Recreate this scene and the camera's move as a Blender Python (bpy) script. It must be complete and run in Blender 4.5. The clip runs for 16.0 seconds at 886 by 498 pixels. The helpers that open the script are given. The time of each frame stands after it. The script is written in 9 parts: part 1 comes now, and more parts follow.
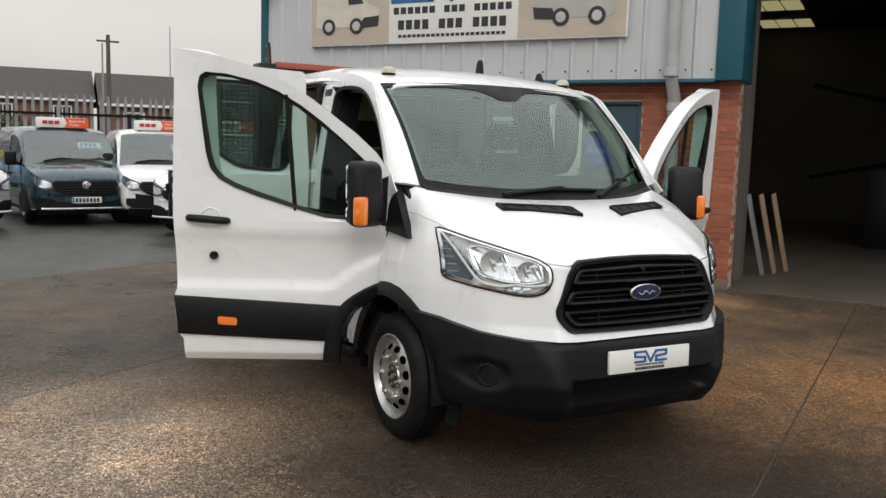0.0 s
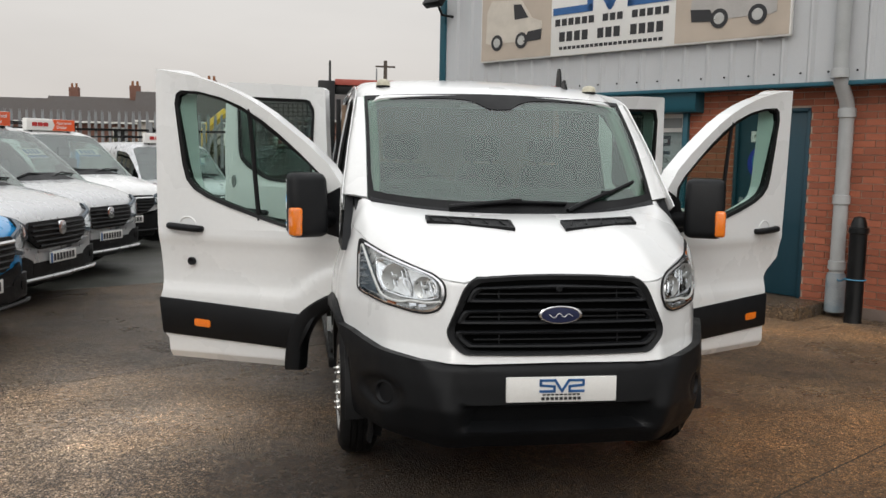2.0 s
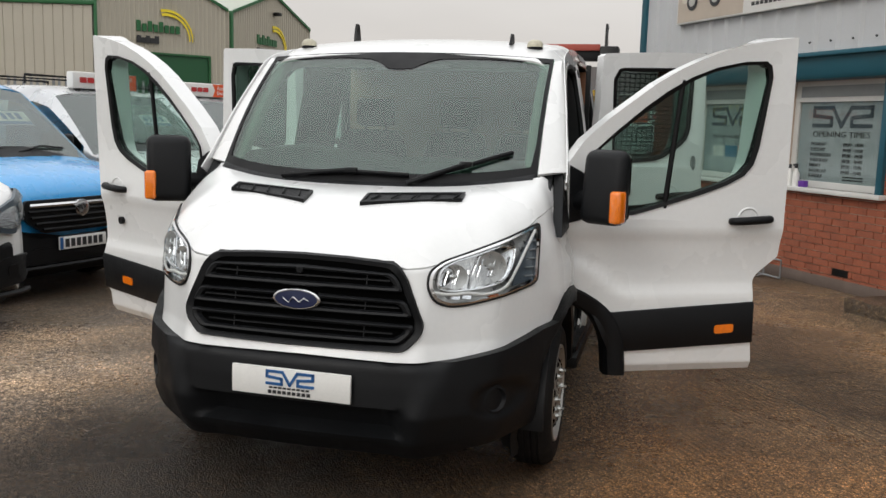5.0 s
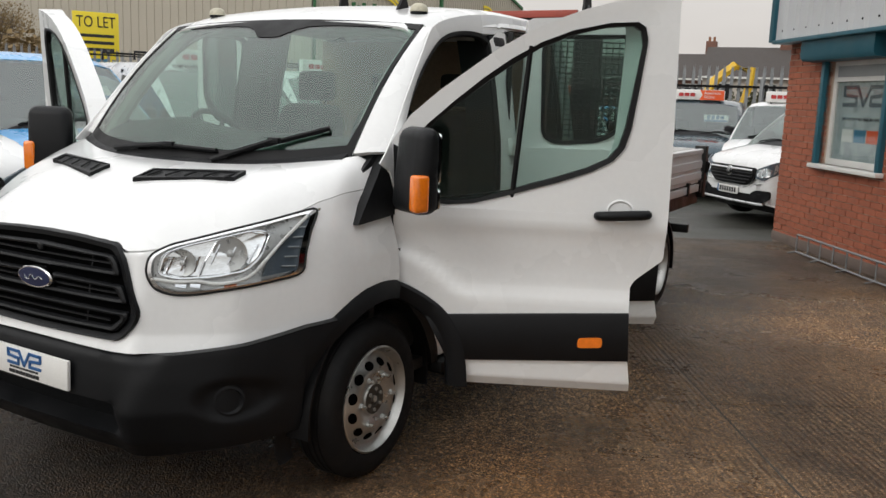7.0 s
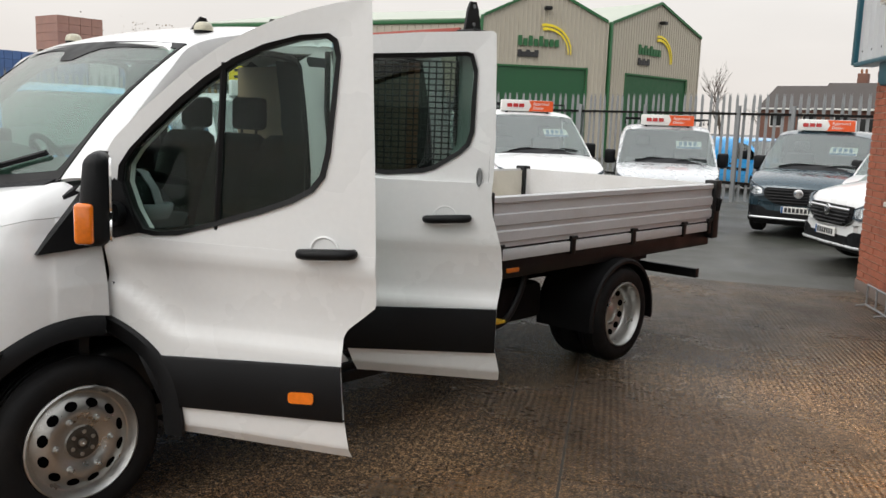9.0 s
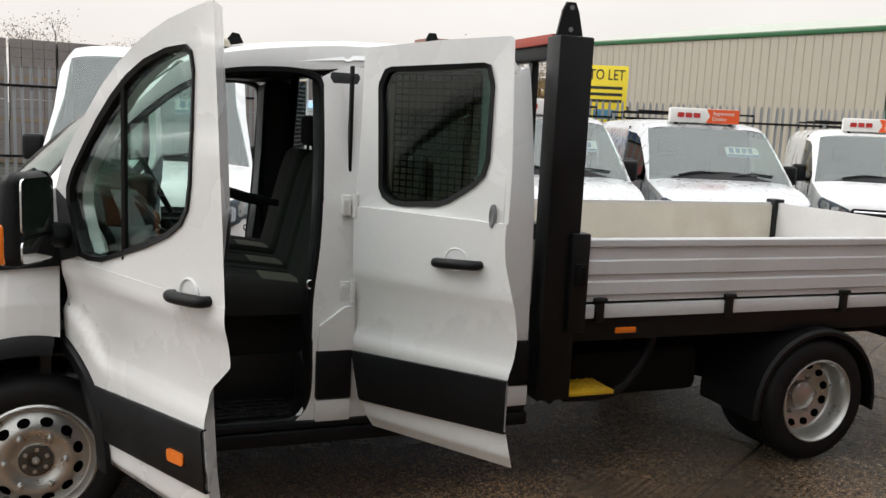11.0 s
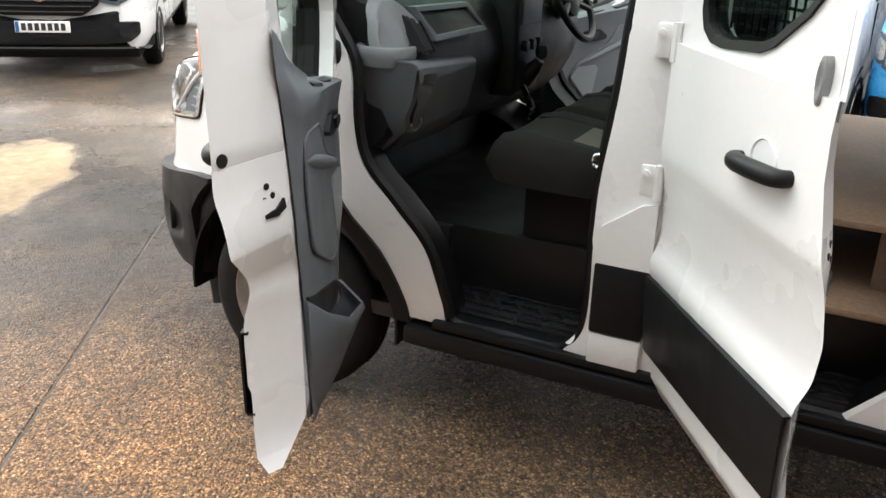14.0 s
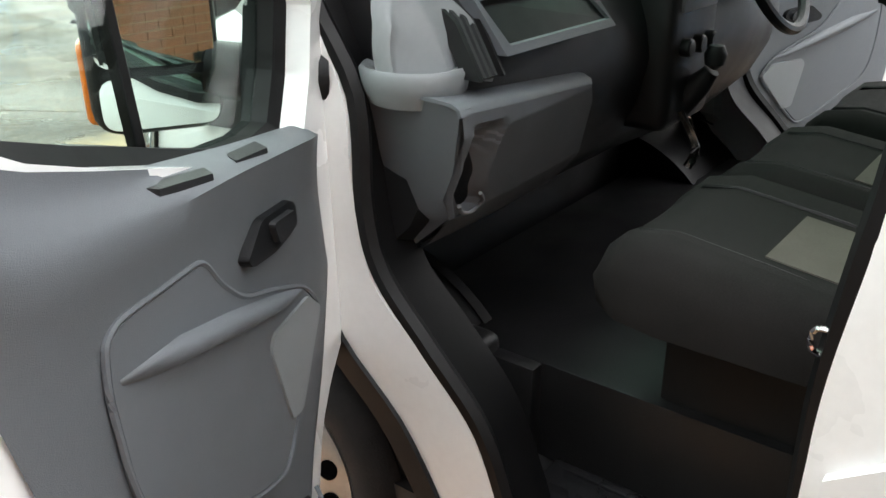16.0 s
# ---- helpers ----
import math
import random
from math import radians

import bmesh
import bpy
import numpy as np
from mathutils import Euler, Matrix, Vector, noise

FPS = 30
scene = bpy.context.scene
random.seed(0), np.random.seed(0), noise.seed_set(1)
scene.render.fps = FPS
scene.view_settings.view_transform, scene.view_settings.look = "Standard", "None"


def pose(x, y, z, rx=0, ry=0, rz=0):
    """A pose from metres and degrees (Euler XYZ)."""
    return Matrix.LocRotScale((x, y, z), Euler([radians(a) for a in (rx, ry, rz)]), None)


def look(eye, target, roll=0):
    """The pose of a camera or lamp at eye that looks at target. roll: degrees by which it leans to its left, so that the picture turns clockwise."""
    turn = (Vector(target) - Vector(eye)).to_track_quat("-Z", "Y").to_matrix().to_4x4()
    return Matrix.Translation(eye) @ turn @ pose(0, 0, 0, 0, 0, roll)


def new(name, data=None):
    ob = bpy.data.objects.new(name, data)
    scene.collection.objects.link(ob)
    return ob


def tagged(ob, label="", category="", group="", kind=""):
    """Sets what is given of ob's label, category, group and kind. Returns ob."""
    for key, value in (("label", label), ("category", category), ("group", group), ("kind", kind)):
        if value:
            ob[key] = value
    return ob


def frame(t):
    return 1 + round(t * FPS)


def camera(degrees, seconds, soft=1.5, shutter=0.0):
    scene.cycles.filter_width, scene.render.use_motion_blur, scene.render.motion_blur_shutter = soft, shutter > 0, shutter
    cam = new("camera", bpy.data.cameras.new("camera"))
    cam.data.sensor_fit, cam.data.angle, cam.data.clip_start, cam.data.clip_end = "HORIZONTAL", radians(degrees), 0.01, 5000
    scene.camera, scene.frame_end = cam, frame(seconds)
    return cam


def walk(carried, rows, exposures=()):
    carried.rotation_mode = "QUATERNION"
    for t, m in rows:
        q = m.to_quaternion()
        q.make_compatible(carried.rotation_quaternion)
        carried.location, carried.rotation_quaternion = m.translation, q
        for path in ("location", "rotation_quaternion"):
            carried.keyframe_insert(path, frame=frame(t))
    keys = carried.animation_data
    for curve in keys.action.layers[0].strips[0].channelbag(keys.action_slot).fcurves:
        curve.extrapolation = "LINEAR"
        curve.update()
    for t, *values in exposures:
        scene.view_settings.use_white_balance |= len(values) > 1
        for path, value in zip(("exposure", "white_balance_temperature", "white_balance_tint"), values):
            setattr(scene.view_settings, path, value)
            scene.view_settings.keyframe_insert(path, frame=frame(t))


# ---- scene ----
cam = camera(54.3, 16.0)
PATH = [
    (0, (-2.987, -4.185, 1.617), (-2.021, -2.45, 1.381), 1.6),
    (0.5, (-2.572, -4.278, 1.628), (-1.722, -2.482, 1.402), 1.9),
    (1, (-2.12, -4.474, 1.631), (-1.43, -2.609, 1.418), 1.3),
    (1.5, (-1.655, -4.576, 1.615), (-1.134, -2.657, 1.406), 1.3),
    (2, (-1.184, -4.683, 1.63), (-0.853, -2.722, 1.416), 1.1),
    (2.5, (-0.718, -4.806, 1.649), (-0.55, -2.827, 1.412), 1.3),
    (3, (-0.26, -4.747, 1.624), (-0.222, -2.762, 1.388), 0.5),
    (5.5, (1.785, -3.81, 1.63), (1.189, -1.924, 1.331), 2.1),
    (6, (2.187, -3.53, 1.662), (1.484, -1.682, 1.36), 2.2),
    (6.5, (2.602, -3.296, 1.672), (1.763, -1.511, 1.336), 1.9),
    (7, (2.947, -2.98, 1.652), (1.979, -1.264, 1.305), 2.1),
    (7.5, (3.312, -2.66, 1.64), (2.257, -0.99, 1.326), 2.3),
    (8, (3.66, -2.319, 1.653), (2.496, -0.721, 1.351), 2.3),
    (8.5, (3.93, -1.9, 1.679), (2.706, -0.349, 1.372), 2.8),
    (9, (4.247, -1.494, 1.681), (2.912, -0.034, 1.391), 2.1),
    (9.2, (4.329, -1.333, 1.697), (2.942, 0.08, 1.416), 2.0),
    (11.3, (4.619, 0.537, 1.782), (2.721, 1.09, 1.479), 2.9),
    (11.5, (4.605, 0.698, 1.765), (2.677, 1.131, 1.455), 2.9),
    (12, (4.548, 1.072, 1.782), (2.579, 1.209, 1.457), 2.5),
    (12.5, (4.31, 1.354, 1.761), (2.351, 1.259, 1.37), 3.2),
    (13, (4.026, 1.607, 1.731), (2.128, 1.201, 1.25), 3.2),
    (13.5, (3.687, 1.771, 1.71), (1.897, 1.098, 1.125), 2.6),
    (14, (3.293, 1.756, 1.682), (1.613, 0.94, 0.965), 2.0),
    (14.5, (2.923, 1.724, 1.627), (1.381, 0.748, 0.809), 0.3),
    (15, (2.603, 1.625, 1.621), (1.131, 0.571, 0.772), -0.4),
    (15.5, (2.306, 1.457, 1.626), (0.805, 0.429, 0.795), 0.3),
    (16, (2.015, 1.308, 1.608), (0.569, 0.186, 0.801), -0.3),
]
walk(cam, [(t, look(eye, target, roll)) for t, eye, target, roll in PATH], [(0, 0.03), (0.5, -0.01), (1, -0.2), (1.5, -0.08), (2, -0.05), (3, -0.05), (6, -0.05), (8, 0.1), (9.2, 0.3), (11.3, 0.4), (12, 0.46), (12.5, 0.6), (13, 1.17), (13.5, 1.4), (14.5, 1.65), (15.5, 1.92), (16, 2.1)])

# ---- world, sun ----
world = bpy.data.worlds.new("overcast")
scene.world = world
world.use_nodes = True
wn, wl = world.node_tree.nodes, world.node_tree.links
wn.clear()
sky = wn.new("ShaderNodeTexSky")
sky.sky_type, sky.sun_disc = "NISHITA", False
sky.sun_elevation, sky.sun_rotation = radians(32), radians(200)
sky.dust_density, sky.air_density = 6.0, 2.0
grey = wn.new("ShaderNodeHueSaturation")
grey.inputs["Saturation"].default_value, grey.inputs["Value"].default_value = 0.12, 0.10
wl.new(sky.outputs[0], grey.inputs["Color"])
geo = wn.new("ShaderNodeTexCoord")
sep = wn.new("ShaderNodeSeparateXYZ")
wl.new(geo.outputs["Generated"], sep.inputs[0])
layer = wn.new("ShaderNodeValToRGB")           # cloud layer, brighter overhead as on any overcast day
layer.color_ramp.elements[0].position, layer.color_ramp.elements[0].color = 0.0, (0.74, 0.69, 0.645, 1)
layer.color_ramp.elements[1].position, layer.color_ramp.elements[1].color = 0.9, (1.7, 1.72, 1.75, 1)
mid = layer.color_ramp.elements.new(0.22)
mid.color = (0.88, 0.86, 0.835, 1)
wl.new(sep.outputs["Z"], layer.inputs[0])
cloud = wn.new("ShaderNodeTexNoise")
cloud.inputs["Scale"].default_value, cloud.inputs["Detail"].default_value = 3.0, 6.0
stretch = wn.new("ShaderNodeMapping")
stretch.inputs["Scale"].default_value = (1.0, 1.0, 4.0)
wl.new(geo.outputs["Generated"], stretch.inputs[0])
wl.new(stretch.outputs[0], cloud.inputs["Vector"])
tone = wn.new("ShaderNodeMapRange")
tone.inputs["To Min"].default_value, tone.inputs["To Max"].default_value = 0.88, 1.12
wl.new(cloud.outputs[0], tone.inputs["Value"])
mul = wn.new("ShaderNodeMix")
mul.data_type, mul.blend_type = "RGBA", "MULTIPLY"
mul.inputs["Factor"].default_value = 1.0
wl.new(layer.outputs[0], mul.inputs["A"])
wl.new(tone.outputs[0], mul.inputs["B"])
both = wn.new("ShaderNodeMix")
both.data_type = "RGBA"
both.inputs["Factor"].default_value = 0.85
wl.new(grey.outputs[0], both.inputs["A"])
wl.new(mul.outputs["Result"], both.inputs["B"])
back = wn.new("ShaderNodeBackground")
back.inputs["Strength"].default_value = 1.0
wl.new(both.outputs["Result"], back.inputs["Color"])
wout = wn.new("ShaderNodeOutputWorld")
wl.new(back.outputs[0], wout.inputs["Surface"])
sun = new("sun", bpy.data.lights.new("sun", "SUN"))
sun.data.energy, sun.data.angle, sun.data.color = 0.6, radians(25), (1.0, 0.96, 0.9)
sun.matrix_world = look((-6, -14, 12), (0, 0, 0))


# ---- materials ----
def material(name, colour, rough=0.5, metal=0.0, vary=0.12, scale=6.0, fine=90.0, bump=0.0, bump_scale=200.0, coat=0.0, dirt=0.0, dirt_colour=(0.09, 0.07, 0.05), rough_vary=0.1, per_object=0.0, spec=0.5):
    """Colour with coarse and fine variation, stains, gloss variation and fine relief, at real size."""
    m = bpy.data.materials.new(name)
    m.use_nodes = True
    n, l = m.node_tree.nodes, m.node_tree.links
    b = n["Principled BSDF"]
    b.inputs["Metallic"].default_value = metal
    b.inputs["Coat Weight"].default_value = coat
    b.inputs["Coat Roughness"].default_value = 0.06
    b.inputs["Specular IOR Level"].default_value = spec
    co = n.new("ShaderNodeTexCoord")
    big, small = n.new("ShaderNodeTexNoise"), n.new("ShaderNodeTexNoise")
    for t, s, d in ((big, scale, 4.0), (small, fine, 3.0)):
        t.inputs["Scale"].default_value, t.inputs["Detail"].default_value = s, d
        l.new(co.outputs["Object"], t.inputs["Vector"])
    add = n.new("ShaderNodeMath")
    add.operation = "ADD"
    l.new(big.outputs[0], add.inputs[0])
    l.new(small.outputs[0], add.inputs[1])
    value = add.outputs[0]
    if per_object:
        info = n.new("ShaderNodeObjectInfo")
        more = n.new("ShaderNodeMath")
        more.operation, more.inputs[1].default_value = "MULTIPLY_ADD", per_object
        l.new(info.outputs["Random"], more.inputs[0])
        l.new(value, more.inputs[2])
        value = more.outputs[0]
    rng = n.new("ShaderNodeMapRange")
    rng.inputs["From Min"].default_value, rng.inputs["From Max"].default_value = 0.5, 1.5 + per_object
    rng.inputs["To Min"].default_value, rng.inputs["To Max"].default_value = 1 - vary, 1 + vary
    l.new(value, rng.inputs["Value"])
    mul = n.new("ShaderNodeMix")
    mul.data_type, mul.blend_type = "RGBA", "MULTIPLY"
    mul.inputs["Factor"].default_value = 1.0
    mul.inputs["A"].default_value = (*colour, 1)
    l.new(rng.outputs[0], mul.inputs["B"])
    result = mul.outputs["Result"]
    if dirt:
        spots = n.new("ShaderNodeTexNoise")
        spots.inputs["Scale"].default_value, spots.inputs["Detail"].default_value = scale * 0.6, 8.0
        l.new(co.outputs["Object"], spots.inputs["Vector"])
        ramp = n.new("ShaderNodeValToRGB")
        ramp.color_ramp.elements[0].position, ramp.color_ramp.elements[1].position = 0.5, 0.75
        l.new(spots.outputs[0], ramp.inputs[0])
        amount = n.new("ShaderNodeMath")
        amount.operation, amount.inputs[1].default_value = "MULTIPLY", dirt
        l.new(ramp.outputs[0], amount.inputs[0])
        mix = n.new("ShaderNodeMix")
        mix.data_type = "RGBA"
        mix.inputs["B"].default_value = (*dirt_colour, 1)
        l.new(amount.outputs[0], mix.inputs["Factor"])
        l.new(result, mix.inputs["A"])
        result = mix.outputs["Result"]
    l.new(result, b.inputs["Base Color"])
    rr = n.new("ShaderNodeMapRange")
    rr.inputs["From Min"].default_value, rr.inputs["From Max"].default_value = 0.3, 0.7
    rr.inputs["To Min"].default_value, rr.inputs["To Max"].default_value = max(0.02, rough - rough_vary), min(1, rough + rough_vary)
    l.new(big.outputs[0], rr.inputs["Value"])
    l.new(rr.outputs[0], b.inputs["Roughness"])
    if bump:
        grain = n.new("ShaderNodeTexNoise")
        grain.inputs["Scale"].default_value, grain.inputs["Detail"].default_value = bump_scale, 4.0
        l.new(co.outputs["Object"], grain.inputs["Vector"])
        bp = n.new("ShaderNodeBump")
        bp.inputs["Strength"].default_value, bp.inputs["Distance"].default_value = bump, 0.004
        l.new(grain.outputs[0], bp.inputs["Height"])
        l.new(bp.outputs[0], b.inputs["Normal"])
    return m


def glass(name, tint, gloss=1.5, rough=0.0):
    """A thin pane: what is behind shows tinted, the sky mirrors in it."""
    m = bpy.data.materials.new(name)
    m.use_nodes = True
    n, l = m.node_tree.nodes, m.node_tree.links
    n.clear()
    see, shine, face, mix, out = (n.new("ShaderNode" + k) for k in ("BsdfTransparent", "BsdfGlossy", "LayerWeight", "MixShader", "OutputMaterial"))
    see.inputs["Color"].default_value = (*tint, 1)
    shine.inputs["Roughness"].default_value = rough
    power, amount = n.new("ShaderNodeMath"), n.new("ShaderNodeMath")
    power.operation, power.inputs[1].default_value = "POWER", 5.0
    amount.operation, amount.inputs[1].default_value, amount.inputs[2].default_value = "MULTIPLY_ADD", 0.9, ((gloss - 1) / (gloss + 1)) ** 2
    l.new(face.outputs["Facing"], power.inputs[0])
    l.new(power.outputs[0], amount.inputs[0])
    l.new(amount.outputs[0], mix.inputs[0])
    l.new(see.outputs[0], mix.inputs[1])
    l.new(shine.outputs[0], mix.inputs[2])
    l.new(mix.outputs[0], out.inputs["Surface"])
    return m


WHITE = material("white van paint", (0.79, 0.795, 0.79), 0.28, vary=0.03, scale=2.0, fine=40, coat=0.8, rough_vary=0.03)
WHITE_IN = material("white painted inner panel", (0.80, 0.80, 0.79), 0.32, vary=0.04, scale=5.0, fine=60, coat=0.5, dirt=0.12, dirt_colour=(0.45, 0.38, 0.3))
SILVER = material("silver van paint", (0.56, 0.57, 0.58), 0.3, metal=0.5, vary=0.04, coat=0.8)
TEAL_PAINT = material("dark blue green van paint", (0.022, 0.05, 0.068), 0.25, metal=0.3, vary=0.05, coat=0.9)
BLUE_PAINT = material("bright blue van paint", (0.03, 0.33, 0.72), 0.3, vary=0.04, coat=0.8)
RED_PAINT = material("red paint", (0.5, 0.03, 0.03), 0.35, vary=0.06, coat=0.4)
BLACK = material("black textured plastic", (0.0065, 0.007, 0.008), 0.44, vary=0.2, scale=8, bump=0.25, bump_scale=500, spec=0.22)
RUBBER = material("black rubber seal", (0.0045, 0.0045, 0.005), 0.5, vary=0.2, spec=0.25)
# near-black that stands for the shade inside openings
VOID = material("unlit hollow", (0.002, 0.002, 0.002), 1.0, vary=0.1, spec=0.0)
TYRE = material("tyre rubber", (0.008, 0.008, 0.0085), 0.6, spec=0.2, vary=0.3, scale=14, bump=0.3, dirt=0.12, dirt_colour=(0.06, 0.05, 0.04))
STEEL = material("silver painted steel wheel", (0.52, 0.52, 0.50), 0.34, metal=0.85, vary=0.1, scale=14, dirt=0.25, dirt_colour=(0.18, 0.13, 0.09))
CHROME = material("chrome", (0.75, 0.75, 0.76), 0.08, metal=1.0, vary=0.04)
DARK_STEEL = material("black painted steel", (0.0055, 0.006, 0.0065), 0.42, vary=0.2, scale=5, bump=0.15, spec=0.3, dirt=0.06, dirt_colour=(0.07, 0.055, 0.045))
CHASSIS = material("dirty chassis metal", (0.0055, 0.005, 0.005), 0.7, vary=0.3, spec=0.2, dirt=0.2, dirt_colour=(0.018, 0.014, 0.012))
ALU = material("white coated dropside panel", (0.62, 0.62, 0.63), 0.42, vary=0.06, scale=3, fine=50, dirt=0.2, dirt_colour=(0.42, 0.38, 0.33), bump=0.05)
WORN_WHITE = material("scuffed cream bed lining", (0.60, 0.57, 0.50), 0.6, vary=0.1, scale=4, dirt=0.55, dirt_colour=(0.4, 0.35, 0.27))
GREY_TRIM = material("grey door trim plastic", (0.112, 0.122, 0.134), 0.52, vary=0.06, scale=5, bump=0.3, bump_scale=700)
GREY_LIGHT = material("light grey dash plastic", (0.21, 0.225, 0.235), 0.5, vary=0.06, bump=0.3, bump_scale=700)
DARK_TRIM = material("charcoal dash plastic", (0.011, 0.0115, 0.013), 0.5, vary=0.15, bump=0.3, bump_scale=700, spec=0.4)
CLOTH = material("charcoal seat cloth", (0.021, 0.02, 0.0195), 0.95, vary=0.35, scale=10, fine=400, bump=0.5, bump_scale=900, spec=0.1)
CLOTH_PALE = material("grey brown seat cloth", (0.12, 0.11, 0.095), 0.95, vary=0.25, scale=12, fine=500, bump=0.5, bump_scale=900, spec=0.1)
CARPET = material("black floor rubber", (0.009, 0.009, 0.0095), 0.42, vary=0.3, bump=0.25, bump_scale=300, spec=0.5)
HEADLINE = material("pale headlining", (0.36, 0.35, 0.33), 0.9, vary=0.08, bump=0.2, bump_scale=600)
PLY = material("worn plywood", (0.27, 0.18, 0.115), 0.7, vary=0.3, scale=4, fine=60, dirt=0.4, dirt_colour=(0.1, 0.085, 0.075), bump=0.2, bump_scale=90)
ORANGE_PLY = material("orange brown timber", (0.25, 0.10, 0.04), 0.6, vary=0.3, scale=6, fine=80, dirt=0.4, dirt_colour=(0.12, 0.06, 0.03))
AMBER = material("amber lens", (0.85, 0.2, 0.01), 0.15, vary=0.12, scale=40, coat=1.0)
YELLOW = material("yellow paint", (0.72, 0.44, 0.02), 0.45, vary=0.12, scale=8, dirt=0.3, dirt_colour=(0.3, 0.2, 0.06))
YELLOW_TEXT = material("yellow lettering", (0.86, 0.68, 0.03), 0.5, vary=0.05)
SIGN_WHITE = material("white sign board", (0.75, 0.74, 0.71), 0.45, vary=0.05, dirt=0.1, dirt_colour=(0.5, 0.45, 0.4))
INK = material("black print", (0.02, 0.02, 0.022), 0.5, vary=0.1)
INK_BLUE = material("blue print", (0.02, 0.10, 0.28), 0.4, vary=0.2, scale=10)
INK_GREY = material("slate grey print", (0.07, 0.09, 0.11), 0.4, vary=0.15)
ORANGE = material("orange sign", (0.75, 0.10, 0.02), 0.4, vary=0.05)
LENS = glass("clear lamp lens", (0.93, 0.95, 0.96), 1.45)
SCREEN = glass("green tinted windscreen", (0.62, 0.76, 0.69), 1.95)
PANE = glass("tinted side glass", (0.73, 0.83, 0.79), 1.5)
REAR_PANE = glass("darker rear door glass", (0.50, 0.58, 0.55), 1.5)
DARK_PANE = glass("dark van glass", (0.72, 0.80, 0.77), 2.15)
CLEAR_PANE = glass("clear window glass", (0.85, 0.88, 0.87), 1.5)
MIRROR = material("mirror glass", (0.85, 0.87, 0.87), 0.01, metal=1.0, vary=0.01, rough_vary=0.0)
REFLECTOR = material("lamp reflector", (0.84, 0.84, 0.84), 0.12, metal=1.0, vary=0.12, scale=60, fine=200, bump=0.3, bump_scale=60)
LAMP_GREY = material("pale lamp moulding", (0.50, 0.50, 0.49), 0.32, metal=0.7, vary=0.15, scale=30)
DULL_AMBER = material("dull amber bulb", (0.35, 0.09, 0.02), 0.3, vary=0.2, scale=40, coat=0.6)
BEACON_CAP = material("weathered clear lamp cap", (0.5, 0.47, 0.36), 0.4, vary=0.3, scale=20)
DOOR_TEAL = material("dark petrol blue door paint", (0.007, 0.042, 0.062), 0.5, vary=0.12, scale=3, bump=0.05)
TEAL = material("teal painted steel", (0.012, 0.09, 0.125), 0.45, vary=0.12, scale=3, dirt=0.1, dirt_colour=(0.03, 0.05, 0.06), bump=0.05)
CLAD = material("pale grey cladding", (0.50, 0.51, 0.52), 0.5, vary=0.06, scale=1.5, dirt=0.15, dirt_colour=(0.34, 0.34, 0.33))
BRICK = material("red facing brick", (0.33, 0.10, 0.052), 0.82, vary=0.4, scale=9, fine=70, bump=0.5, bump_scale=120, per_object=1.0, dirt=0.25, dirt_colour=(0.12, 0.055, 0.04))
MORTAR = material("mortar", (0.46, 0.36, 0.29), 0.95, vary=0.25, scale=6, fine=120, bump=0.4, bump_scale=200)
UPVC = material("white window frame", (0.66, 0.65, 0.62), 0.4, vary=0.06, dirt=0.15, dirt_colour=(0.4, 0.37, 0.32))
PIPE = material("grey plastic pipe", (0.42, 0.43, 0.43), 0.4, vary=0.12, scale=5, dirt=0.3, dirt_colour=(0.25, 0.26, 0.25))
GALV = material("galvanised steel", (0.27, 0.28, 0.285), 0.5, metal=0.5, vary=0.2, scale=8, per_object=0.5)
BEIGE_CLAD = material("beige profiled cladding", (0.44, 0.40, 0.325), 0.55, vary=0.06, scale=0.6)
GREEN = material("green painted steel", (0.016, 0.115, 0.035), 0.5, vary=0.12, scale=1.0)
GREEN_DARK = material("dark green shutter", (0.012, 0.085, 0.03), 0.5, vary=0.15)
ROOF_GREEN = material("weathered pale roof sheet", (0.42, 0.45, 0.38), 0.6, vary=0.15, scale=0.8)
SLATE = material("slate roof tiles", (0.062, 0.052, 0.047), 0.8, vary=0.3, scale=1.0, fine=8)
HOUSE_BRICK = material("dull house brick", (0.17, 0.085, 0.062), 0.9, vary=0.3, scale=1.5, fine=12)
RENDER_WALL = material("pale house render", (0.55, 0.5, 0.44), 0.9, vary=0.1)
BARK = material("bark", (0.10, 0.08, 0.065), 0.95, vary=0.4, scale=4, fine=40)
LEAF = material("autumn leaf", (0.21, 0.145, 0.065), 0.8, vary=0.45, scale=2.0, fine=10)
HEDGE = material("dark hedge leaf", (0.075, 0.075, 0.03), 0.8, vary=0.4, scale=2.0)
PALLET = material("weathered pallet timber", (0.22, 0.17, 0.12), 0.9, vary=0.35, scale=2, fine=30)
STONE_PACK = material("grey stacked blocks", (0.2, 0.18, 0.17), 0.9, vary=0.3, scale=2, fine=20)
PINK_PACK = material("wrapped red brick pack", (0.34, 0.19, 0.15), 0.7, vary=0.25, scale=3)
BLUE_PACK = material("blue wrapped pack", (0.07, 0.14, 0.32), 0.6, vary=0.3, scale=3)
CONCRETE_WALL = material("grey sheet wall", (0.30, 0.31, 0.315), 0.7, vary=0.12, scale=1.5, fine=20)
# block wall darkened in its colour to suit the unlit workshop
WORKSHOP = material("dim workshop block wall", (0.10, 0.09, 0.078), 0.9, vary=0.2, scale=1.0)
PURPLE = material("purple plastic", (0.12, 0.03, 0.3), 0.4)
POSTER = material("sign photo backdrop", (0.45, 0.38, 0.31), 0.45, vary=0.15, scale=1.2, fine=3)
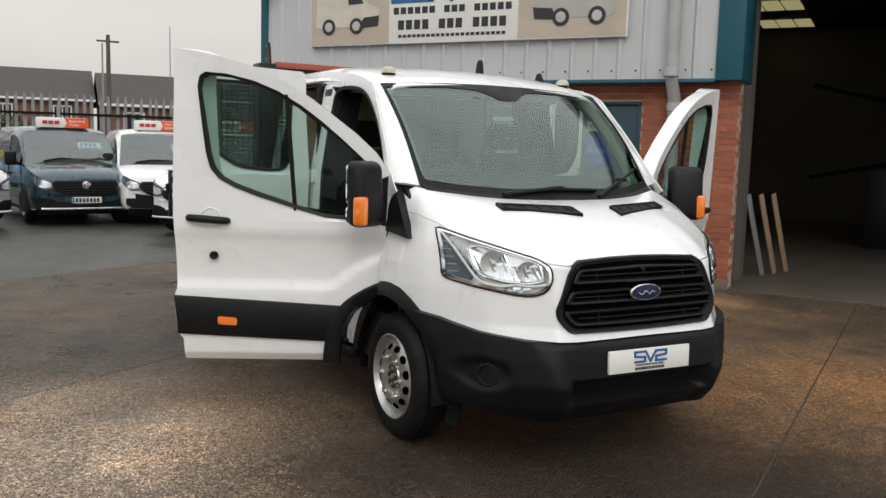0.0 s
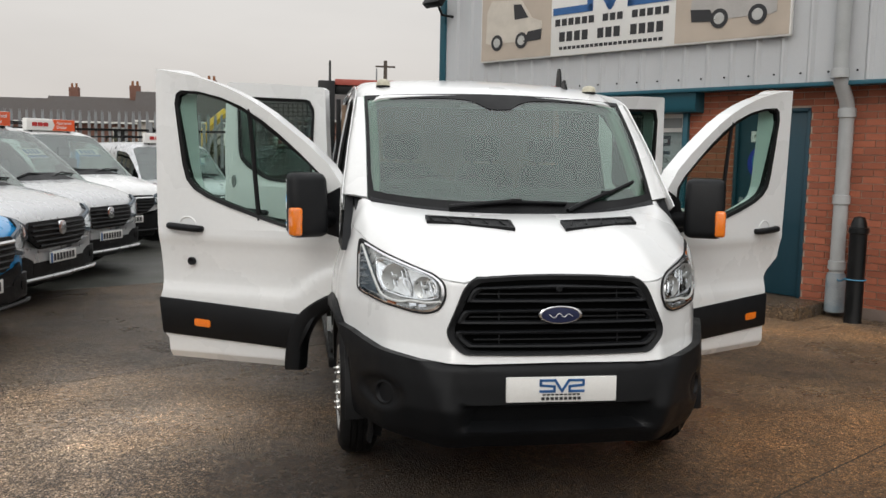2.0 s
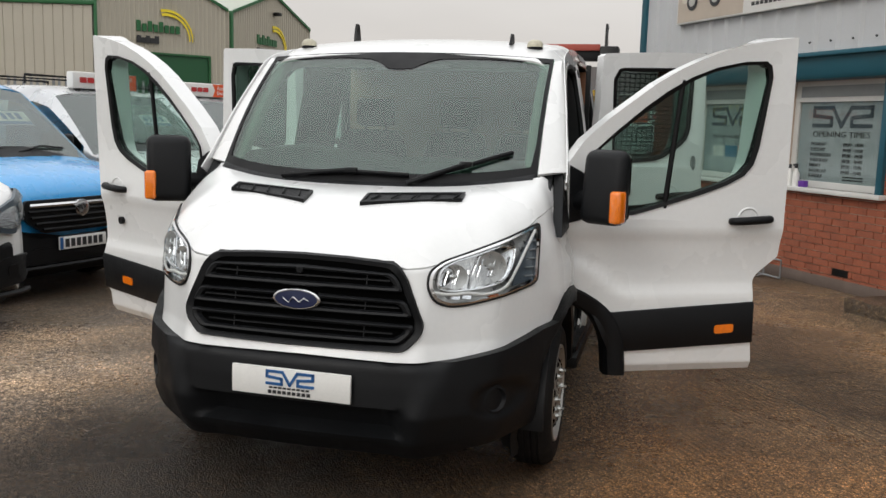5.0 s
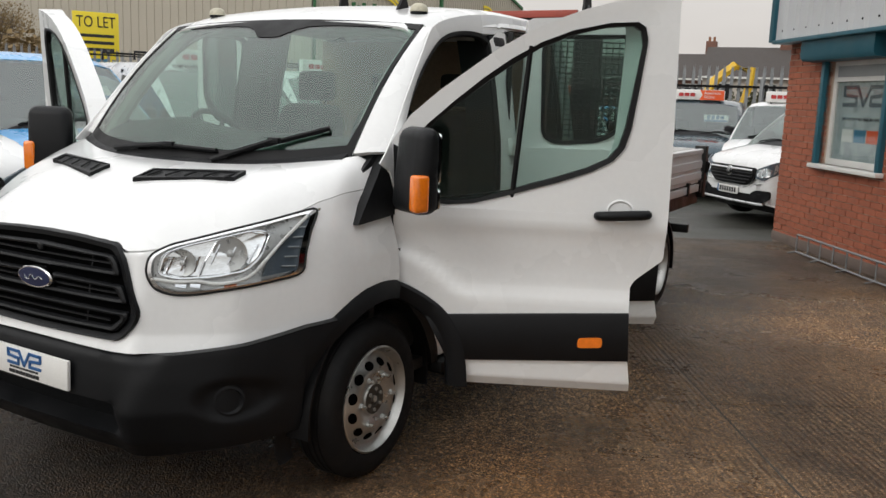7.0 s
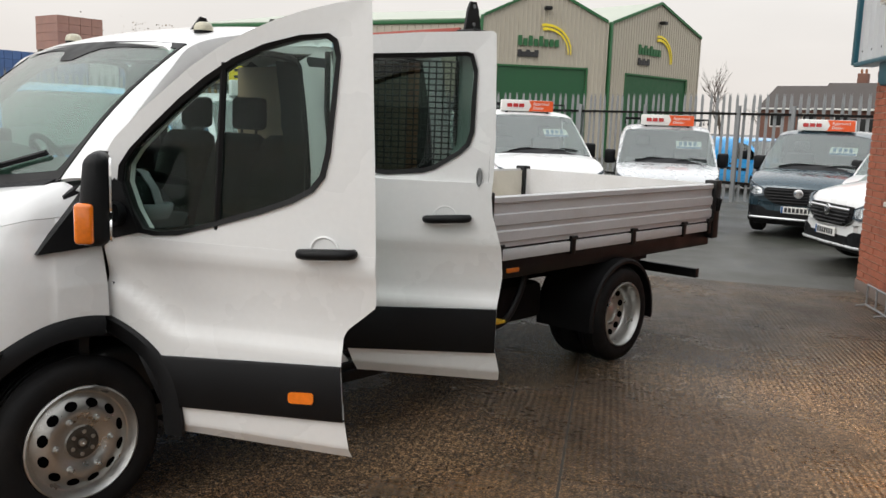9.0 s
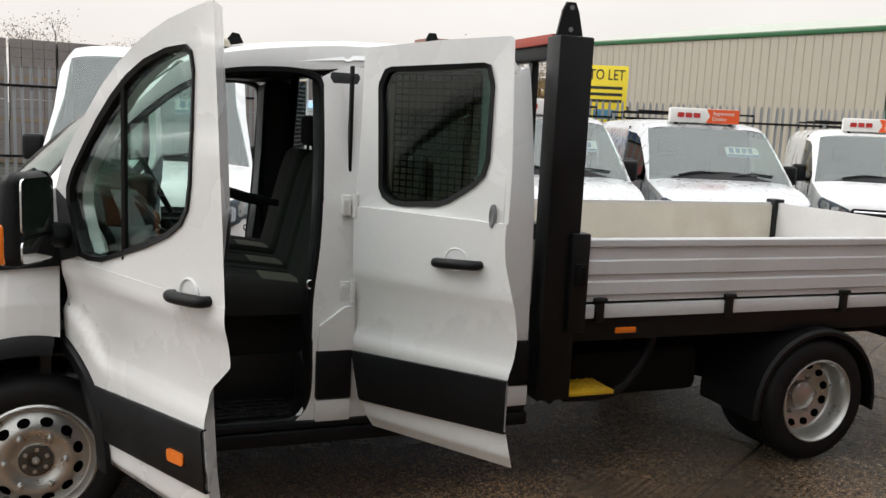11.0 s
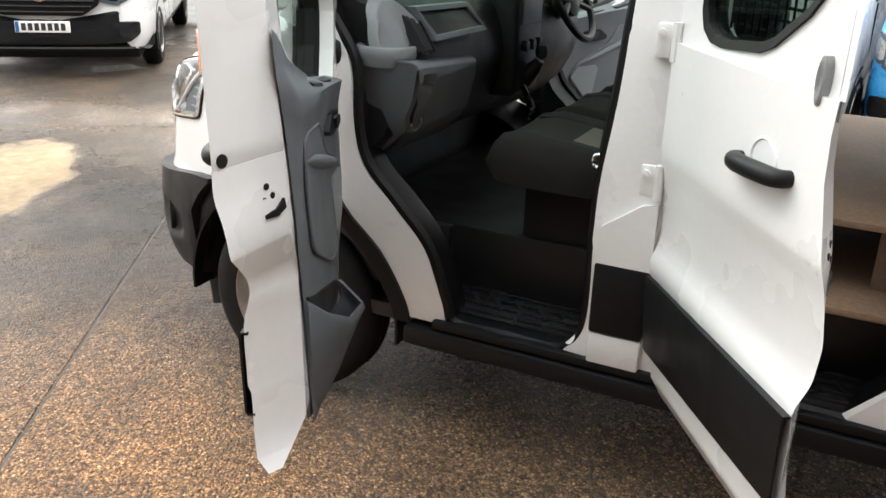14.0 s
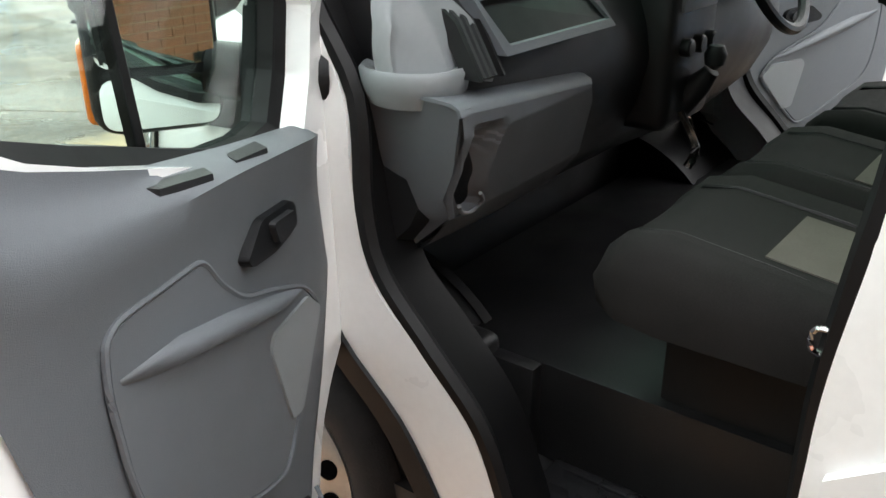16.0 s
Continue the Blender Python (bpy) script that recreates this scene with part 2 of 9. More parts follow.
BLUE_TOPE = material("faded blue plastic", (0.06, 0.22, 0.35), 0.6, vary=0.3, scale=12)


# ---- mesh helpers ----
def part(name, bm, mat, parent, label="", smooth=38):
    me = bpy.data.meshes.new(name)
    bmesh.ops.recalc_face_normals(bm, faces=bm.faces[:])
    bm.to_mesh(me)
    bm.free()
    me.materials.append(mat)
    if smooth:
        me.shade_smooth()
        me.set_sharp_from_angle(angle=radians(smooth))
    ob = new(name, me)
    if parent:
        ob.parent = parent
    if label:
        ob["label"] = label
    return ob


def thing(name, m, label, category, group="", kind=""):
    ob = new(name)
    ob.empty_display_size = 0.2
    ob.matrix_basis = m
    return tagged(ob, label, category, group, kind)


def solo(name, bm, mat, label, category, group="", kind="", m=None, smooth=38):
    ob = part(name, bm, mat, None, "", smooth)
    if m is not None:
        ob.matrix_basis = m
    return tagged(ob, label, category, group, kind)


def box(bm, x0, x1, y0, y1, z0, z1, r=0.0, seg=2, m=None):
    vs = [bm.verts.new((x, y, z)) for x in (x0, x1) for y in (y0, y1) for z in (z0, z1)]
    fs = [bm.faces.new([vs[i] for i in f]) for f in ((0, 1, 3, 2), (4, 6, 7, 5), (0, 4, 5, 1), (2, 3, 7, 6), (0, 2, 6, 4), (1, 5, 7, 3))]
    out = vs
    if r:
        es = list({e for f in fs for e in f.edges})
        res = bmesh.ops.bevel(bm, geom=es, offset=r, segments=seg, profile=0.5, affect="EDGES")
        out = list({v for f in res["faces"] for v in f.verts} | {v for v in vs if v.is_valid})
    if m is not None:
        bmesh.ops.transform(bm, matrix=m, verts=[v for v in out if v.is_valid])
    return bm


def boxes(*rows, r=0.0):
    bm = bmesh.new()
    for row in rows:
        box(bm, *row, r=r)
    return bm


def grid(bm, rows, close=False):
    """Faces between rows of points; close joins each row's ends."""
    vs = [[bm.verts.new(p) for p in row] for row in rows]
    n = len(rows[0])
    for a, b in zip(vs, vs[1:]):
        for i in range(n if close else n - 1):
            j = (i + 1) % n
            try:
                bm.faces.new((a[i], a[j], b[j], b[i]))
            except ValueError:
                pass
    return vs


def shell(bm, thick):
    """Gives an open sheet its thickness, inwards."""
    bmesh.ops.remove_doubles(bm, verts=bm.verts[:], dist=1e-5)
    bmesh.ops.recalc_face_normals(bm, faces=bm.faces[:])
    bm.normal_update()
    faces, rims = bm.faces[:], [e for e in bm.edges if e.is_boundary]
    twin = {v: bm.verts.new(v.co - v.normal * thick) for v in bm.verts[:]}
    sides = []
    for e in rims:
        loop = e.link_loops[0]
        v0, v1 = loop.vert, loop.link_loop_next.vert
        sides.append((v1, v0, twin[v0], twin[v1]))
    for f in faces:
        bm.faces.new([twin[v] for v in reversed(f.verts[:])])
    for q in sides:
        bm.faces.new(q)
    return bm


def tube(bm, pts, r, n=8, caps=True):
    """A round bar along points; r is one radius or one for each point."""
    pts = [Vector(p) for p in pts]
    rs = r if isinstance(r, (list, tuple)) else [r] * len(pts)
    rows, ref = [], None
    for i, p in enumerate(pts):
        d = (pts[min(i + 1, len(pts) - 1)] - pts[max(i - 1, 0)]).normalized()
        if ref is None:
            ref = Vector((0, 0, 1)) if abs(d.z) < 0.9 else Vector((1, 0, 0))
        a = d.cross(ref).normalized()
        b = d.cross(a).normalized()
        rows.append([p + rs[i] * (math.cos(k * math.tau / n) * a + math.sin(k * math.tau / n) * b) for k in range(n)])
    vs = grid(bm, rows, close=True)
    if caps:
        bm.faces.new(vs[0])
        bm.faces.new(vs[-1][::-1])
    return bm


def disc(bm, centre, axis, profile, n=32, cap=True):
    """Turns (radius, along) pairs round an axis through centre: 'x', 'y' or 'z'."""
    rows = []
    for r, a in profile:
        row = []
        for k in range(n):
            c, s = r * math.cos(k * math.tau / n), r * math.sin(k * math.tau / n)
            p = {"x": (a, c, s), "y": (c, a, s), "z": (c, s, a)}[axis]
            row.append(Vector(centre) + Vector(p))
        rows.append(row)
    vs = grid(bm, rows, close=True)
    for row, (r, a) in ((vs[0], profile[0]), (vs[-1], profile[-1])):
        if cap and r > 1e-4:
            try:
                bm.faces.new(row)
            except ValueError:
                pass
    return bm


def prism(bm, front, back):
    """A closed solid between two outlines of as many points."""
    a, b = [bm.verts.new(p) for p in front], [bm.verts.new(p) for p in back]
    bm.faces.new(a)
    bm.faces.new(b[::-1])
    for i in range(len(a)):
        j = (i + 1) % len(a)
        bm.faces.new((a[i], b[i], b[j], a[j]))
    return bm


def ring(bm, outer, inner, outer2, inner2):
    """A frame with a hole: front outer and inner outlines, and the same at the back."""
    o, i, o2, i2 = ([bm.verts.new(p) for p in q] for q in (outer, inner, outer2, inner2))
    n = len(o)
    for k in range(n):
        j = (k + 1) % n
        for q in ((o[k], o[j], i[j], i[k]), (o2[j], o2[k], i2[k], i2[j]), (o[j], o[k], o2[k], o2[j]), (i[k], i[j], i2[j], i2[k])):
            bm.faces.new(q)
    return bm


def smooth_line(pts, n=40, closed=False):
    """Points along a Catmull-Rom curve."""
    pts = [Vector(p) for p in pts]
    m, out = len(pts), []
    spans = m if closed else m - 1
    for s in range(spans):
        p = [pts[(s + k) % m] if closed else pts[min(max(s + k, 0), m - 1)] for k in (-1, 0, 1, 2)]
        for i in range(max(1, n // spans)):
            t = i / max(1, n // spans)
            out.append(0.5 * ((2 * p[1]) + (p[2] - p[0]) * t + (2 * p[0] - 5 * p[1] + 4 * p[2] - p[3]) * t * t + (3 * p[1] - p[0] - 3 * p[2] + p[3]) * t ** 3))
    if not closed:
        out.append(pts[-1])
    return out


def rounded(pts, r, seg=4):
    """A closed 2D outline with its corners rounded by r (one value or one for each corner)."""
    rs = r if isinstance(r, (list, tuple)) else [r] * len(pts)
    out = []
    for i, p in enumerate(pts):
        p, a, b = Vector(p), Vector(pts[i - 1]), Vector(pts[(i + 1) % len(pts)])
        k = min(rs[i], 0.45 * (a - p).length, 0.45 * (b - p).length)
        s, e = p + (a - p).normalized() * k, p + (b - p).normalized() * k
        for j in range(seg + 1):
            t = j / seg
            out.append((1 - t) ** 2 * s + 2 * t * (1 - t) * p + t * t * e)
    return out


def lettering(name, text, size, mat, parent, m, label="", depth=0.003, align="CENTER", width=0.0):
    """Words in the built-in font as a mesh; m puts their middle, x along the words, z out of the sign."""
    cu = bpy.data.curves.new(name, "FONT")
    cu.body, cu.size, cu.extrude, cu.align_x, cu.align_y = text, size, depth, align, "CENTER"
    cu.resolution_u = 3
    ob = bpy.data.objects.new(name, cu)
    scene.collection.objects.link(ob)
    bpy.context.view_layer.update()
    me = bpy.data.meshes.new_from_object(ob.evaluated_get(bpy.context.evaluated_depsgraph_get()))
    bpy.data.objects.remove(ob)
    if width:
        xs = [v.co.x for v in me.vertices]
        k = width / (max(xs) - min(xs))
        for v in me.vertices:
            v.co.x *= k
    me.materials.clear()
    me.materials.append(mat)
    ob = new(name, me)
    ob.parent = parent
    ob.matrix_basis = m
    if label:
        ob["label"] = label
    return ob


# ---- the white double cab dropside truck: x to its left, y to its rear, front axle at y = 0 ----
truck = thing("dropside_truck", pose(0, 0, 0), "white double-cab dropside truck with all four doors open", "truck")


def nose(th, z, off=0.0):
    """A point of the front end at the bearing th (0 ahead, +-90 degrees abeam) and height z."""
    front = np.interp(z, [0.28, 0.36, 0.48, 0.60, 0.70, 0.76, 0.92, 1.05, 1.13, 1.22, 1.32], [-0.855, -0.92, -0.97, -0.96, -0.945, -0.92, -0.90, -0.878, -0.83, -0.718, -0.56])
    wide = np.interp(z, [0.28, 0.40, 0.60, 0.90, 1.10, 1.25, 1.40], [0.96, 0.985, 1.0, 1.0, 0.985, 0.965, 0.93])
    y0 = 0.18
    r = abs(math.sin(th)) ** (2 / 2.35)
    # plan of the nose: a flat middle as wide as the grille, then corners that fall away to the wings
    deep = sum(np.interp(r + d, [-0.1, 0.0, 0.25, 0.42, 0.51, 0.545, 0.62, 0.70, 0.773, 0.884, 0.96, 0.985, 1.0], [0.999, 1.0, 0.997, 0.988, 0.975, 0.945, 0.885, 0.828, 0.765, 0.575, 0.42, 0.28, 0.0]) for d in (-0.02, -0.01, 0.0, 0.01, 0.02)) / 5 if r < 0.98 else float(np.interp(r, [0.98, 0.985, 1.0], [0.27, 0.24, 0.0]))
    x, y = (wide + off) * r, y0 - (y0 - front + off) * float(deep)
    x -= 0.045 * min(1.0, max(0.0, (y + 0.35) / 0.30)) * min(1.0, max(0.0, (z - 1.0) / 0.2))   # shoulder draws in to the pillar
    if y > -0.1:
        y = -0.1 + (y + 0.1) * 0.71
    return Vector((math.copysign(x, th), y, z))


def bearing(x, z):
    """The bearing at which the front end has that x."""
    wide = np.interp(z, [0.28, 0.40, 0.60, 0.90, 1.10, 1.25, 1.40], [0.96, 0.985, 1.0, 1.0, 0.985, 0.965, 0.93])
    return math.copysign(math.asin(min(1.0, (abs(x) / wide)) ** (2.35 / 2)), x)


def arch(y, ry=0.50, rz=0.53, z0=0.35):
    """Height of the wheel arch's edge at y."""
    return z0 + rz * math.sqrt(max(0.0, 1 - (y / ry) ** 2))


def split_z(th):
    return np.interp(abs(math.degrees(th)), [0, 20, 35, 50, 62, 90], [0.70, 0.695, 0.70, 0.725, 0.765, 0.80])


def edge_z(th):
    return np.interp(abs(math.degrees(th)), [0, 16, 22, 27, 33, 42, 52, 62, 72, 90], [1.088, 1.082, 1.052, 1.060, 1.078, 1.10, 1.16, 1.225, 1.255, 1.27])


THS = [radians(a) for a in np.linspace(-90, 90, 73)]
LAMP_OUT = [(0.518, 0.99), (0.522, 1.05), (0.56, 1.085), (0.66, 1.12), (0.78, 1.165), (0.878, 1.214), (0.886, 1.10), (0.889, 0.965), (0.80, 0.937), (0.66, 0.91), (0.60, 0.907), (0.545, 0.93)]


def in_outline(poly, x, z):
    odd = False
    for (x0, z0), (x1, z1) in zip(poly, poly[1:] + poly[:1]):
        if (z0 > z) != (z1 > z) and x < x0 + (z - z0) / (z1 - z0) * (x1 - x0):
            odd = not odd
    return odd


bm = bmesh.new()                        # front panel and wings in one pressing, open for the lamps
rows = []
FINE = [radians(a) for a in np.linspace(-90, 90, 241)]
for k in range(41):
    row = []
    for th in FINE:
        top = edge_z(th)
        y = nose(th, 0.85).y
        low = max(split_z(th), arch(y) if y > -0.5 else 0)
        row.append(nose(th, low + (top - low) * k / 40))
    rows.append(row)
grid(bm, rows)
bmesh.ops.delete(bm, geom=[f for f in bm.faces if all(in_outline(LAMP_OUT, abs(v.co.x), v.co.z) for v in f.verts)], context="FACES")
shell(bm, 0.02)
body = part("body", bm, WHITE, truck, "white painted cab body")
bm = bmesh.new()                        # bonnet


def bonnet(th, t):
    e = nose(th, edge_z(th))
    f = math.sin(abs(th)) ** 1.15
    c = Vector((math.copysign(0.84 * f, th), -0.25 + 0.25 * f ** 3, 1.335 + 0.06 * f ** 3))
    k = e.lerp(c, 0.38)
    k.z = c.z - 0.028 + 0.0 * f
    k.z = max(k.z, e.z + 0.02)
    return (1 - t) ** 2 * e + 2 * t * (1 - t) * k + t * t * c


grid(bm, [[bonnet(th, 0.012 + 0.985 * t / 14) for th in THS] for t in range(15)])
part("bonnet", shell(bm, 0.02), WHITE, truck)
SKIN = np.array([bonnet(radians(a), t / 40) for a in range(0, 72, 2) for t in range(41)])
for sx in (-1, 1):                      # bonnet vents
    bm = bmesh.new()

    def on_bonnet(x, y, up):
        far = np.hypot(SKIN[:, 0] - x, SKIN[:, 1] - y)
        k = np.argsort(far)[:6]
        w = 1 / (far[k] + 1e-4) ** 2
        return Vector((sx * x, y, float((SKIN[k, 2] * w).sum() / w.sum()) + up))

    outline = [(0.13, -0.565), (0.13, -0.46), (0.55, -0.36), (0.55, -0.43)]
    ring(bm, [on_bonnet(x, y, 0.017) for x, y in outline], [on_bonnet(0.34 + (x - 0.34) * 0.94, -0.455 + (y + 0.455) * 0.8, 0.017) for x, y in outline],
         [on_bonnet(x, y, -0.02) for x, y in outline], [on_bonnet(0.34 + (x - 0.34) * 0.94, -0.455 + (y + 0.455) * 0.8, -0.02) for x, y in outline])
    prism(bm, [on_bonnet(0.34 + (x - 0.34) * 0.95, -0.455 + (y + 0.455) * 0.85, 0.011) for x, y in outline], [on_bonnet(x, y, -0.02) for x, y in outline])
    for j in range(5):
        u = 0.17 + 0.085 * j
        tube(bm, [on_bonnet(u, -0.555 + 0.22 * (u - 0.13) + 0.02, 0.014), on_bonnet(u + 0.02, -0.475 + 0.24 * (u - 0.13) + 0.0, 0.014)], 0.004, 5)
    part("bonnet_vent", bm, BLACK, truck, "black slatted bonnet vent")
def ease(a, c, v):
    t = min(1.0, max(0.0, (v - a) / (c - a)))
    return t * t * (3 - 2 * t)


def bumper_off(x, z):
    """How far the bumper stands before the plain nose: corner pads out, a set-back middle, a deep intake."""
    x = abs(x)
    pad = ease(0.40 + 0.12 * (z - 0.4) / 0.3, 0.50 + 0.12 * (z - 0.4) / 0.3, x)
    o = 0.012 + 0.026 * pad
    o -= 0.03 * ease(0.675, 0.70, z) * (1 - pad)
    o -= 0.085 * (1 - ease(0.40, 0.46, x)) * ease(0.385, 0.40, z) * (1 - ease(0.49, 0.515, z))
    o -= 0.022 * (1 - ease(0.05, 0.09, math.hypot((x - 0.77) * 0.9, z - 0.52)))
    return o


bm = bmesh.new()                        # bumper, with its lower lip
BTH = [radians(a) for a in np.linspace(-90, 90, 145)]


def bumper_row(k, deep):
    row = []
    for th in BTH:
        y = nose(th, 0.6).y
        top = split_z(th)
        low = np.interp(abs(math.degrees(th)), [0, 30, 45, 60, 90], [0.285, 0.29, 0.32, 0.35, 0.36])
        if y > -0.44:
            low = max(low, min(top - 0.005, arch(y) if y > -0.5 else 0))
        z = top + (low - top) * min(1.0, max(0.0, (k - 1) / 27))
        o = bumper_off(nose(th, z).x, z)
        o = 0.002 if k == 0 else (-0.05 if k == 29 else o)
        if low > top - 0.012:
            o = -0.03                    # tucked behind the wing where the arch cuts it away
        row.append(nose(th, z, o - deep))
    return row


outer = [bumper_row(k, 0.0) for k in range(30)]
inner = [bumper_row(k, 0.02) for k in range(29, -1, -1)]
grid(bm, outer + inner + outer[:1])
bmesh.ops.remove_doubles(bm, verts=bm.verts[:], dist=1e-5)
bmesh.ops.recalc_face_normals(bm, faces=bm.faces[:])
bumper = part("bumper", bm, BLACK, truck, "black textured plastic front bumper")
on = lambda x, z, o: nose(bearing(x, z), z, o)
for sx in (-1, 1):                      # fog lamp recesses
    bm = bmesh.new()
    c = on(sx * 0.768, 0.515, 0.016)
    n = (on(sx * 0.768, 0.515, 0.1) - on(sx * 0.768, 0.515, 0.0)).normalized()
    m = Matrix.Translation(c) @ n.to_track_quat("Z", "X").to_matrix().to_4x4()
    disc(bm, (0, 0, 0), "z", [(0.06, -0.03), (0.06, 0.004), (0.05, 0.006), (0.04, -0.008), (0.0, -0.01)], 24)
    bmesh.ops.transform(bm, matrix=m, verts=bm.verts[:])
    part("fog_lamp_blank", bm, BLACK, bumper)
# grille
def along(pts, step=0.03):
    """A closed outline with points set along its long edges, so that it can follow the curved nose."""
    out = []
    for a, c in zip(pts, pts[1:] + pts[:1]):
        a, c = Vector(a), Vector(c)
        k = max(1, math.ceil((c - a).length / step))
        out += [a.lerp(c, j / k) for j in range(k)]
    return out


def mirrored(half):
    """A closed outline from its right half, listed from the top middle to the bottom middle."""
    return half + [(-x, z) for x, z in half[::-1] if x > 0]


GR = mirrored([(0.0, 1.097), (0.20, 1.093), (0.395, 1.080), (0.438, 1.035), (0.517, 0.845), (0.508, 0.800), (0.448, 0.735), (0.20, 0.731), (0.0, 0.730)])
gr = along(rounded(GR, 0.03))
gi = [Vector((p.x * 0.935, 0.905 + (p.y - 0.905) * 0.875)) for p in gr]
gm = [Vector((p.x * 0.985, 0.905 + (p.y - 0.905) * 0.972)) for p in gr]
bm = bmesh.new()
grid(bm, [[on(p.x, p.y, o) for p in q] for q, o in ((gr, -0.012), (gr, 0.008), (gm, 0.018), (gi, 0.006), (gi, -0.02))], close=True)
grille = part("grille", bm, BLACK, truck, "black hexagonal grille with looped bars")
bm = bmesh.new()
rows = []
for z in np.linspace(0.742, 1.085, 9):  # black sheet along the curve, coloured as the unlit depth behind
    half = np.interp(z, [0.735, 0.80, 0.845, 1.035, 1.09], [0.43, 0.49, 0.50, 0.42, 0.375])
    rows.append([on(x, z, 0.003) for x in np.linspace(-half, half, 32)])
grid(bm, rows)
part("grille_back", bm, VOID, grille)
for half in ([(0.0, 1.053), (0.383, 1.040), (0.405, 1.018), (0.428, 0.968), (0.0, 0.968)],
             [(0.0, 0.945), (0.440, 0.938), (0.472, 0.872), (0.0, 0.870)],
             [(0.0, 0.848), (0.476, 0.845), (0.474, 0.818), (0.432, 0.768), (0.0, 0.764)]):
    o = mirrored(half)
    zt, zb = half[0][1], half[-1][1]
    cz = (zt + zb) / 2
    lo = along(rounded(o, 0.018))
    w = max(p.x for p in lo)
    steps = []
    for dx, dz, off in ((0.0, 0.0, 0.002), (0.002, 0.002, 0.018), (0.014, 0.008, 0.024), (0.030, 0.016, 0.020), (0.036, 0.021, 0.003)):
        fx, fz = 1 - dx / w, 1 - dz / ((zt - zb) / 2)
        steps.append([on(p.x * fx, cz + (p.y - cz) * fz, off) for p in lo])
    bm = bmesh.new()
    grid(bm, steps, close=True)
    part("grille_loop", bm, BLACK, grille)
    bm = bmesh.new()                    # thin bar in the loop's slot
    h = w - 0.05 - (0.03 if zb < 0.80 else 0)
    grid(bm, [[on(x, cz + dz, o_) for o_, dz in ((0.003, -0.004), (0.012, -0.003), (0.012, 0.003), (0.003, 0.004))] for x in np.linspace(-h, h, 24)])
    part("grille_bar", bm, BLACK, grille)
    for x in (-0.28, 0.28):
        b = bmesh.new()
        tube(b, [on(x, zb + 0.02, 0.006), on(x, zt - 0.02, 0.006)], 0.004, 5)
        part("grille_stay", b, BLACK, grille)
bm = bmesh.new()
bc = on(0, 1.033, 0.018)
disc(bm, (0, bc.y, 1.033), "y", [(0.016, 0.01), (0.016, -0.004), (0.011, -0.008), (0.0, -0.008)], 16)
part("bonnet_lock", bm, BLACK, grille)
bm = bmesh.new()
bc = on(0, 0.915, 0.0)
m = pose(0, bc.y - 0.022, 0.918, 92)
disc(bm, (0, 0, 0), "z", [(0.102, -0.03), (0.102, 0.008), (0.095, 0.012), (0.09, 0.012)], 40)
bmesh.ops.scale(bm, vec=(1, 0.42, 1), verts=bm.verts[:])
bmesh.ops.transform(bm, matrix=m, verts=bm.verts[:])
badge = part("badge", bm, CHROME, truck, "chrome-ringed oval badge")
bm = bmesh.new()
disc(bm, (0, 0, 0), "z", [(0.092, 0.0), (0.09, 0.0135), (0.0, 0.018)], 40)
bmesh.ops.scale(bm, vec=(1, 0.40, 1), verts=bm.verts[:])
bmesh.ops.transform(bm, matrix=m, verts=bm.verts[:])
part("badge_face", bm, material("dark navy enamel", (0.012, 0.018, 0.06), 0.5, vary=0.05), badge, "dark navy oval")
bm = bmesh.new()
tube(bm, smooth_line([(-0.055, 0.004, 0.0155), (-0.03, -0.012, 0.017), (-0.01, 0.01, 0.018), (0.015, -0.008, 0.018), (0.035, 0.006, 0.017), (0.055, -0.004, 0.0155)], 20), 0.0022, 5)
bmesh.ops.transform(bm, matrix=m, verts=bm.verts[:])
part("badge_script", bm, CHROME, badge)
# show plate
pl = part("number_plate", box(bmesh.new(), -0.258, 0.258, -0.008, 0.008, -0.0575, 0.0575, 0.004), SIGN_WHITE, truck, "white dealer show plate")
pl.matrix_basis = pose(0, -0.983, 0.585, -2, 0, -1.5)


def logo(parent, mat, w, h, m, mat2=None):
    """The dealer's mark as plain slanted strokes."""
    k = w / 3.1
    for i, strokes in enumerate(([(1, 1), (0, 1), (0, 0.56), (1, 0.44), (1, 0), (0, 0)], [(0, 1), (0.5, 0), (1, 1)], [(0, 1), (1, 1), (1, 0.56), (0, 0.44), (0, 0), (1, 0)])):
        b = bmesh.new()
        for (x0, y0), (x1, y1) in zip(strokes, strokes[1:]):
            p, q = Vector(((i * 1.05 + x0 - 1.55) * k, (y0 - 0.5) * h, 0)), Vector(((i * 1.05 + x1 - 1.55) * k, (y1 - 0.5) * h, 0))
            d = (q - p).normalized()
            s = Vector((-d.y, d.x, 0)) * h * 0.11
            e = d * h * 0.1
            prism(b, [p - s - e, q - s + e, q + s + e, p + s - e], [v + Vector((0, 0, 0.004)) for v in (p - s - e, q - s + e, q + s + e, p + s - e)])
        o = part("logo_stroke", b, mat, parent, smooth=0)
        o.matrix_basis = m


logo(pl, INK_BLUE, 0.2, 0.05, pose(0, -0.0085, 0.018, 90))
for x0, x1, z0, z1 in ((-0.09, 0.09, -0.026, -0.019), (-0.095, 0.095, -0.047, -0.034)):
    b = bmesh.new()
    n = 9
    for j in range(n):
        a = x0 + (x1 - x0) * j / n
        box(b, a, a + (x1 - x0) / n * 0.7, -0.0115, -0.008, z0, z1)
    part("printed_line", b, INK, pl, smooth=0)
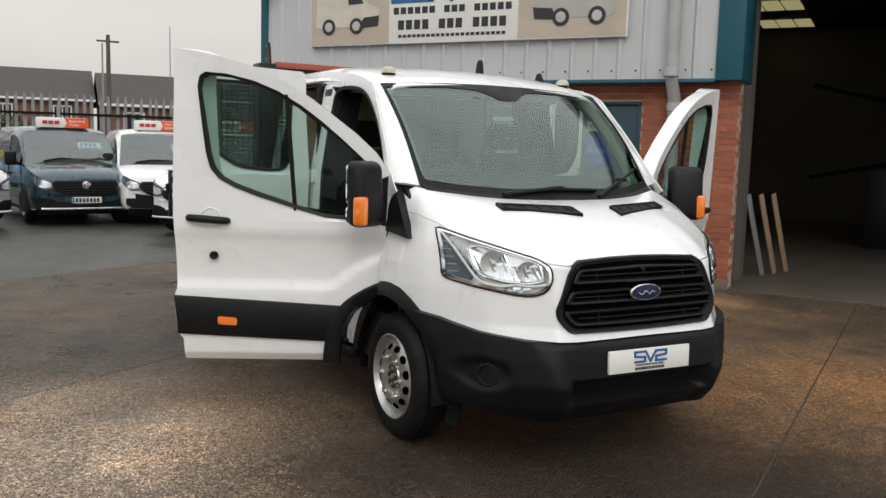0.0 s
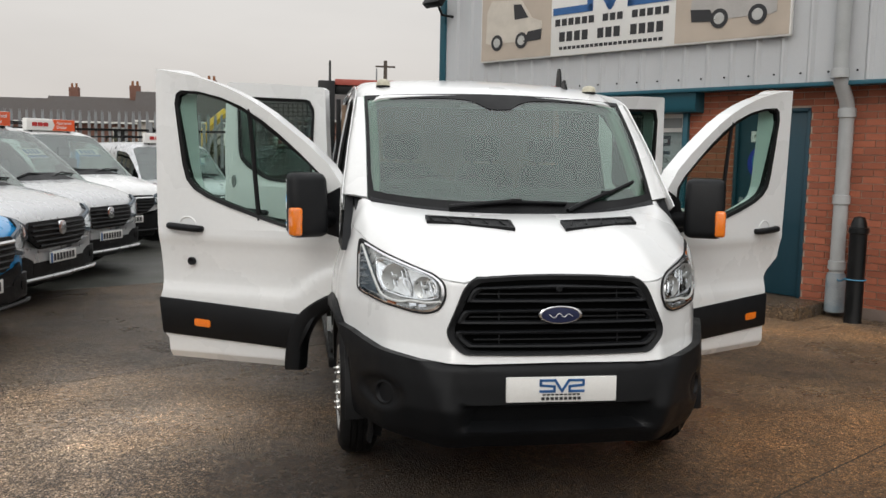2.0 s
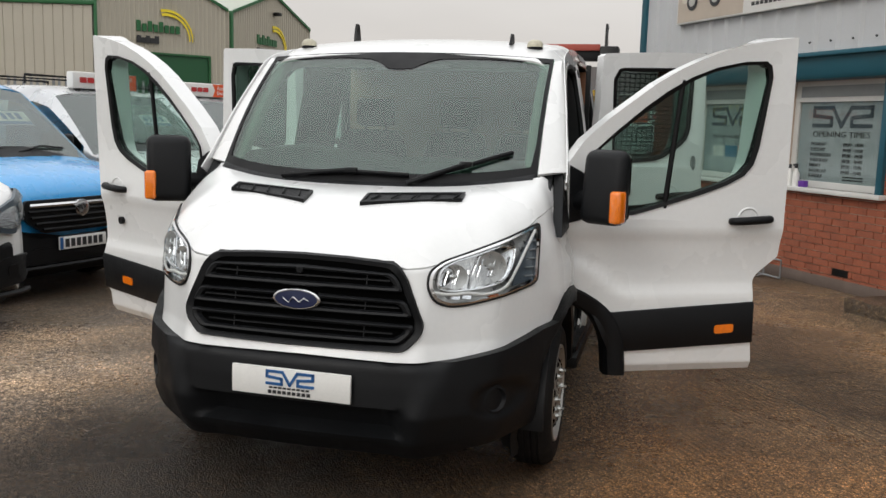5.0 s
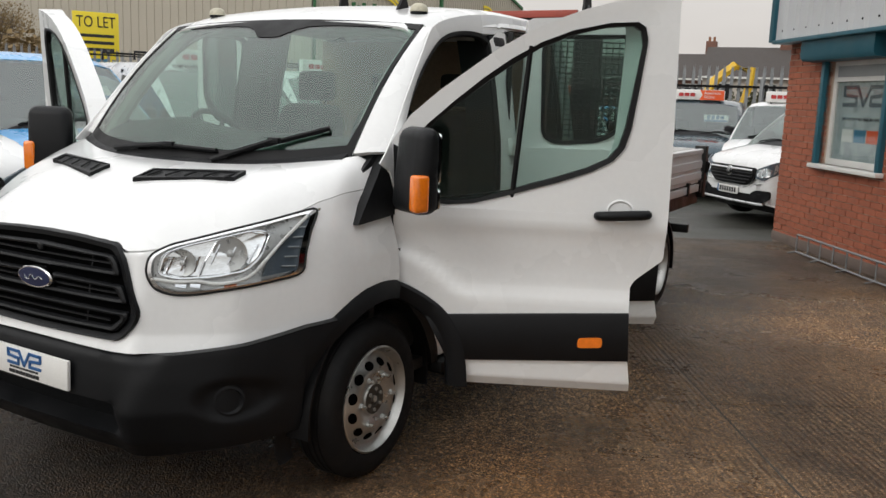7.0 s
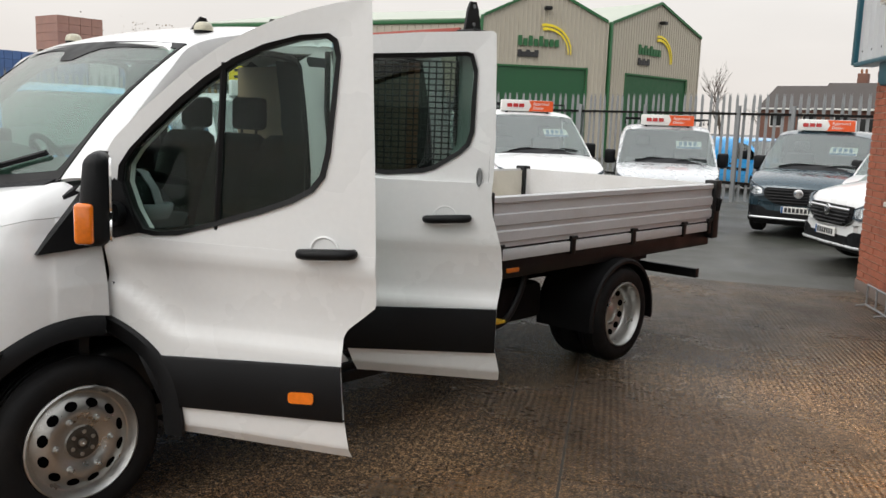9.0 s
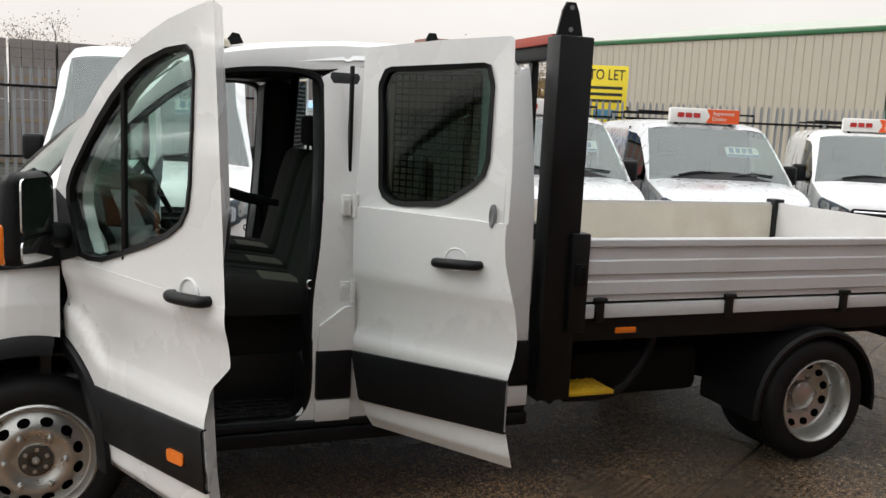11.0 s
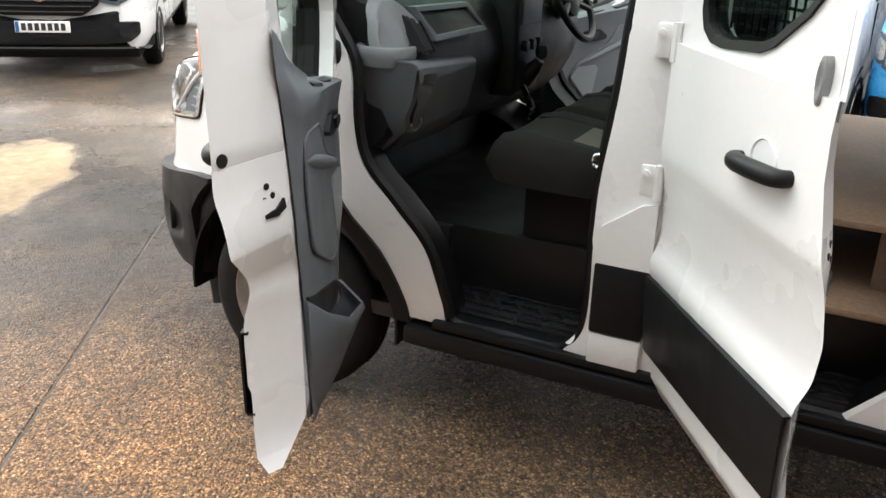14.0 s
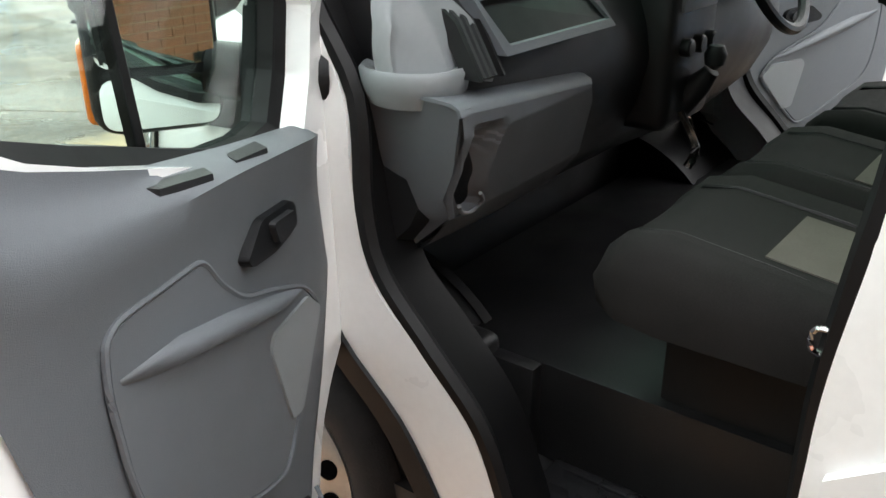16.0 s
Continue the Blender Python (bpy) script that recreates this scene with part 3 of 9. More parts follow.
# headlamps
for sx in (-1, 1):
    P = lambda x, z, o: nose(math.copysign(bearing(x, z), sx), z, o)
    lo = along(rounded(LAMP_OUT, 0.025, 3), 0.025)
    cx, cz = 0.71, 1.03
    li = [Vector((cx + (p.x - cx) * 0.93, cz + (p.y - cz) * 0.9)) for p in lo]
    b = bmesh.new()
    ring(b, [P(p.x, p.y, 0.006) for p in lo], [P(p.x, p.y, 0.01) for p in li], [P(p.x, p.y, -0.02) for p in lo], [P(p.x, p.y, -0.02) for p in li])
    lamp = part("headlight", b, CHROME, truck, "clear headlight with chrome reflectors")
    b = bmesh.new()
    tube(b, [P(p.x, p.y, 0.004) for p in lo] + [P(lo[0].x, lo[0].y, 0.004)], 0.0055, 6, caps=False)
    part("lamp_seal", b, RUBBER, lamp)
    b = bmesh.new()
    rows = [[P(cx + (p.x - cx) * f, cz + (p.y - cz) * f, -0.018 - 0.02 * (1 - f)) for p in li] for f in (1.0, 0.75, 0.5, 0.25, 0.02)]
    grid(b, rows, close=True)
    part("lamp_housing", b, LAMP_GREY, lamp, "grey lamp housing")
    b = bmesh.new()                     # smoked outer corner behind the fins
    o = [(0.812, 0.965), (0.879, 0.982), (0.876, 1.19), (0.862, 1.178), (0.838, 1.10), (0.818, 1.03)]
    prism(b, [P(x, z, -0.002) for x, z in o], [P(x, z, -0.012) for x, z in o])
    part("smoked_corner", b, INK_GREY, lamp)
    pod = along(rounded([(0.548, 0.985), (0.556, 1.055), (0.60, 1.080), (0.70, 1.112), (0.775, 1.138), (0.808, 1.125), (0.806, 1.045), (0.780, 0.992), (0.70, 0.972), (0.60, 0.966)], 0.02, 4), 0.02)
    pc = Vector((0.685, 1.045))
    b = bmesh.new()                     # silvered pod round both bowls
    grid(b, [[P(pc.x + (p.x - pc.x) * f, pc.y + (p.y - pc.y) * f, o_) for p in pod] for f, o_ in ((1.0, -0.012), (1.0, 0.000), (0.95, 0.002), (0.90, -0.006), (0.5, -0.012), (0.02, -0.013))], close=True)
    part("lamp_bowl", b, REFLECTOR, lamp, "silvered lamp bowl")
    b = bmesh.new()
    tube(b, [P(p.x, p.y, 0.001) for p in pod] + [P(pod[0].x, pod[0].y, 0.001)], 0.0035, 6, caps=False)
    part("bowl_rim", b, CHROME, lamp)
    for x, z, r in ((0.612, 1.022, 0.050), (0.738, 1.055, 0.064)):
        b = bmesh.new()
        c = P(x, z, -0.006)
        n = (P(x, z, 0.1) - P(x, z, 0.0)).normalized().lerp(Vector((0, -1, 0.25)), 0.3)
        disc(b, (0, 0, 0), "z", [(r, -0.004), (r, 0.004), (r * 0.94, 0.003), (r * 0.55, -0.003), (r * 0.22, -0.004), (r * 0.20, 0.008), (0, 0.010)], 24)
        bmesh.ops.transform(b, matrix=Matrix.Translation(c) @ n.to_track_quat("Z", "X").to_matrix().to_4x4(), verts=b.verts[:])
        part("reflector_bowl", b, LAMP_GREY, lamp)
        for j in range(3):              # pleats of the reflector
            b = bmesh.new()
            xx = x + r * (-0.75 + 0.7 * j)
            tube(b, [P(xx, z - r * 0.55, 0.0), P(xx + 0.012, z + r * 0.5, 0.0)], 0.004, 5)
            part("reflector_pleat", b, CHROME, lamp)
    b = bmesh.new()
    tube(b, [P(x, z, 0.0) for x, z in ((0.662, 0.975), (0.672, 1.03), (0.688, 1.10))], 0.004, 6)
    part("reflector_web", b, CHROME, lamp)
    b = bmesh.new()
    tube(b, smooth_line([P(x, z, 0.004) for x, z in ((0.535, 0.968), (0.60, 0.955), (0.66, 0.958), (0.72, 0.948), (0.785, 0.968), (0.815, 1.03), (0.838, 1.10), (0.862, 1.182))], 24), 0.0065, 8)
    part("light_strip", b, SIGN_WHITE, lamp)
    b = bmesh.new()
    tube(b, [P(x, z, -0.004) for x, z in ((0.735, 0.930), (0.765, 0.936))], 0.011, 8)
    part("indicator_bulb", b, DULL_AMBER, lamp, "dull amber indicator bulb")
    for x in (0.60, 0.64):
        b = bmesh.new()
        tube(b, [P(x, 0.945, -0.004), P(x + 0.03, 0.94, -0.004)], 0.01, 6)
        part("lamp_baffle", b, CHROME, lamp)
    for j in range(5):
        b = bmesh.new()
        tube(b, [P(0.846 + 0.003 * j, 1.0 + 0.035 * j, 0.0), P(0.873, 0.997 + 0.036 * j, 0.0)], 0.004, 5)
        part("lamp_fin", b, GREY_LIGHT, lamp)
    b = bmesh.new()
    rows = [[P(cx + (p.x - cx) * f, cz + (p.y - cz) * f, 0.014 + 0.006 * (1 - f)) for p in li] for f in (1.0, 0.6, 0.25, 0.02)]
    grid(b, rows, close=True)
    part("lens", b, LENS, lamp, "clear lamp lens")
# wheel arch flares
for sx in (-1, 1):
    b = bmesh.new()
    rows = []
    for k in range(31):
        a = radians(198 - 176 * k / 30)
        yo, zo = 0.50 * math.cos(a), 0.35 + 0.53 * math.sin(a)
        yi, zi = 0.43 * math.cos(a), 0.35 + 0.455 * math.sin(a)
        if yo > 0.115:
            break
        th = min(range(0, 91), key=lambda q: abs(nose(radians(q), zo).y - yo))
        xo = nose(radians(th), zo).x
        rows.append([Vector((sx * x, y, z)) for x, y, z in ((xo + 0.004, yo, zo), (xo + 0.022, (yo * 2 + yi) / 3, (zo * 2 + zi) / 3), (xo + 0.024, yi, zi), (xo - 0.05, yi, zi))])
    grid(b, rows)
    part("wheel_arch_trim", shell(b, 0.008), BLACK, truck)
    b = bmesh.new()                     # inner wheel housing
    rows = []
    for k in range(25):
        a = radians(184 - 190 * k / 24)
        rows.append([Vector((sx * x, 0.455 * math.cos(a), 0.34 + 0.46 * math.sin(a))) for x in (0.95, 0.6)])
    grid(b, rows)
    part("wheel_housing", shell(b, 0.01), RUBBER, truck)
    b = bmesh.new()                     # inner wall of the wheel well
    o = [(0.46 * math.cos(radians(q)), 0.34 + 0.465 * math.sin(radians(q))) for q in range(8, 173, 6)]
    prism(b, [(sx * 0.60, y, z) for y, z in o], [(sx * 0.57, y, z) for y, z in o])
    part("wheel_well", b, RUBBER, truck)
# windscreen
def screen(u, v, off=0.0):
    f = abs(u)
    lowp = Vector((0.80 * u, -0.225 + 0.215 * f ** 2.6, 1.345 + 0.055 * f ** 3))
    top = Vector((0.782 * u, 0.515 + 0.045 * f ** 2, 1.995 - 0.025 * f ** 2))
    p = lowp.lerp(top, v)
    bow = 0.035 * math.sin(math.pi * v)
    return p + Vector((0, -0.75, 0.66)) * (bow + off)


b = bmesh.new()
grid(b, [[screen(u, v) for u in np.linspace(-1.02, 1.02, 33)] for v in np.linspace(-0.01, 1.02, 17)])
windscreen = part("windscreen", shell(b, 0.004), SCREEN, truck, "green-tinted windscreen")
b = bmesh.new()
N = 24
outline = [(-1 + 2 * k / N, 0.0) for k in range(N)] + [(1, k / N) for k in range(N)] + [(1 - 2 * k / N, 1.0) for k in range(N)] + [(-1, 1 - k / N) for k in range(N)]


def inset(u, v):
    top = 0.03 + 0.10 * math.exp(-((u) / 0.16) ** 4) + 0.02 * math.exp(-((u) / 0.34) ** 4)
    w = 0.992 - 0.02 * max(0.0, 0.22 - v) / 0.22
    return (max(-w, min(w, u)), max(0.06, min(1 - top, v)))


ring(b, [screen(u * 1.015, v * 1.04 - 0.02, 0.003) for u, v in outline], [screen(*inset(u, v), 0.003) for u, v in outline], [screen(u * 1.015, v * 1.04 - 0.02, -0.006) for u, v in outline], [screen(*inset(u, v), -0.006) for u, v in outline])
part("screen_border", b, RUBBER, windscreen, "black printed screen border")
for pts in ([(-0.34, 0.035), (-0.05, 0.05), (0.30, 0.04)], [(0.36, 0.02), (0.62, 0.095), (0.87, 0.165)]):
    b = bmesh.new()
    tube(b, [screen(u, v, 0.022) for u, v in pts], 0.009, 6)
    tube(b, [screen(u, v, 0.010) for u, v in pts], 0.006, 5)
    mid = pts[1]
    arm0 = screen(mid[0] - 0.45, 0.0, 0.02) if mid[0] < 0.3 else screen(0.30, -0.01, 0.02)
    tube(b, [arm0, screen(mid[0], mid[1], 0.035)], [0.013, 0.009], 6)
    box(b, -0.03, 0.03, -0.012, 0.012, -0.01, 0.012, 0.004, m=Matrix.Translation(screen(mid[0], mid[1], 0.03)))
    part("wiper", b, BLACK, truck, "black windscreen wiper")
b = bmesh.new()                         # cowl below the glass
grid(b, [[screen(u, -0.02, 0.004) + Vector((0, dy, dz)) for u in np.linspace(-1.0, 1.0, 33)] for dy, dz in ((0.01, 0.015), (-0.03, -0.005), (-0.05, -0.03))])
part("cowl", shell(b, 0.008), BLACK, truck)
# roof
def roof(u, y):
    crown = np.interp(y, [0.52, 0.62, 0.76, 1.0, 1.35, 2.0, 2.10, 2.17], [2.0, 2.045, 2.085, 2.125, 2.155, 2.155, 2.145, 2.09])
    f = abs(u)
    half = np.interp(y, [0.52, 0.8, 2.05, 2.17], [0.805, 0.838, 0.85, 0.82])
    z = crown - 0.045 * f ** 2.2 - 0.075 * max(0, (f - 0.86) / 0.14) ** 2
    return Vector((half * u, y, z))


b = bmesh.new()
ys = [0.52, 0.57, 0.62, 0.7, 0.8, 0.95, 1.1, 1.25, 1.26, 1.28, 1.29, 1.5, 1.75, 2.0, 2.06, 2.10, 2.14, 2.17]
us = list(np.linspace(-0.86, 0.86, 15))
us = [-1, -0.975, -0.94, -0.9] + us + [0.9, 0.94, 0.975, 1]
rows = []
for y in ys:
    d = -0.006 if y in (1.26, 1.28) else 0
    rows.append([roof(u, y) + Vector((0, 0, d)) for u in us])
grid(b, rows)
part("roof", shell(b, 0.02), WHITE, truck)
for sx in (-1, 1):                      # roof marker lamps
    b = bmesh.new()
    disc(b, (sx * 0.665, 0.74, 2.055), "z", [(0.043, -0.01), (0.043, 0.001), (0.041, 0.002)], 20)
    mk = part("roof_lamp", b, BLACK, truck, "domed clear roof marker lamp")
    b = bmesh.new()
    disc(b, (sx * 0.665, 0.74, 2.061), "z", [(0.045, -0.004), (0.043, 0.014), (0.034, 0.028), (0.018, 0.035), (0, 0.037)], 20)
    part("lamp_dome", b, BEACON_CAP, mk)
b = bmesh.new()
prism(b, [(0.515, 0.76, 2.07), (0.515, 0.86, 2.09), (0.515, 0.84, 2.13), (0.515, 0.81, 2.135)], [(0.53, 0.76, 2.07), (0.53, 0.86, 2.09), (0.53, 0.84, 2.13), (0.53, 0.81, 2.135)])
part("aerial_fin", b, RUBBER, truck)


# cab sides: x of the side at a height
def side_x(z):
    return float(np.interp(z, [0.3, 0.45, 0.8, 1.2, 1.42, 1.7, 1.95, 2.05, 2.12], [0.955, 0.965, 0.975, 0.965, 0.95, 0.905, 0.855, 0.83, 0.80]))


def strip(name, outer, inner, depth, mat, sx, parent=None, out=0.0, n=60, label=""):
    """A side panel between two lines of (y, z), that turns in by depth along the inner one."""
    o, i = smooth_line([(0, *p) for p in outer], n), smooth_line([(0, *p) for p in inner], n)
    k = min(len(o), len(i))
    b = bmesh.new()
    rows = []
    for p, q in zip(o[:k], i[:k]):
        xo, xi = side_x(p.z) + out, side_x(q.z) + out
        midp = p.lerp(q, 0.7)
        rows.append([Vector((sx * xo, p.y, p.z)), Vector((sx * (side_x(midp.z) + out), midp.y, midp.z)), Vector((sx * (xi - 0.006), q.y, q.z)), Vector((sx * (xi - 0.02), q.y + (q.y - p.y) * 0.06, q.z + (q.z - p.z) * 0.06)), Vector((sx * (xi - 0.035), q.y, q.z))])
    grid(b, rows)
    b2 = bmesh.new()
    rows = []
    for p, q in zip(o[:k], i[:k]):
        e = (q - p).normalized() * 0.006
        rows.append([Vector((sx * (side_x(q.z) + out - 0.03), q.y + e.y, q.z + e.z)), Vector((sx * (side_x(q.z) + out - 0.05), q.y + 2 * e.y, q.z + 2 * e.z)), Vector((sx * (side_x(q.z) + out - 0.06 - depth), q.y, q.z))])
    grid(b2, rows)
    part("opening_trim", shell(b2, 0.004), RUBBER, truck)
    return part(name, shell(b, 0.006), mat, parent or truck, label)


FRONT_OPEN = [(0.17, 1.44), (0.27, 1.60), (0.40, 1.74), (0.56, 1.87), (0.73, 1.945), (0.95, 1.97), (1.09, 1.96), (1.155, 1.90), (1.155, 1.63), (1.14, 1.30), (1.125, 1.15), (1.11, 0.95), (1.11, 0.55), (1.04, 0.43), (0.84, 0.425), (0.67, 0.425), (0.635, 0.50), (0.57, 0.675), (0.46, 0.80), (0.34, 0.925), (0.30, 1.05), (0.285, 1.25)]
REAR_OPEN = [(1.36, 1.96), (1.42, 2.03), (1.65, 2.045), (1.88, 2.045), (1.975, 2.02), (2.01, 1.95), (2.02, 1.67), (2.01, 1.43), (1.985, 1.20), (1.972, 1.0), (1.985, 0.80), (1.97, 0.56), (1.90, 0.435), (1.65, 0.43), (1.42, 0.43), (1.355, 0.52), (1.345, 0.90), (1.345, 1.40)]
for sx in (-1, 1):
    # A pillar and roof rail
    strip("roof_rail", [(0.0, 1.37), (0.10, 1.47), (0.28, 1.68), (0.45, 1.86), (0.57, 1.97), (0.80, 2.035), (1.2, 2.085), (1.6, 2.095), (2.0, 2.09), (2.12, 2.05)],
          [(0.08, 1.33), (0.17, 1.44), (0.35, 1.70), (0.53, 1.855), (0.68, 1.935), (0.90, 1.975), (1.2, 1.985), (1.6, 2.045), (1.88, 2.045), (2.0, 2.0)], 0.10, WHITE, sx)
    b = bmesh.new()                     # outer A pillar beside the glass
    rows = []
    for v in np.linspace(0, 1, 12):
        p = screen(1.02 * 1, v)
        q = Vector((side_x(p.z + 0.02) - 0.002, p.y + 0.10, p.z + 0.01 * (1 - v)))
        rows.append([Vector((sx * w.x, w.y, w.z)) for w in (p, p.lerp(q, 0.35) + Vector((0.02, -0.01, 0.006)), p.lerp(q, 0.7) + Vector((0.018, 0, 0.004)), q)])
    grid(b, rows)
    part("a_pillar", shell(b, 0.02), WHITE, truck)
    # B pillar
    strip("b_pillar", [(1.25, 2.0), (1.25, 1.6), (1.25, 1.2), (1.25, 0.9), (1.25, 0.45), (1.25, 0.40)], [(1.155, 1.95), (1.155, 1.63), (1.14, 1.25), (1.11, 0.95), (1.11, 0.55), (1.03, 0.42)], 0.14, WHITE_IN, sx)
    strip("b_pillar_rear", [(1.25, 2.0), (1.25, 1.6), (1.25, 1.2), (1.25, 0.9), (1.25, 0.45), (1.25, 0.40)], [(1.36, 2.0), (1.35, 1.6), (1.345, 1.2), (1.345, 0.9), (1.345, 0.55), (1.42, 0.42)], 0.14, WHITE_IN, sx)
    # C pillar and cab corner
    strip("rear_corner", [(2.165, 2.06), (2.17, 1.7), (2.17, 1.2), (2.17, 0.8), (2.17, 0.44)], [(2.0, 2.0), (2.018, 1.67), (1.985, 1.2), (1.985, 0.8), (1.96, 0.52), ], 0.12, WHITE, sx)
    strip("rear_corner_foot", [(2.17, 0.60), (2.17, 0.42)], [(1.97, 0.56), (1.85, 0.42)], 0.10, WHITE_IN, sx, n=8)
    # wheelhouse side in front of the step
    strip("front_inner_panel", [(0.06, 1.36), (0.14, 1.15), (0.15, 0.93), (0.205, 0.76), (0.35, 0.615), (0.44, 0.47), (0.46, 0.40)], [(0.17, 1.43), (0.265, 1.25), (0.283, 1.10), (0.325, 0.92), (0.445, 0.80), (0.55, 0.68), (0.615, 0.53), (0.65, 0.42)], 0.10, WHITE_IN, sx)
    b = bmesh.new()                     # black liner over the panel's forward edge
    lo_, li_ = smooth_line([(0, 0.14, 1.0), (0, 0.15, 0.93), (0, 0.205, 0.76), (0, 0.35, 0.615), (0, 0.44, 0.47), (0, 0.46, 0.40)], 24), smooth_line([(0, 0.185, 1.0), (0, 0.195, 0.935), (0, 0.255, 0.78), (0, 0.395, 0.64), (0, 0.485, 0.49), (0, 0.51, 0.40)], 24)
    grid(b, [[Vector((sx * (side_x(p.z) - 0.10), p.y - 0.01, p.z)), Vector((sx * (side_x(p.z) + 0.008), p.y - 0.01, p.z)), Vector((sx * (side_x(q.z) + 0.010), q.y, q.z)), Vector((sx * (side_x(q.z) + 0.002), q.y + 0.004, q.z))] for p, q in zip(lo_, li_)])
    part("arch_liner", shell(b, 0.004), BLACK, truck)
    # rubber seals round the openings
    for line in (FRONT_OPEN, REAR_OPEN):
        b = bmesh.new()
        pts = smooth_line([(0, *p) for p in line], 110, closed=True)
        pts = [Vector((sx * (side_x(p.z) - 0.022), p.y, p.z)) for p in pts]
        tube(b, pts + pts[:1], 0.019, 6, caps=False)
        part("door_seal", b, RUBBER, truck, "black rubber door seal")
    # sill and lower trims
    b = boxes((sx * 0.90, sx * 0.985, 0.60, 2.17, 0.405, 0.435) if sx > 0 else (-0.985, -0.90, 0.60, 2.17, 0.405, 0.435), r=0.006)
    box(b, min(sx * 0.86, sx * 1.0), max(sx * 0.86, sx * 1.0), 0.50, 2.18, 0.335, 0.40, 0.012)
    part("sill", b, BLACK, truck, "black plastic sill step")
    for y0, y1 in ((1.13, 1.29), (2.06, 2.18)):
        b = bmesh.new()
        box(b, min(sx * 0.93, sx * 0.993), max(sx * 0.93, sx * 0.993), y0, y1, 0.535, 0.755, 0.008)
        part("side_trim", b, BLACK, truck, "black plastic side trim block")
        b = bmesh.new()
        box(b, min(sx * 0.93, sx * 0.988), max(sx * 0.93, sx * 0.988), y0, y1, 0.43, 0.532, 0.008)
        part("lower_panel", b, WHITE, truck)
    b = bmesh.new()                     # pressed panel above the B pillar trim
    prism(b, [(sx * 0.992, y, z) for y, z in ((1.135, 0.757), (1.295, 0.757), (1.295, 0.96), (1.25, 0.95), (1.14, 0.87))], [(sx * 0.95, y, z) for y, z in ((1.135, 0.757), (1.295, 0.757), (1.295, 0.96), (1.25, 0.95), (1.14, 0.87))])
    part("pillar_cover", b, WHITE, truck)
    b = bmesh.new()
    box(b, min(sx * 0.90, sx * 0.93), max(sx * 0.90, sx * 0.93), 1.262, 1.278, 1.52, 2.0, 0.004)
    part("pillar_strip", b, RUBBER, truck)
    for y, z, r in ((0.163, 1.297, 0.016), (0.212, 1.258, 0.011), (0.161, 1.209, 0.010), (0.14, 1.179, 0.010), (0.181, 1.189, 0.013)):
        b = bmesh.new()
        disc(b, (sx * (side_x(z) + 0.001), y, z), "x", [(r, -0.006), (r, sx * 0.002), (0.0, sx * 0.002)], 14)
        part("panel_hole", b, RUBBER, truck)
    for z in (1.40, 1.02):              # rear door hinges
        b = bmesh.new()
        box(b, min(sx * 0.94, sx * 0.975), max(sx * 0.94, sx * 0.975), 1.23, 1.27, z - 0.045, z + 0.045, 0.006)
        tube(b, [(sx * 0.985, 1.285, z - 0.05), (sx * 0.985, 1.285, z + 0.05)], 0.013, 8)
        disc(b, (sx * 0.976, 1.245, z + 0.02), "x", [(0.012, -0.01), (0.012, sx * 0.006), (0.0, sx * 0.008)], 10)
        part("door_hinge", b, WHITE_IN, truck)
    for y, z in ((1.105, 1.05), (1.985, 1.07)):
        b = bmesh.new()                 # latch striker loops
        tube(b, smooth_line([(sx * 0.955, y + 0.03, z - 0.016), (sx * 0.955, y - 0.014, z - 0.016), (sx * 0.955, y - 0.014, z + 0.016), (sx * 0.955, y + 0.03, z + 0.016)], 12), 0.0045, 6)
        part("striker", b, CHROME, truck)
    b = bmesh.new()                     # black sail below the A pillar
    prism(b, [(sx * 0.965, 0.105, 1.15), (sx * 0.96, -0.16, 1.13), (sx * 0.935, 0.02, 1.33), (sx * 0.918, 0.115, 1.45)], [(sx * 0.92, 0.105, 1.15), (sx * 0.92, -0.16, 1.13), (sx * 0.89, 0.02, 1.33), (sx * 0.88, 0.115, 1.45)])
    part("sail_panel", b, BLACK, truck)
# back wall of the cab
b = bmesh.new()
ring(b, [(x, 2.17, z) for x, z in rounded([(-0.95, 0.45), (0.95, 0.45), (0.95, 1.3), (0.82, 2.06), (-0.82, 2.06), (-0.95, 1.3)], 0.05)], [(x, 2.17, z) for x, z in rounded([(-0.5, 1.4), (0.5, 1.4), (0.52, 1.5), (0.5, 1.85), (-0.5, 1.85), (-0.52, 1.5)], 0.05)],
     [(x, 2.13, z) for x, z in rounded([(-0.95, 0.45), (0.95, 0.45), (0.95, 1.3), (0.82, 2.06), (-0.82, 2.06), (-0.95, 1.3)], 0.05)], [(x, 2.13, z) for x, z in rounded([(-0.5, 1.4), (0.5, 1.4), (0.52, 1.5), (0.5, 1.85), (-0.5, 1.85), (-0.52, 1.5)], 0.05)])
part("cab_back", b, WHITE, truck)
part("floor_pan", boxes((-0.93, 0.93, 0.30, 2.15, 0.38, 0.432)), CARPET, truck, "black rubber cab floor")
part("bulkhead", boxes((-0.90, 0.90, 0.02, 0.06, 0.5, 1.30)), DARK_TRIM, truck)


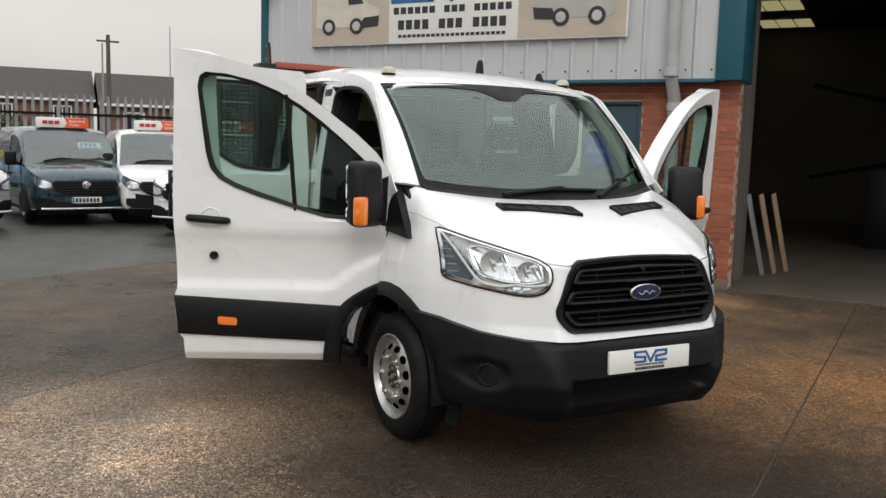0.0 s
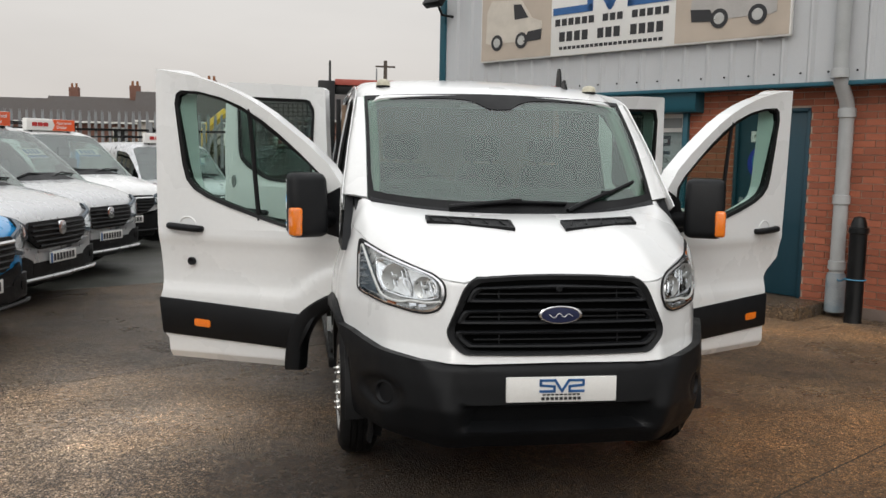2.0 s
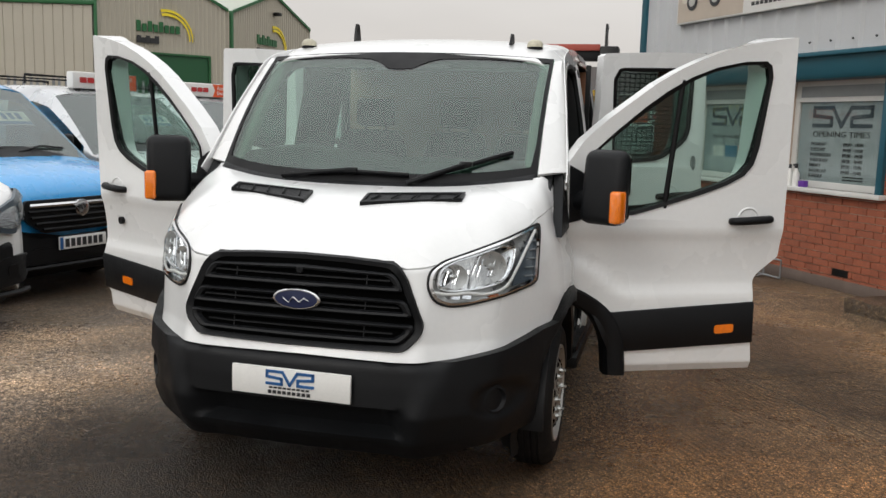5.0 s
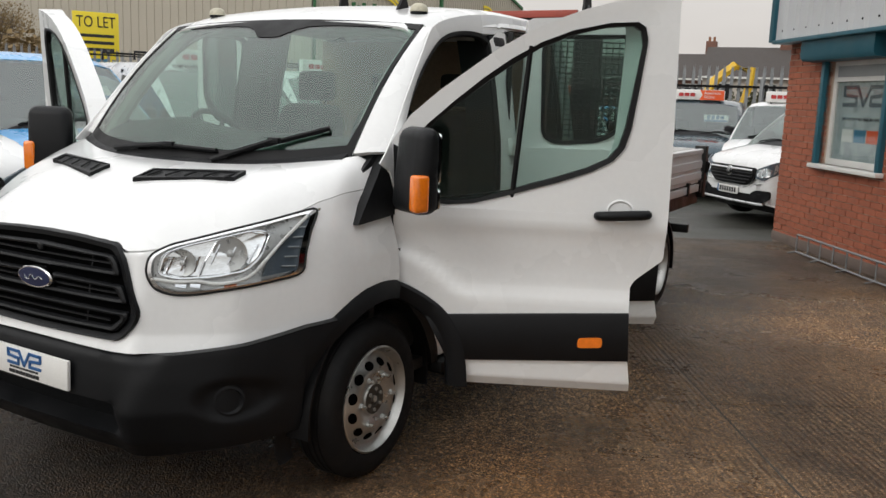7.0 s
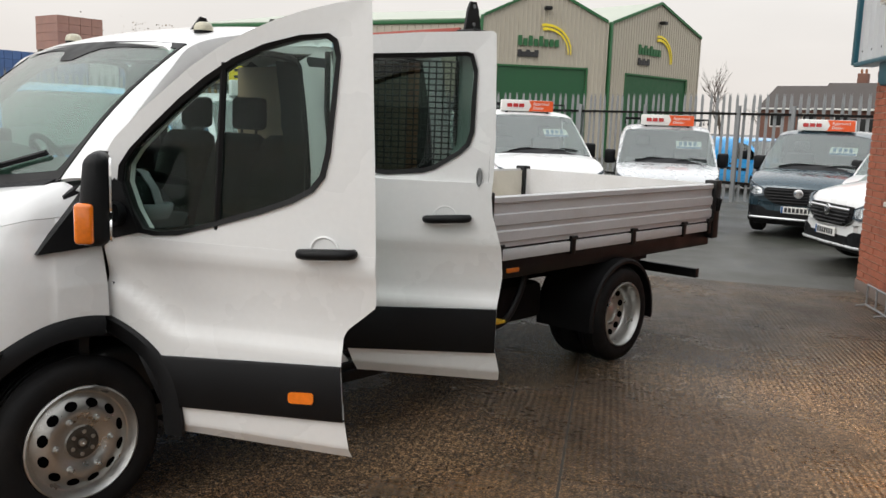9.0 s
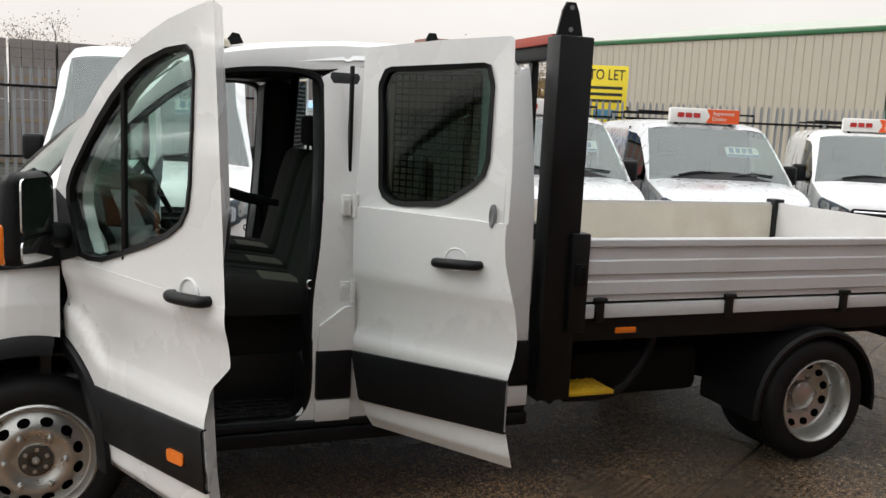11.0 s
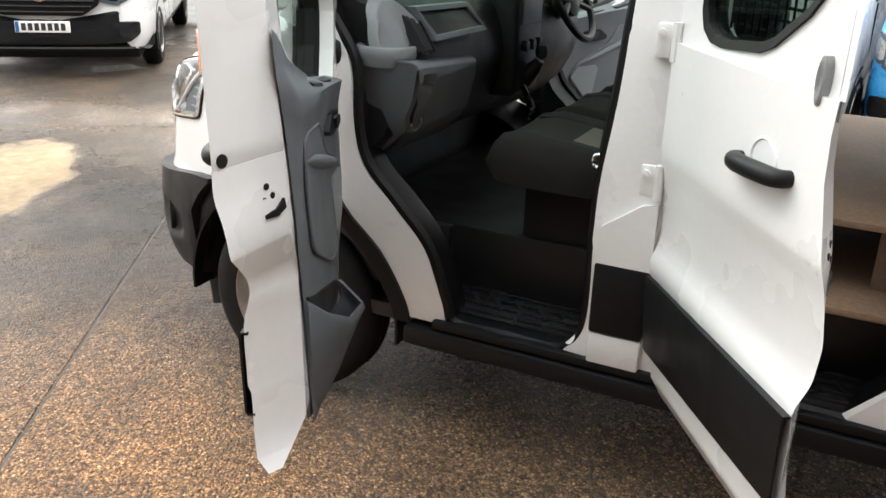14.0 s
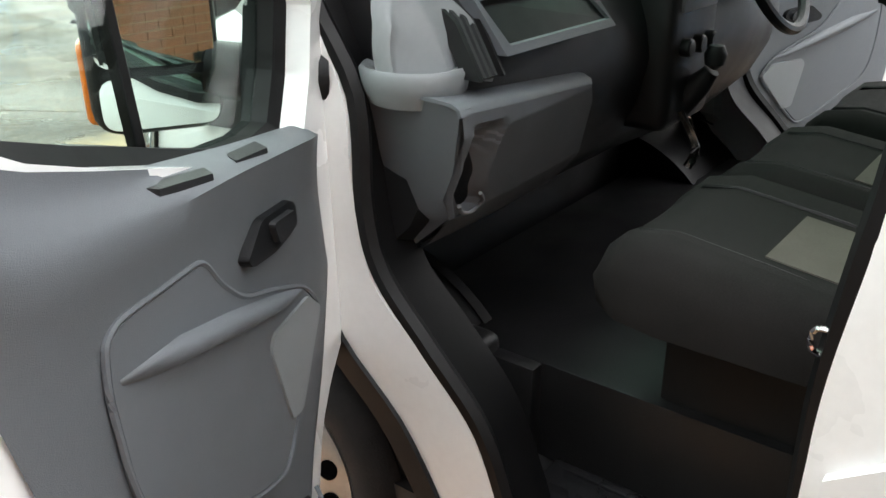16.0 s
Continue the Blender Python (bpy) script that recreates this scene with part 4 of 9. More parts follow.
# ---- wheels ----
def wheel(name, x, y, sx, deep, label):
    """deep: the dished outer wheel of a twin pair; otherwise the hub stands out."""
    b = bmesh.new()
    h = 0.10
    prof = [(0.237, -h * 0.7), (0.24, -h * 0.93), (0.265, -h), (0.305, -h), (0.335, -h * 0.8), (0.347, -h * 0.55)]
    for a in (-0.45, -0.15, 0.15, 0.45):             # grooves
        prof += [(0.35, a * h - 0.006), (0.343, a * h - 0.004), (0.343, a * h + 0.004), (0.35, a * h + 0.006)]
    prof += [(0.347, h * 0.55), (0.335, h * 0.8), (0.305, h), (0.265, h), (0.24, h * 0.93), (0.237, h * 0.7)]
    disc(b, (0, 0, 0), "x", prof + prof[:1], 64, cap=False)
    tyre = part("tyre", b, TYRE, truck, label)
    tyre.matrix_basis = pose(x, y, 0.352, 0, 0, 0 if sx > 0 else 180)
    b = bmesh.new()
    if deep:
        rim = [(0.222, -h * 0.9), (0.228, h * 0.75), (0.236, h * 0.98), (0.228, h * 1.02), (0.214, h * 0.85), (0.208, h * 0.3), (0.204, -h * 0.10), (0.196, -h * 0.22), (0.186, -h * 0.24)]
        face = [(0.186, -h * 0.24), (0.15, -h * 0.40), (0.128, -h * 0.46), (0.10, -h * 0.46), (0.085, -h * 0.4), (0.08, -h * 0.1), (0.06, h * 0.05), (0.0, h * 0.1)]
    else:
        rim = [(0.222, -h * 0.9), (0.228, h * 0.75), (0.236, h * 0.95), (0.228, h * 1.0), (0.214, h * 0.80), (0.206, h * 0.62), (0.200, h * 0.60)]
        face = [(0.200, h * 0.60), (0.178, h * 0.74), (0.150, h * 0.92), (0.132, h * 0.97), (0.118, h * 0.95), (0.098, h * 0.90), (0.082, h * 0.78), (0.070, h * 0.78), (0.066, h * 0.86), (0.040, h * 0.86), (0.036, h * 0.70), (0.0, h * 0.70)]
    disc(b, (0, 0, 0), "x", rim + face[1:], 48)
    r = part("rim", b, STEEL, tyre, "silver painted steel rim")
    for k in range(12):                 # vent holes: flush black discs, the unlit depth put in as colour
        t = (k + 0.5) * math.tau / 12
        rr, a0, tip = (0.166, -h * 0.34, -24) if deep else (0.164, h * 0.81, 40)
        b = bmesh.new()
        disc(b, (0, 0, 0), "x", [(0.025, -0.012), (0.025, 0.0012), (0.0, 0.0012)], 16)
        bmesh.ops.scale(b, vec=(1, 0.82, 1.0), verts=b.verts[:])
        bmesh.ops.transform(b, matrix=Matrix.Rotation(t, 4, "X") @ Matrix.Translation((a0 + 0.004, rr, 0)) @ Matrix.Rotation(radians(tip), 4, "Z"), verts=b.verts[:])
        part("vent_hole", b, VOID, r)
    for k in range(6):
        t = k * math.tau / 6
        rr, a0 = (0.112, -h * 0.46) if deep else (0.112, h * 0.9)
        b = bmesh.new()
        disc(b, (a0, rr * math.cos(t), rr * math.sin(t)), "x", [(0.014, -0.01), (0.014, 0.012), (0.012, 0.018), (0.007, 0.02), (0.007, 0.032), (0.0, 0.034)], 8)
        part("wheel_nut", b, STEEL, r)
    if not deep:                        # dark hub face with its small bolts
        b = bmesh.new()
        disc(b, (0, 0, 0), "x", [(0.066, h * 0.70), (0.066, h * 0.885), (0.060, h * 0.90), (0.030, h * 0.89), (0.027, h * 0.80), (0.0, h * 0.80)], 24)
        hub = part("hub_face", b, material("dull dark hub metal", (0.085, 0.078, 0.068), 0.45, metal=0.6, vary=0.3, scale=40), r, "dull dark hub face")
        for k in range(6):
            t = (k + 0.4) * math.tau / 6
            b = bmesh.new()
            disc(b, (h * 0.89, 0.046 * math.cos(t), 0.046 * math.sin(t)), "x", [(0.0085, -0.004), (0.0085, 0.006), (0.0, 0.007)], 8)
            part("hub_bolt", b, STEEL, hub)
        b = bmesh.new()
        disc(b, (h * 0.80, 0, 0), "x", [(0.015, 0.0), (0.015, 0.012), (0.006, 0.014), (0.0, 0.008)], 12)
        part("axle_end", b, STEEL, hub)
    return tyre


for sx in (-1, 1):
    wheel("wheel", sx * 0.865, 0.0, sx, False, "black front tyre, wet and worn")
    wheel("wheel", sx * 0.985, 3.93, sx, True, "black twin rear tyre")
    wheel("wheel", sx * 0.74, 3.93, sx, True, "black twin rear tyre")


# ---- doors ----
def cast(poly, c, a):
    d, best = Vector((math.cos(a), math.sin(a))), None
    for i in range(len(poly)):
        p, q = Vector(poly[i - 1]), Vector(poly[i])
        e = q - p
        den = d.x * e.y - d.y * e.x
        if abs(den) < 1e-9:
            continue
        w = p - c
        t = (w.x * e.y - w.y * e.x) / den
        s = (w.x * d.y - w.y * d.x) / den
        if t > 1e-6 and -1e-6 <= s <= 1 + 1e-6:
            best = t if best is None or t > best else best
    return c + d * best


def match(outer, inner, c, n=48):
    """The two outlines as seen from c at the same bearings, corners kept."""
    c = Vector(c)
    angles = sorted({round(math.atan2(p[1] - c.y, p[0] - c.x) + e, 4) for q in (outer, inner) for p in q for e in (-0.002, 0.002)} | {round(-math.pi + k * math.tau / n, 4) for k in range(n)})
    return [cast(outer, c, a) for a in angles], [cast(inner, c, a) for a in angles]


def door(name, sx, hx, hy, turn, lean, skin, frame_line, window, f_profile, black_line, label, thick=0.085, slant=0.12, low=1.0, sculpt=None, pane=None):
    """An open door in its own plane: u from the hinge to the rear, z up, out = outwards."""

    def at(u, z, out=0.0):
        o = out + lean * (z - 1.2)
        return Vector((u, -o if sx > 0 else o, z))

    m = pose(sx * hx, hy, 0, 0, 0, turn if sx > 0 else 180 - turn)
    zs = sorted(set(skin["z"]) | {round(float(q), 3) for q in np.linspace(skin["z"][0] + 0.02, skin["z"][-1] - 0.02, 44)})

    def skin_f(u, z):
        f = sum(float(np.interp(z + d, *f_profile)) for d in (-0.02, -0.01, 0.0, 0.01, 0.02)) / 5 if z > skin["z"][1] + 0.03 else float(np.interp(z, *f_profile))
        return sculpt(u, z, f) if sculpt else f

    b = bmesh.new()
    rows = []
    for z in zs:
        u0, u1 = np.interp(z, *skin["left"]), np.interp(z, *skin["right"])
        v0, v1 = u0 + 0.03, u1 - slant * float(np.interp(z, (0.84, 1.0), (low, 1.0))) * float(np.interp(z, (zs[0], zs[0] + 0.09), (0.25, 1.0)))
        deep = thick * float(np.interp(z, (zs[0], zs[0] + 0.09), (0.55, 1.0)))
        rows.append([at(u0 + (u1 - u0) * k / 32, z, skin_f(u0 + (u1 - u0) * k / 32, z)) for k in range(33)] + [at(v1 + (v0 - v1) * k / 16, z, -deep) for k in range(17)])
    vs = grid(b, rows, close=True)
    b.faces.new(vs[0])
    b.faces.new(vs[-1][::-1])
    panel = part(name, b, WHITE, truck, label, smooth=30)
    panel.matrix_basis = m
    o, i = match(frame_line, window, (sum(p[0] for p in window) / len(window), sum(p[1] for p in window) / len(window)))
    f0 = f_profile[1][-1]
    far = max(p.x for p in o)
    back_x = lambda p: p.x - float(np.interp(p.y, (1.2, 1.5), (slant, min(slant, 0.12)))) * ease(far - 0.30, far - 0.03, p.x)
    b = bmesh.new()
    ring(b, [at(p.x, p.y, f0) for p in o], [at(p.x, p.y, f0 - 0.006) for p in i], [at(back_x(p), p.y, -thick) for p in o], [at(min(p.x, back_x(p) + 0.0), p.y, -thick) for p in i])
    part("window_surround", b, WHITE, panel)
    c = Vector((sum(p.x for p in i) / len(i), sum(p.y for p in i) / len(i)))
    k = [p + (c - p).normalized() * 0.022 for p in i]
    b = bmesh.new()
    ring(b, [at(p.x, p.y, f0 + 0.002) for p in i], [at(p.x, p.y, f0 - 0.004) for p in k], [at(p.x, p.y, f0 - 0.064) for p in i], [at(p.x, p.y, f0 - 0.05) for p in k])
    part("window_rubber", b, RUBBER, panel, "black rubber window surround")
    b = bmesh.new()
    prism(b, [at(p.x, p.y, f0 - 0.018) for p in k], [at(p.x, p.y, f0 - 0.022) for p in k])
    part("window_glass", b, pane or PANE, panel, "green-tinted door glass", smooth=0)
    # black cladding with its rounded edge
    lo, hi = black_line
    b = bmesh.new()
    us = np.linspace(0, 1, 15)
    rows = []
    for w, out in ((0, -0.004), (0, 0.014), (0.05, 0.02), (0.95, 0.02), (1, 0.014), (1, -0.004)):
        row = []
        for s in us:
            u0, u1 = np.interp(0.65, *skin["left"]), np.interp(0.65, *skin["right"])
            z0, z1 = np.interp(s, (0, 1), lo), np.interp(s, (0, 1), hi)
            z = z0 + (z1 - z0) * w
            u0, u1 = np.interp(z, *skin["left"]), np.interp(z, *skin["right"])
            row.append(at(u0 + (u1 - u0) * s, z, out + float(np.interp(z, *f_profile))))
        rows.append(row)
    grid(b, rows)
    part("door_trim", shell(b, 0.006), BLACK, panel, "black plastic door cladding")
    return panel, at


def handle(panel, at, u, z, f, sx, key=None):
    b = bmesh.new()
    disc(b, (0, 0, 0), "y", [(0.058, -0.004), (0.058, 0.004), (0.052, 0.006), (0.044, -0.001), (0.030, -0.006), (0.0, -0.008)], 28)
    bmesh.ops.scale(b, vec=(1.0, -1.0 if sx > 0 else 1.0, 0.86), verts=b.verts[:])
    bmesh.ops.translate(b, vec=at(u - 0.01, z + 0.004, f + 0.002), verts=b.verts[:])
    part("handle_cup", b, WHITE, panel)
    b = bmesh.new()
    line = smooth_line([at(u - 0.100, z - 0.018, f - 0.004), at(u - 0.098, z - 0.016, f + 0.024), at(u - 0.055, z - 0.013, f + 0.038), at(u + 0.05, z - 0.006, f + 0.038), at(u + 0.098, z - 0.004, f + 0.026), at(u + 0.104, z - 0.003, f - 0.004)], 24)
    tube(b, line, [0.017 + 0.004 * math.sin(math.pi * q / (len(line) - 1)) for q in range(len(line))], 12)
    part("door_handle", b, BLACK, panel, "black pull handle")
    if key:
        b = bmesh.new()
        disc(b, (0, 0, 0), "y", [(0.023, -0.012), (0.023, 0.006), (0.019, 0.008), (0.010, 0.003), (0, 0.003)], 18)
        bmesh.ops.scale(b, vec=(0.6 if key[2] > 1.2 else 1, -1 if sx > 0 else 1, key[2]), verts=b.verts[:])
        bmesh.ops.translate(b, vec=at(key[0], key[1], f), verts=b.verts[:])
        part("lock", b, GALV if key[2] > 1.2 else BLACK, panel)


FRONT_SKIN = {"z": [0.40, 0.44, 0.52, 0.60, 0.68, 0.74, 0.76, 0.78, 0.81, 0.86, 0.92, 0.97, 0.99, 1.04, 1.08, 1.11, 1.15, 1.19],
              "left": ([0.40, 0.493, 0.577, 0.64, 0.683, 0.728, 0.763, 0.80, 0.84, 0.90, 1.19], [0.15, 0.142, 0.125, 0.098, 0.068, 0.018, -0.043, -0.10, -0.105, -0.108, -0.112]),
              "right": ([0.40, 0.45, 0.55, 0.76, 0.875, 0.905, 1.0, 1.19], [0.945, 0.940, 0.925, 0.914, 0.914, 0.93, 1.043, 1.046])}
FRONT_FRAME = [(-0.112, 1.19), (-0.118, 1.35), (-0.123, 1.466), (-0.048, 1.573), (0.07, 1.678), (0.187, 1.766), (0.303, 1.852), (0.419, 1.921), (0.535, 1.976), (0.652, 2.02), (0.769, 2.053), (0.886, 2.076), (1.022, 2.096), (1.041, 1.469), (1.046, 1.19)]
FRONT_WIN = [(0.905, 1.90), (0.893, 1.955), (0.862, 1.975), (0.75, 1.968), (0.605, 1.935), (0.48, 1.885), (0.36, 1.815), (0.25, 1.735), (0.13, 1.635), (0.02, 1.535), (-0.03, 1.47), (-0.04, 1.40), (0.0, 1.29), (0.05, 1.21), (0.119, 1.203), (0.225, 1.212), (0.36, 1.249), (0.58, 1.316), (0.715, 1.366), (0.80, 1.413), (0.844, 1.467), (0.866, 1.55), (0.887, 1.725)]
PROFILE = ([0.40, 0.44, 0.52, 0.76, 0.79, 0.86, 0.94, 1.03, 1.08, 1.13, 1.19, 3.0], [-0.03, -0.004, 0.0, 0.0, 0.006, -0.016, -0.020, -0.014, -0.008, 0.006, 0.003, 0.002])


def arch_swell(u, z, f):
    """The swell round the wheel arch, running out along the door's lower edge."""
    line = float(np.interp(u, [-0.12, -0.07, 0.0, 0.072, 0.12, 0.173, 0.25, 0.35, 2.0], [1.0, 0.988, 0.962, 0.92, 0.875, 0.82, 0.785, 0.775, 0.775]))
    return f + (0.007 - f) * ease(-0.035, 0.03, line - z) if z > 0.62 else f


REAR_SKIN = {"z": [0.42, 0.47, 0.55, 0.65, 0.76, 0.79, 0.83, 0.90, 0.98, 1.05, 1.10, 1.15, 1.22, 1.32, 1.40],
             "left": ([0.42, 0.50, 0.60, 0.76, 1.40], [0.13, 0.10, 0.06, 0.03, 0.008]),
             "right": ([0.42, 0.47, 0.585, 0.80, 0.95, 1.086, 1.25, 1.336, 1.40], [0.85, 0.855, 0.828, 0.832, 0.85, 0.84, 0.79, 0.782, 0.785])}
REAR_FRAME = [(0.008, 1.40), (0.03, 1.757), (0.038, 2.06), (0.06, 2.075), (0.413, 2.10), (0.755, 2.112), (0.772, 2.10), (0.79, 1.591), (0.785, 1.40)]
REAR_WIN = [(0.667, 2.005), (0.64, 2.014), (0.18, 1.996), (0.15, 1.985), (0.12, 1.93), (0.118, 1.90), (0.135, 1.49), (0.155, 1.45), (0.20, 1.425), (0.26, 1.42), (0.44, 1.435), (0.50, 1.455), (0.62, 1.53), (0.665, 1.575), (0.685, 1.64), (0.69, 1.93)]
REAR_PROFILE = ([0.42, 0.47, 0.55, 0.76, 0.79, 0.86, 0.95, 1.05, 1.10, 1.16, 1.40, 3.0], [-0.03, -0.004, 0.0, 0.0, 0.012, -0.018, -0.018, -0.006, 0.008, 0.006, 0.002, -0.01])
# the driver's door keeps its full width down to the sill
STRAIGHT_SKIN = dict(FRONT_SKIN, right=([0.40, 0.52, 0.54, 0.60, 0.74, 0.775, 0.80, 1.19], [0.995, 1.0, 1.02, 1.036, 1.044, 1.042, 1.03, 1.043]))
for sx in (-1, 1):
    panel, at = door("front_door", sx, 1.056, 0.1565, 25.63, 0.0385, FRONT_SKIN if sx > 0 else STRAIGHT_SKIN, FRONT_FRAME, FRONT_WIN, PROFILE, ((0.514, 0.550), (0.715, 0.766)), "white front door, wide open", thick=0.105, slant=0.19, low=0.62, sculpt=arch_swell)
    handle(panel, at, 0.855, 1.20, 0.0, sx, (0.83, 0.99, 1.0) if sx < 0 else None)
    b = bmesh.new()                     # arch edge of the door
    rows = []
    near_edge = smooth_line([(-0.108, 0.792, 0), (-0.043, 0.760, 0), (0.018, 0.724, 0), (0.068, 0.678, 0), (0.108, 0.61, 0), (0.130, 0.54, 0), (0.138, 0.47, 0), (0.145, 0.395, 0)], 22)
    far_edge = smooth_line([(-0.108, 0.868, 0), (-0.030, 0.838, 0), (0.050, 0.794, 0), (0.125, 0.735, 0), (0.178, 0.66, 0), (0.210, 0.575, 0), (0.225, 0.48, 0), (0.232, 0.395, 0)], 22)
    for p, q in zip(near_edge, far_edge):
        e, g = p.lerp(q, 0.16), p.lerp(q, 0.86)
        rows.append([at(p.x - 0.006, p.y - 0.004, -0.085), at(p.x - 0.008, p.y - 0.006, -0.01), at(p.x, p.y, 0.014), at(e.x, e.y, 0.022), at(g.x, g.y, 0.027), at(q.x, q.y, 0.020), at(q.x, q.y, 0.0)])
    grid(b, rows)
    part("arch_trim", shell(b, 0.006), BLACK, panel)
    b = bmesh.new()
    o = [at(u, z, 0.026) for u, z in rounded([(0.703, 0.602), (0.808, 0.609), (0.808, 0.654), (0.703, 0.646)], 0.015)]
    prism(b, o, [p - (at(0, 1.2, 0.02) - at(0, 1.2, 0.0)) for p in o])
    part("side_repeater", b, AMBER, panel, "orange side marker lamp")
    b = bmesh.new()
    tube(b, [at(0.39, 1.245, -0.012), at(0.437, 1.87, -0.012)], 0.013, 6)
    part("window_divider", b, RUBBER, panel)
    # mirror on its arm
    b = bmesh.new()
    prism(b, [at(u, z, 0.008) for u, z in ((-0.108, 1.17), (-0.114, 1.36), (-0.118, 1.45), (-0.02, 1.40), (0.05, 1.21))], [at(u, z, -0.05) for u, z in ((-0.108, 1.17), (-0.114, 1.36), (-0.118, 1.45), (-0.02, 1.40), (0.05, 1.21))])
    part("mirror_sail", b, BLACK, panel)
# mirrors stand out from the front doors
for sx in (-1, 1):
    pan = [o for o in truck.children if o.name.startswith("front_door") and math.copysign(1, o.matrix_basis.translation.x) == sx][0]
    inv = pan.matrix_basis.inverted()
    on_arm = inv @ pose(sx * 1.14, 0.0, 1.362, 0, 0, sx * -29)
    b = bmesh.new()
    box(b, -0.112, 0.112, -0.075, 0.045, -0.178, 0.168, 0.045, 4)
    for v in b.verts:
        if v.co.z > 0.0 and v.co.y < 0:
            v.co.y += 0.035 * (v.co.z / 0.18)
    bmesh.ops.transform(b, matrix=on_arm, verts=b.verts[:])
    mirror = part("door_mirror", b, BLACK, pan, "black door mirror with orange indicator")
    b = bmesh.new()
    tube(b, [(sx * 0.93, 0.20, 1.27), (sx * 1.0, 0.15, 1.275), (sx * 1.07, 0.06, 1.29)], [0.055, 0.05, 0.05], 10)
    bmesh.ops.transform(b, matrix=inv, verts=b.verts[:])
    part("mirror_arm", b, BLACK, mirror)
    b = bmesh.new()
    box(b, min(sx * 0.062, sx * 0.121), max(sx * 0.062, sx * 0.121), -0.081, -0.012, -0.165, -0.015, 0.016, 3)
    bmesh.ops.transform(b, matrix=on_arm, verts=b.verts[:])
    part("mirror_indicator", b, AMBER, mirror, "orange indicator lens")
    for z0, z1 in ((-0.055, 0.148), (-0.160, -0.072)):
        b = bmesh.new()
        o = rounded([(-0.097, z0), (0.097, z0), (0.097, z1), (-0.097, z1)], 0.028)
        prism(b, [(x, 0.0475, z) for x, z in o], [(x, 0.04, z) for x, z in o])
        bmesh.ops.transform(b, matrix=on_arm, verts=b.verts[:])
        part("mirror_glass", b, MIRROR, mirror, "mirror glass")
for sx in (-1, 1):
    panel, at = door("rear_door", sx, 0.97, 1.276, 33.9 if sx > 0 else 23.5, 0.009, REAR_SKIN, REAR_FRAME, REAR_WIN, REAR_PROFILE, ((0.539, 0.568), (0.754, 0.788)), "white rear door, open, with window guard", pane=REAR_PANE)
    handle(panel, at, 0.57, 1.23, 0.0, sx, (0.718, 1.426, 2.0))
    b = bmesh.new()                     # wire guard behind the glass
    for k in range(15):
        u = 0.16 + 0.5 * k / 14
        zlow = 1.455 + max(0, (u - 0.45)) * 0.55
        tube(b, [at(u, zlow, -0.075), at(u, 1.975, -0.075)], 0.0035, 4)
    for k in range(19):
        z = 1.47 + 0.5 * k / 18
        tube(b, [at(0.15, z, -0.08), at(0.67 if z > 1.57 else 0.50 + (z - 1.47) * 1.6, z, -0.08)], 0.0035, 4)
    part("window_guard", b, RUBBER, panel, "black wire mesh window guard")


# ---- load bed ----
part("chassis_rail", boxes((-0.45, -0.37, 2.1, 5.35, 0.55, 0.72), (0.37, 0.45, 2.1, 5.35, 0.55, 0.72), (-0.45, 0.45, 3.2, 3.3, 0.56, 0.66), (-0.45, 0.45, 4.7, 4.8, 0.56, 0.66), r=0.008), CHASSIS, truck, "dirty black chassis rails")
part("rear_axle", tube(bmesh.new(), [(-0.9, 3.93, 0.352), (-0.2, 3.93, 0.352), (-0.12, 3.93, 0.36), (0.12, 3.93, 0.36), (0.2, 3.93, 0.352), (0.9, 3.93, 0.352)], [0.05, 0.05, 0.16, 0.16, 0.05, 0.05], 12), CHASSIS, truck)
part("underbody_box", boxes((-0.85, -0.5, 2.35, 3.1, 0.38, 0.68), r=0.04), CHASSIS, truck)
part("bed_floor", boxes((-1.0, 1.0, 2.36, 5.36, 0.86, 0.90)), WORN_WHITE, truck, "scuffed load bed floor")
part("bed_frame", boxes((-1.0, -0.94, 2.36, 5.38, 0.74, 0.86), (0.94, 1.0, 2.36, 5.38, 0.74, 0.86), (-0.94, 0.94, 2.36, 2.42, 0.74, 0.86), (-0.94, 0.94, 5.32, 5.38, 0.74, 0.86), r=0.006), DARK_STEEL, truck, "black steel bed frame")
# headboard of black posts with lamps' brackets on top
hb = part("headboard", boxes((-0.9, 0.9, 2.26, 2.34, 2.10, 2.19), r=0.008), DARK_STEEL, truck, "black steel headboard frame")
for x0, x1 in ((-1.03, -0.90), (0.90, 1.03)):
    part("headboard_post", boxes((x0, x1, 2.21, 2.39, 0.46, 2.20), r=0.008), DARK_STEEL, hb)
part("headboard_rail", boxes((-0.9, 0.9, 2.26, 2.34, 1.22, 1.30), r=0.008), DARK_STEEL, hb)
for x in (-0.6, -0.3, 0.0, 0.3, 0.6):
    part("headboard_bar", boxes((x - 0.02, x + 0.02, 2.28, 2.32, 1.30, 2.10), r=0.004), DARK_STEEL, hb)
part("headboard_panel", boxes((-0.9, 0.9, 2.285, 2.315, 0.88, 1.22), r=0.004), WORN_WHITE, hb)
part("top_rail", boxes((-0.9, 0.9, 2.235, 2.255, 2.17, 2.215), r=0.003), material("dull red rail", (0.32, 0.06, 0.04), 0.6), hb, "dull red top rail")
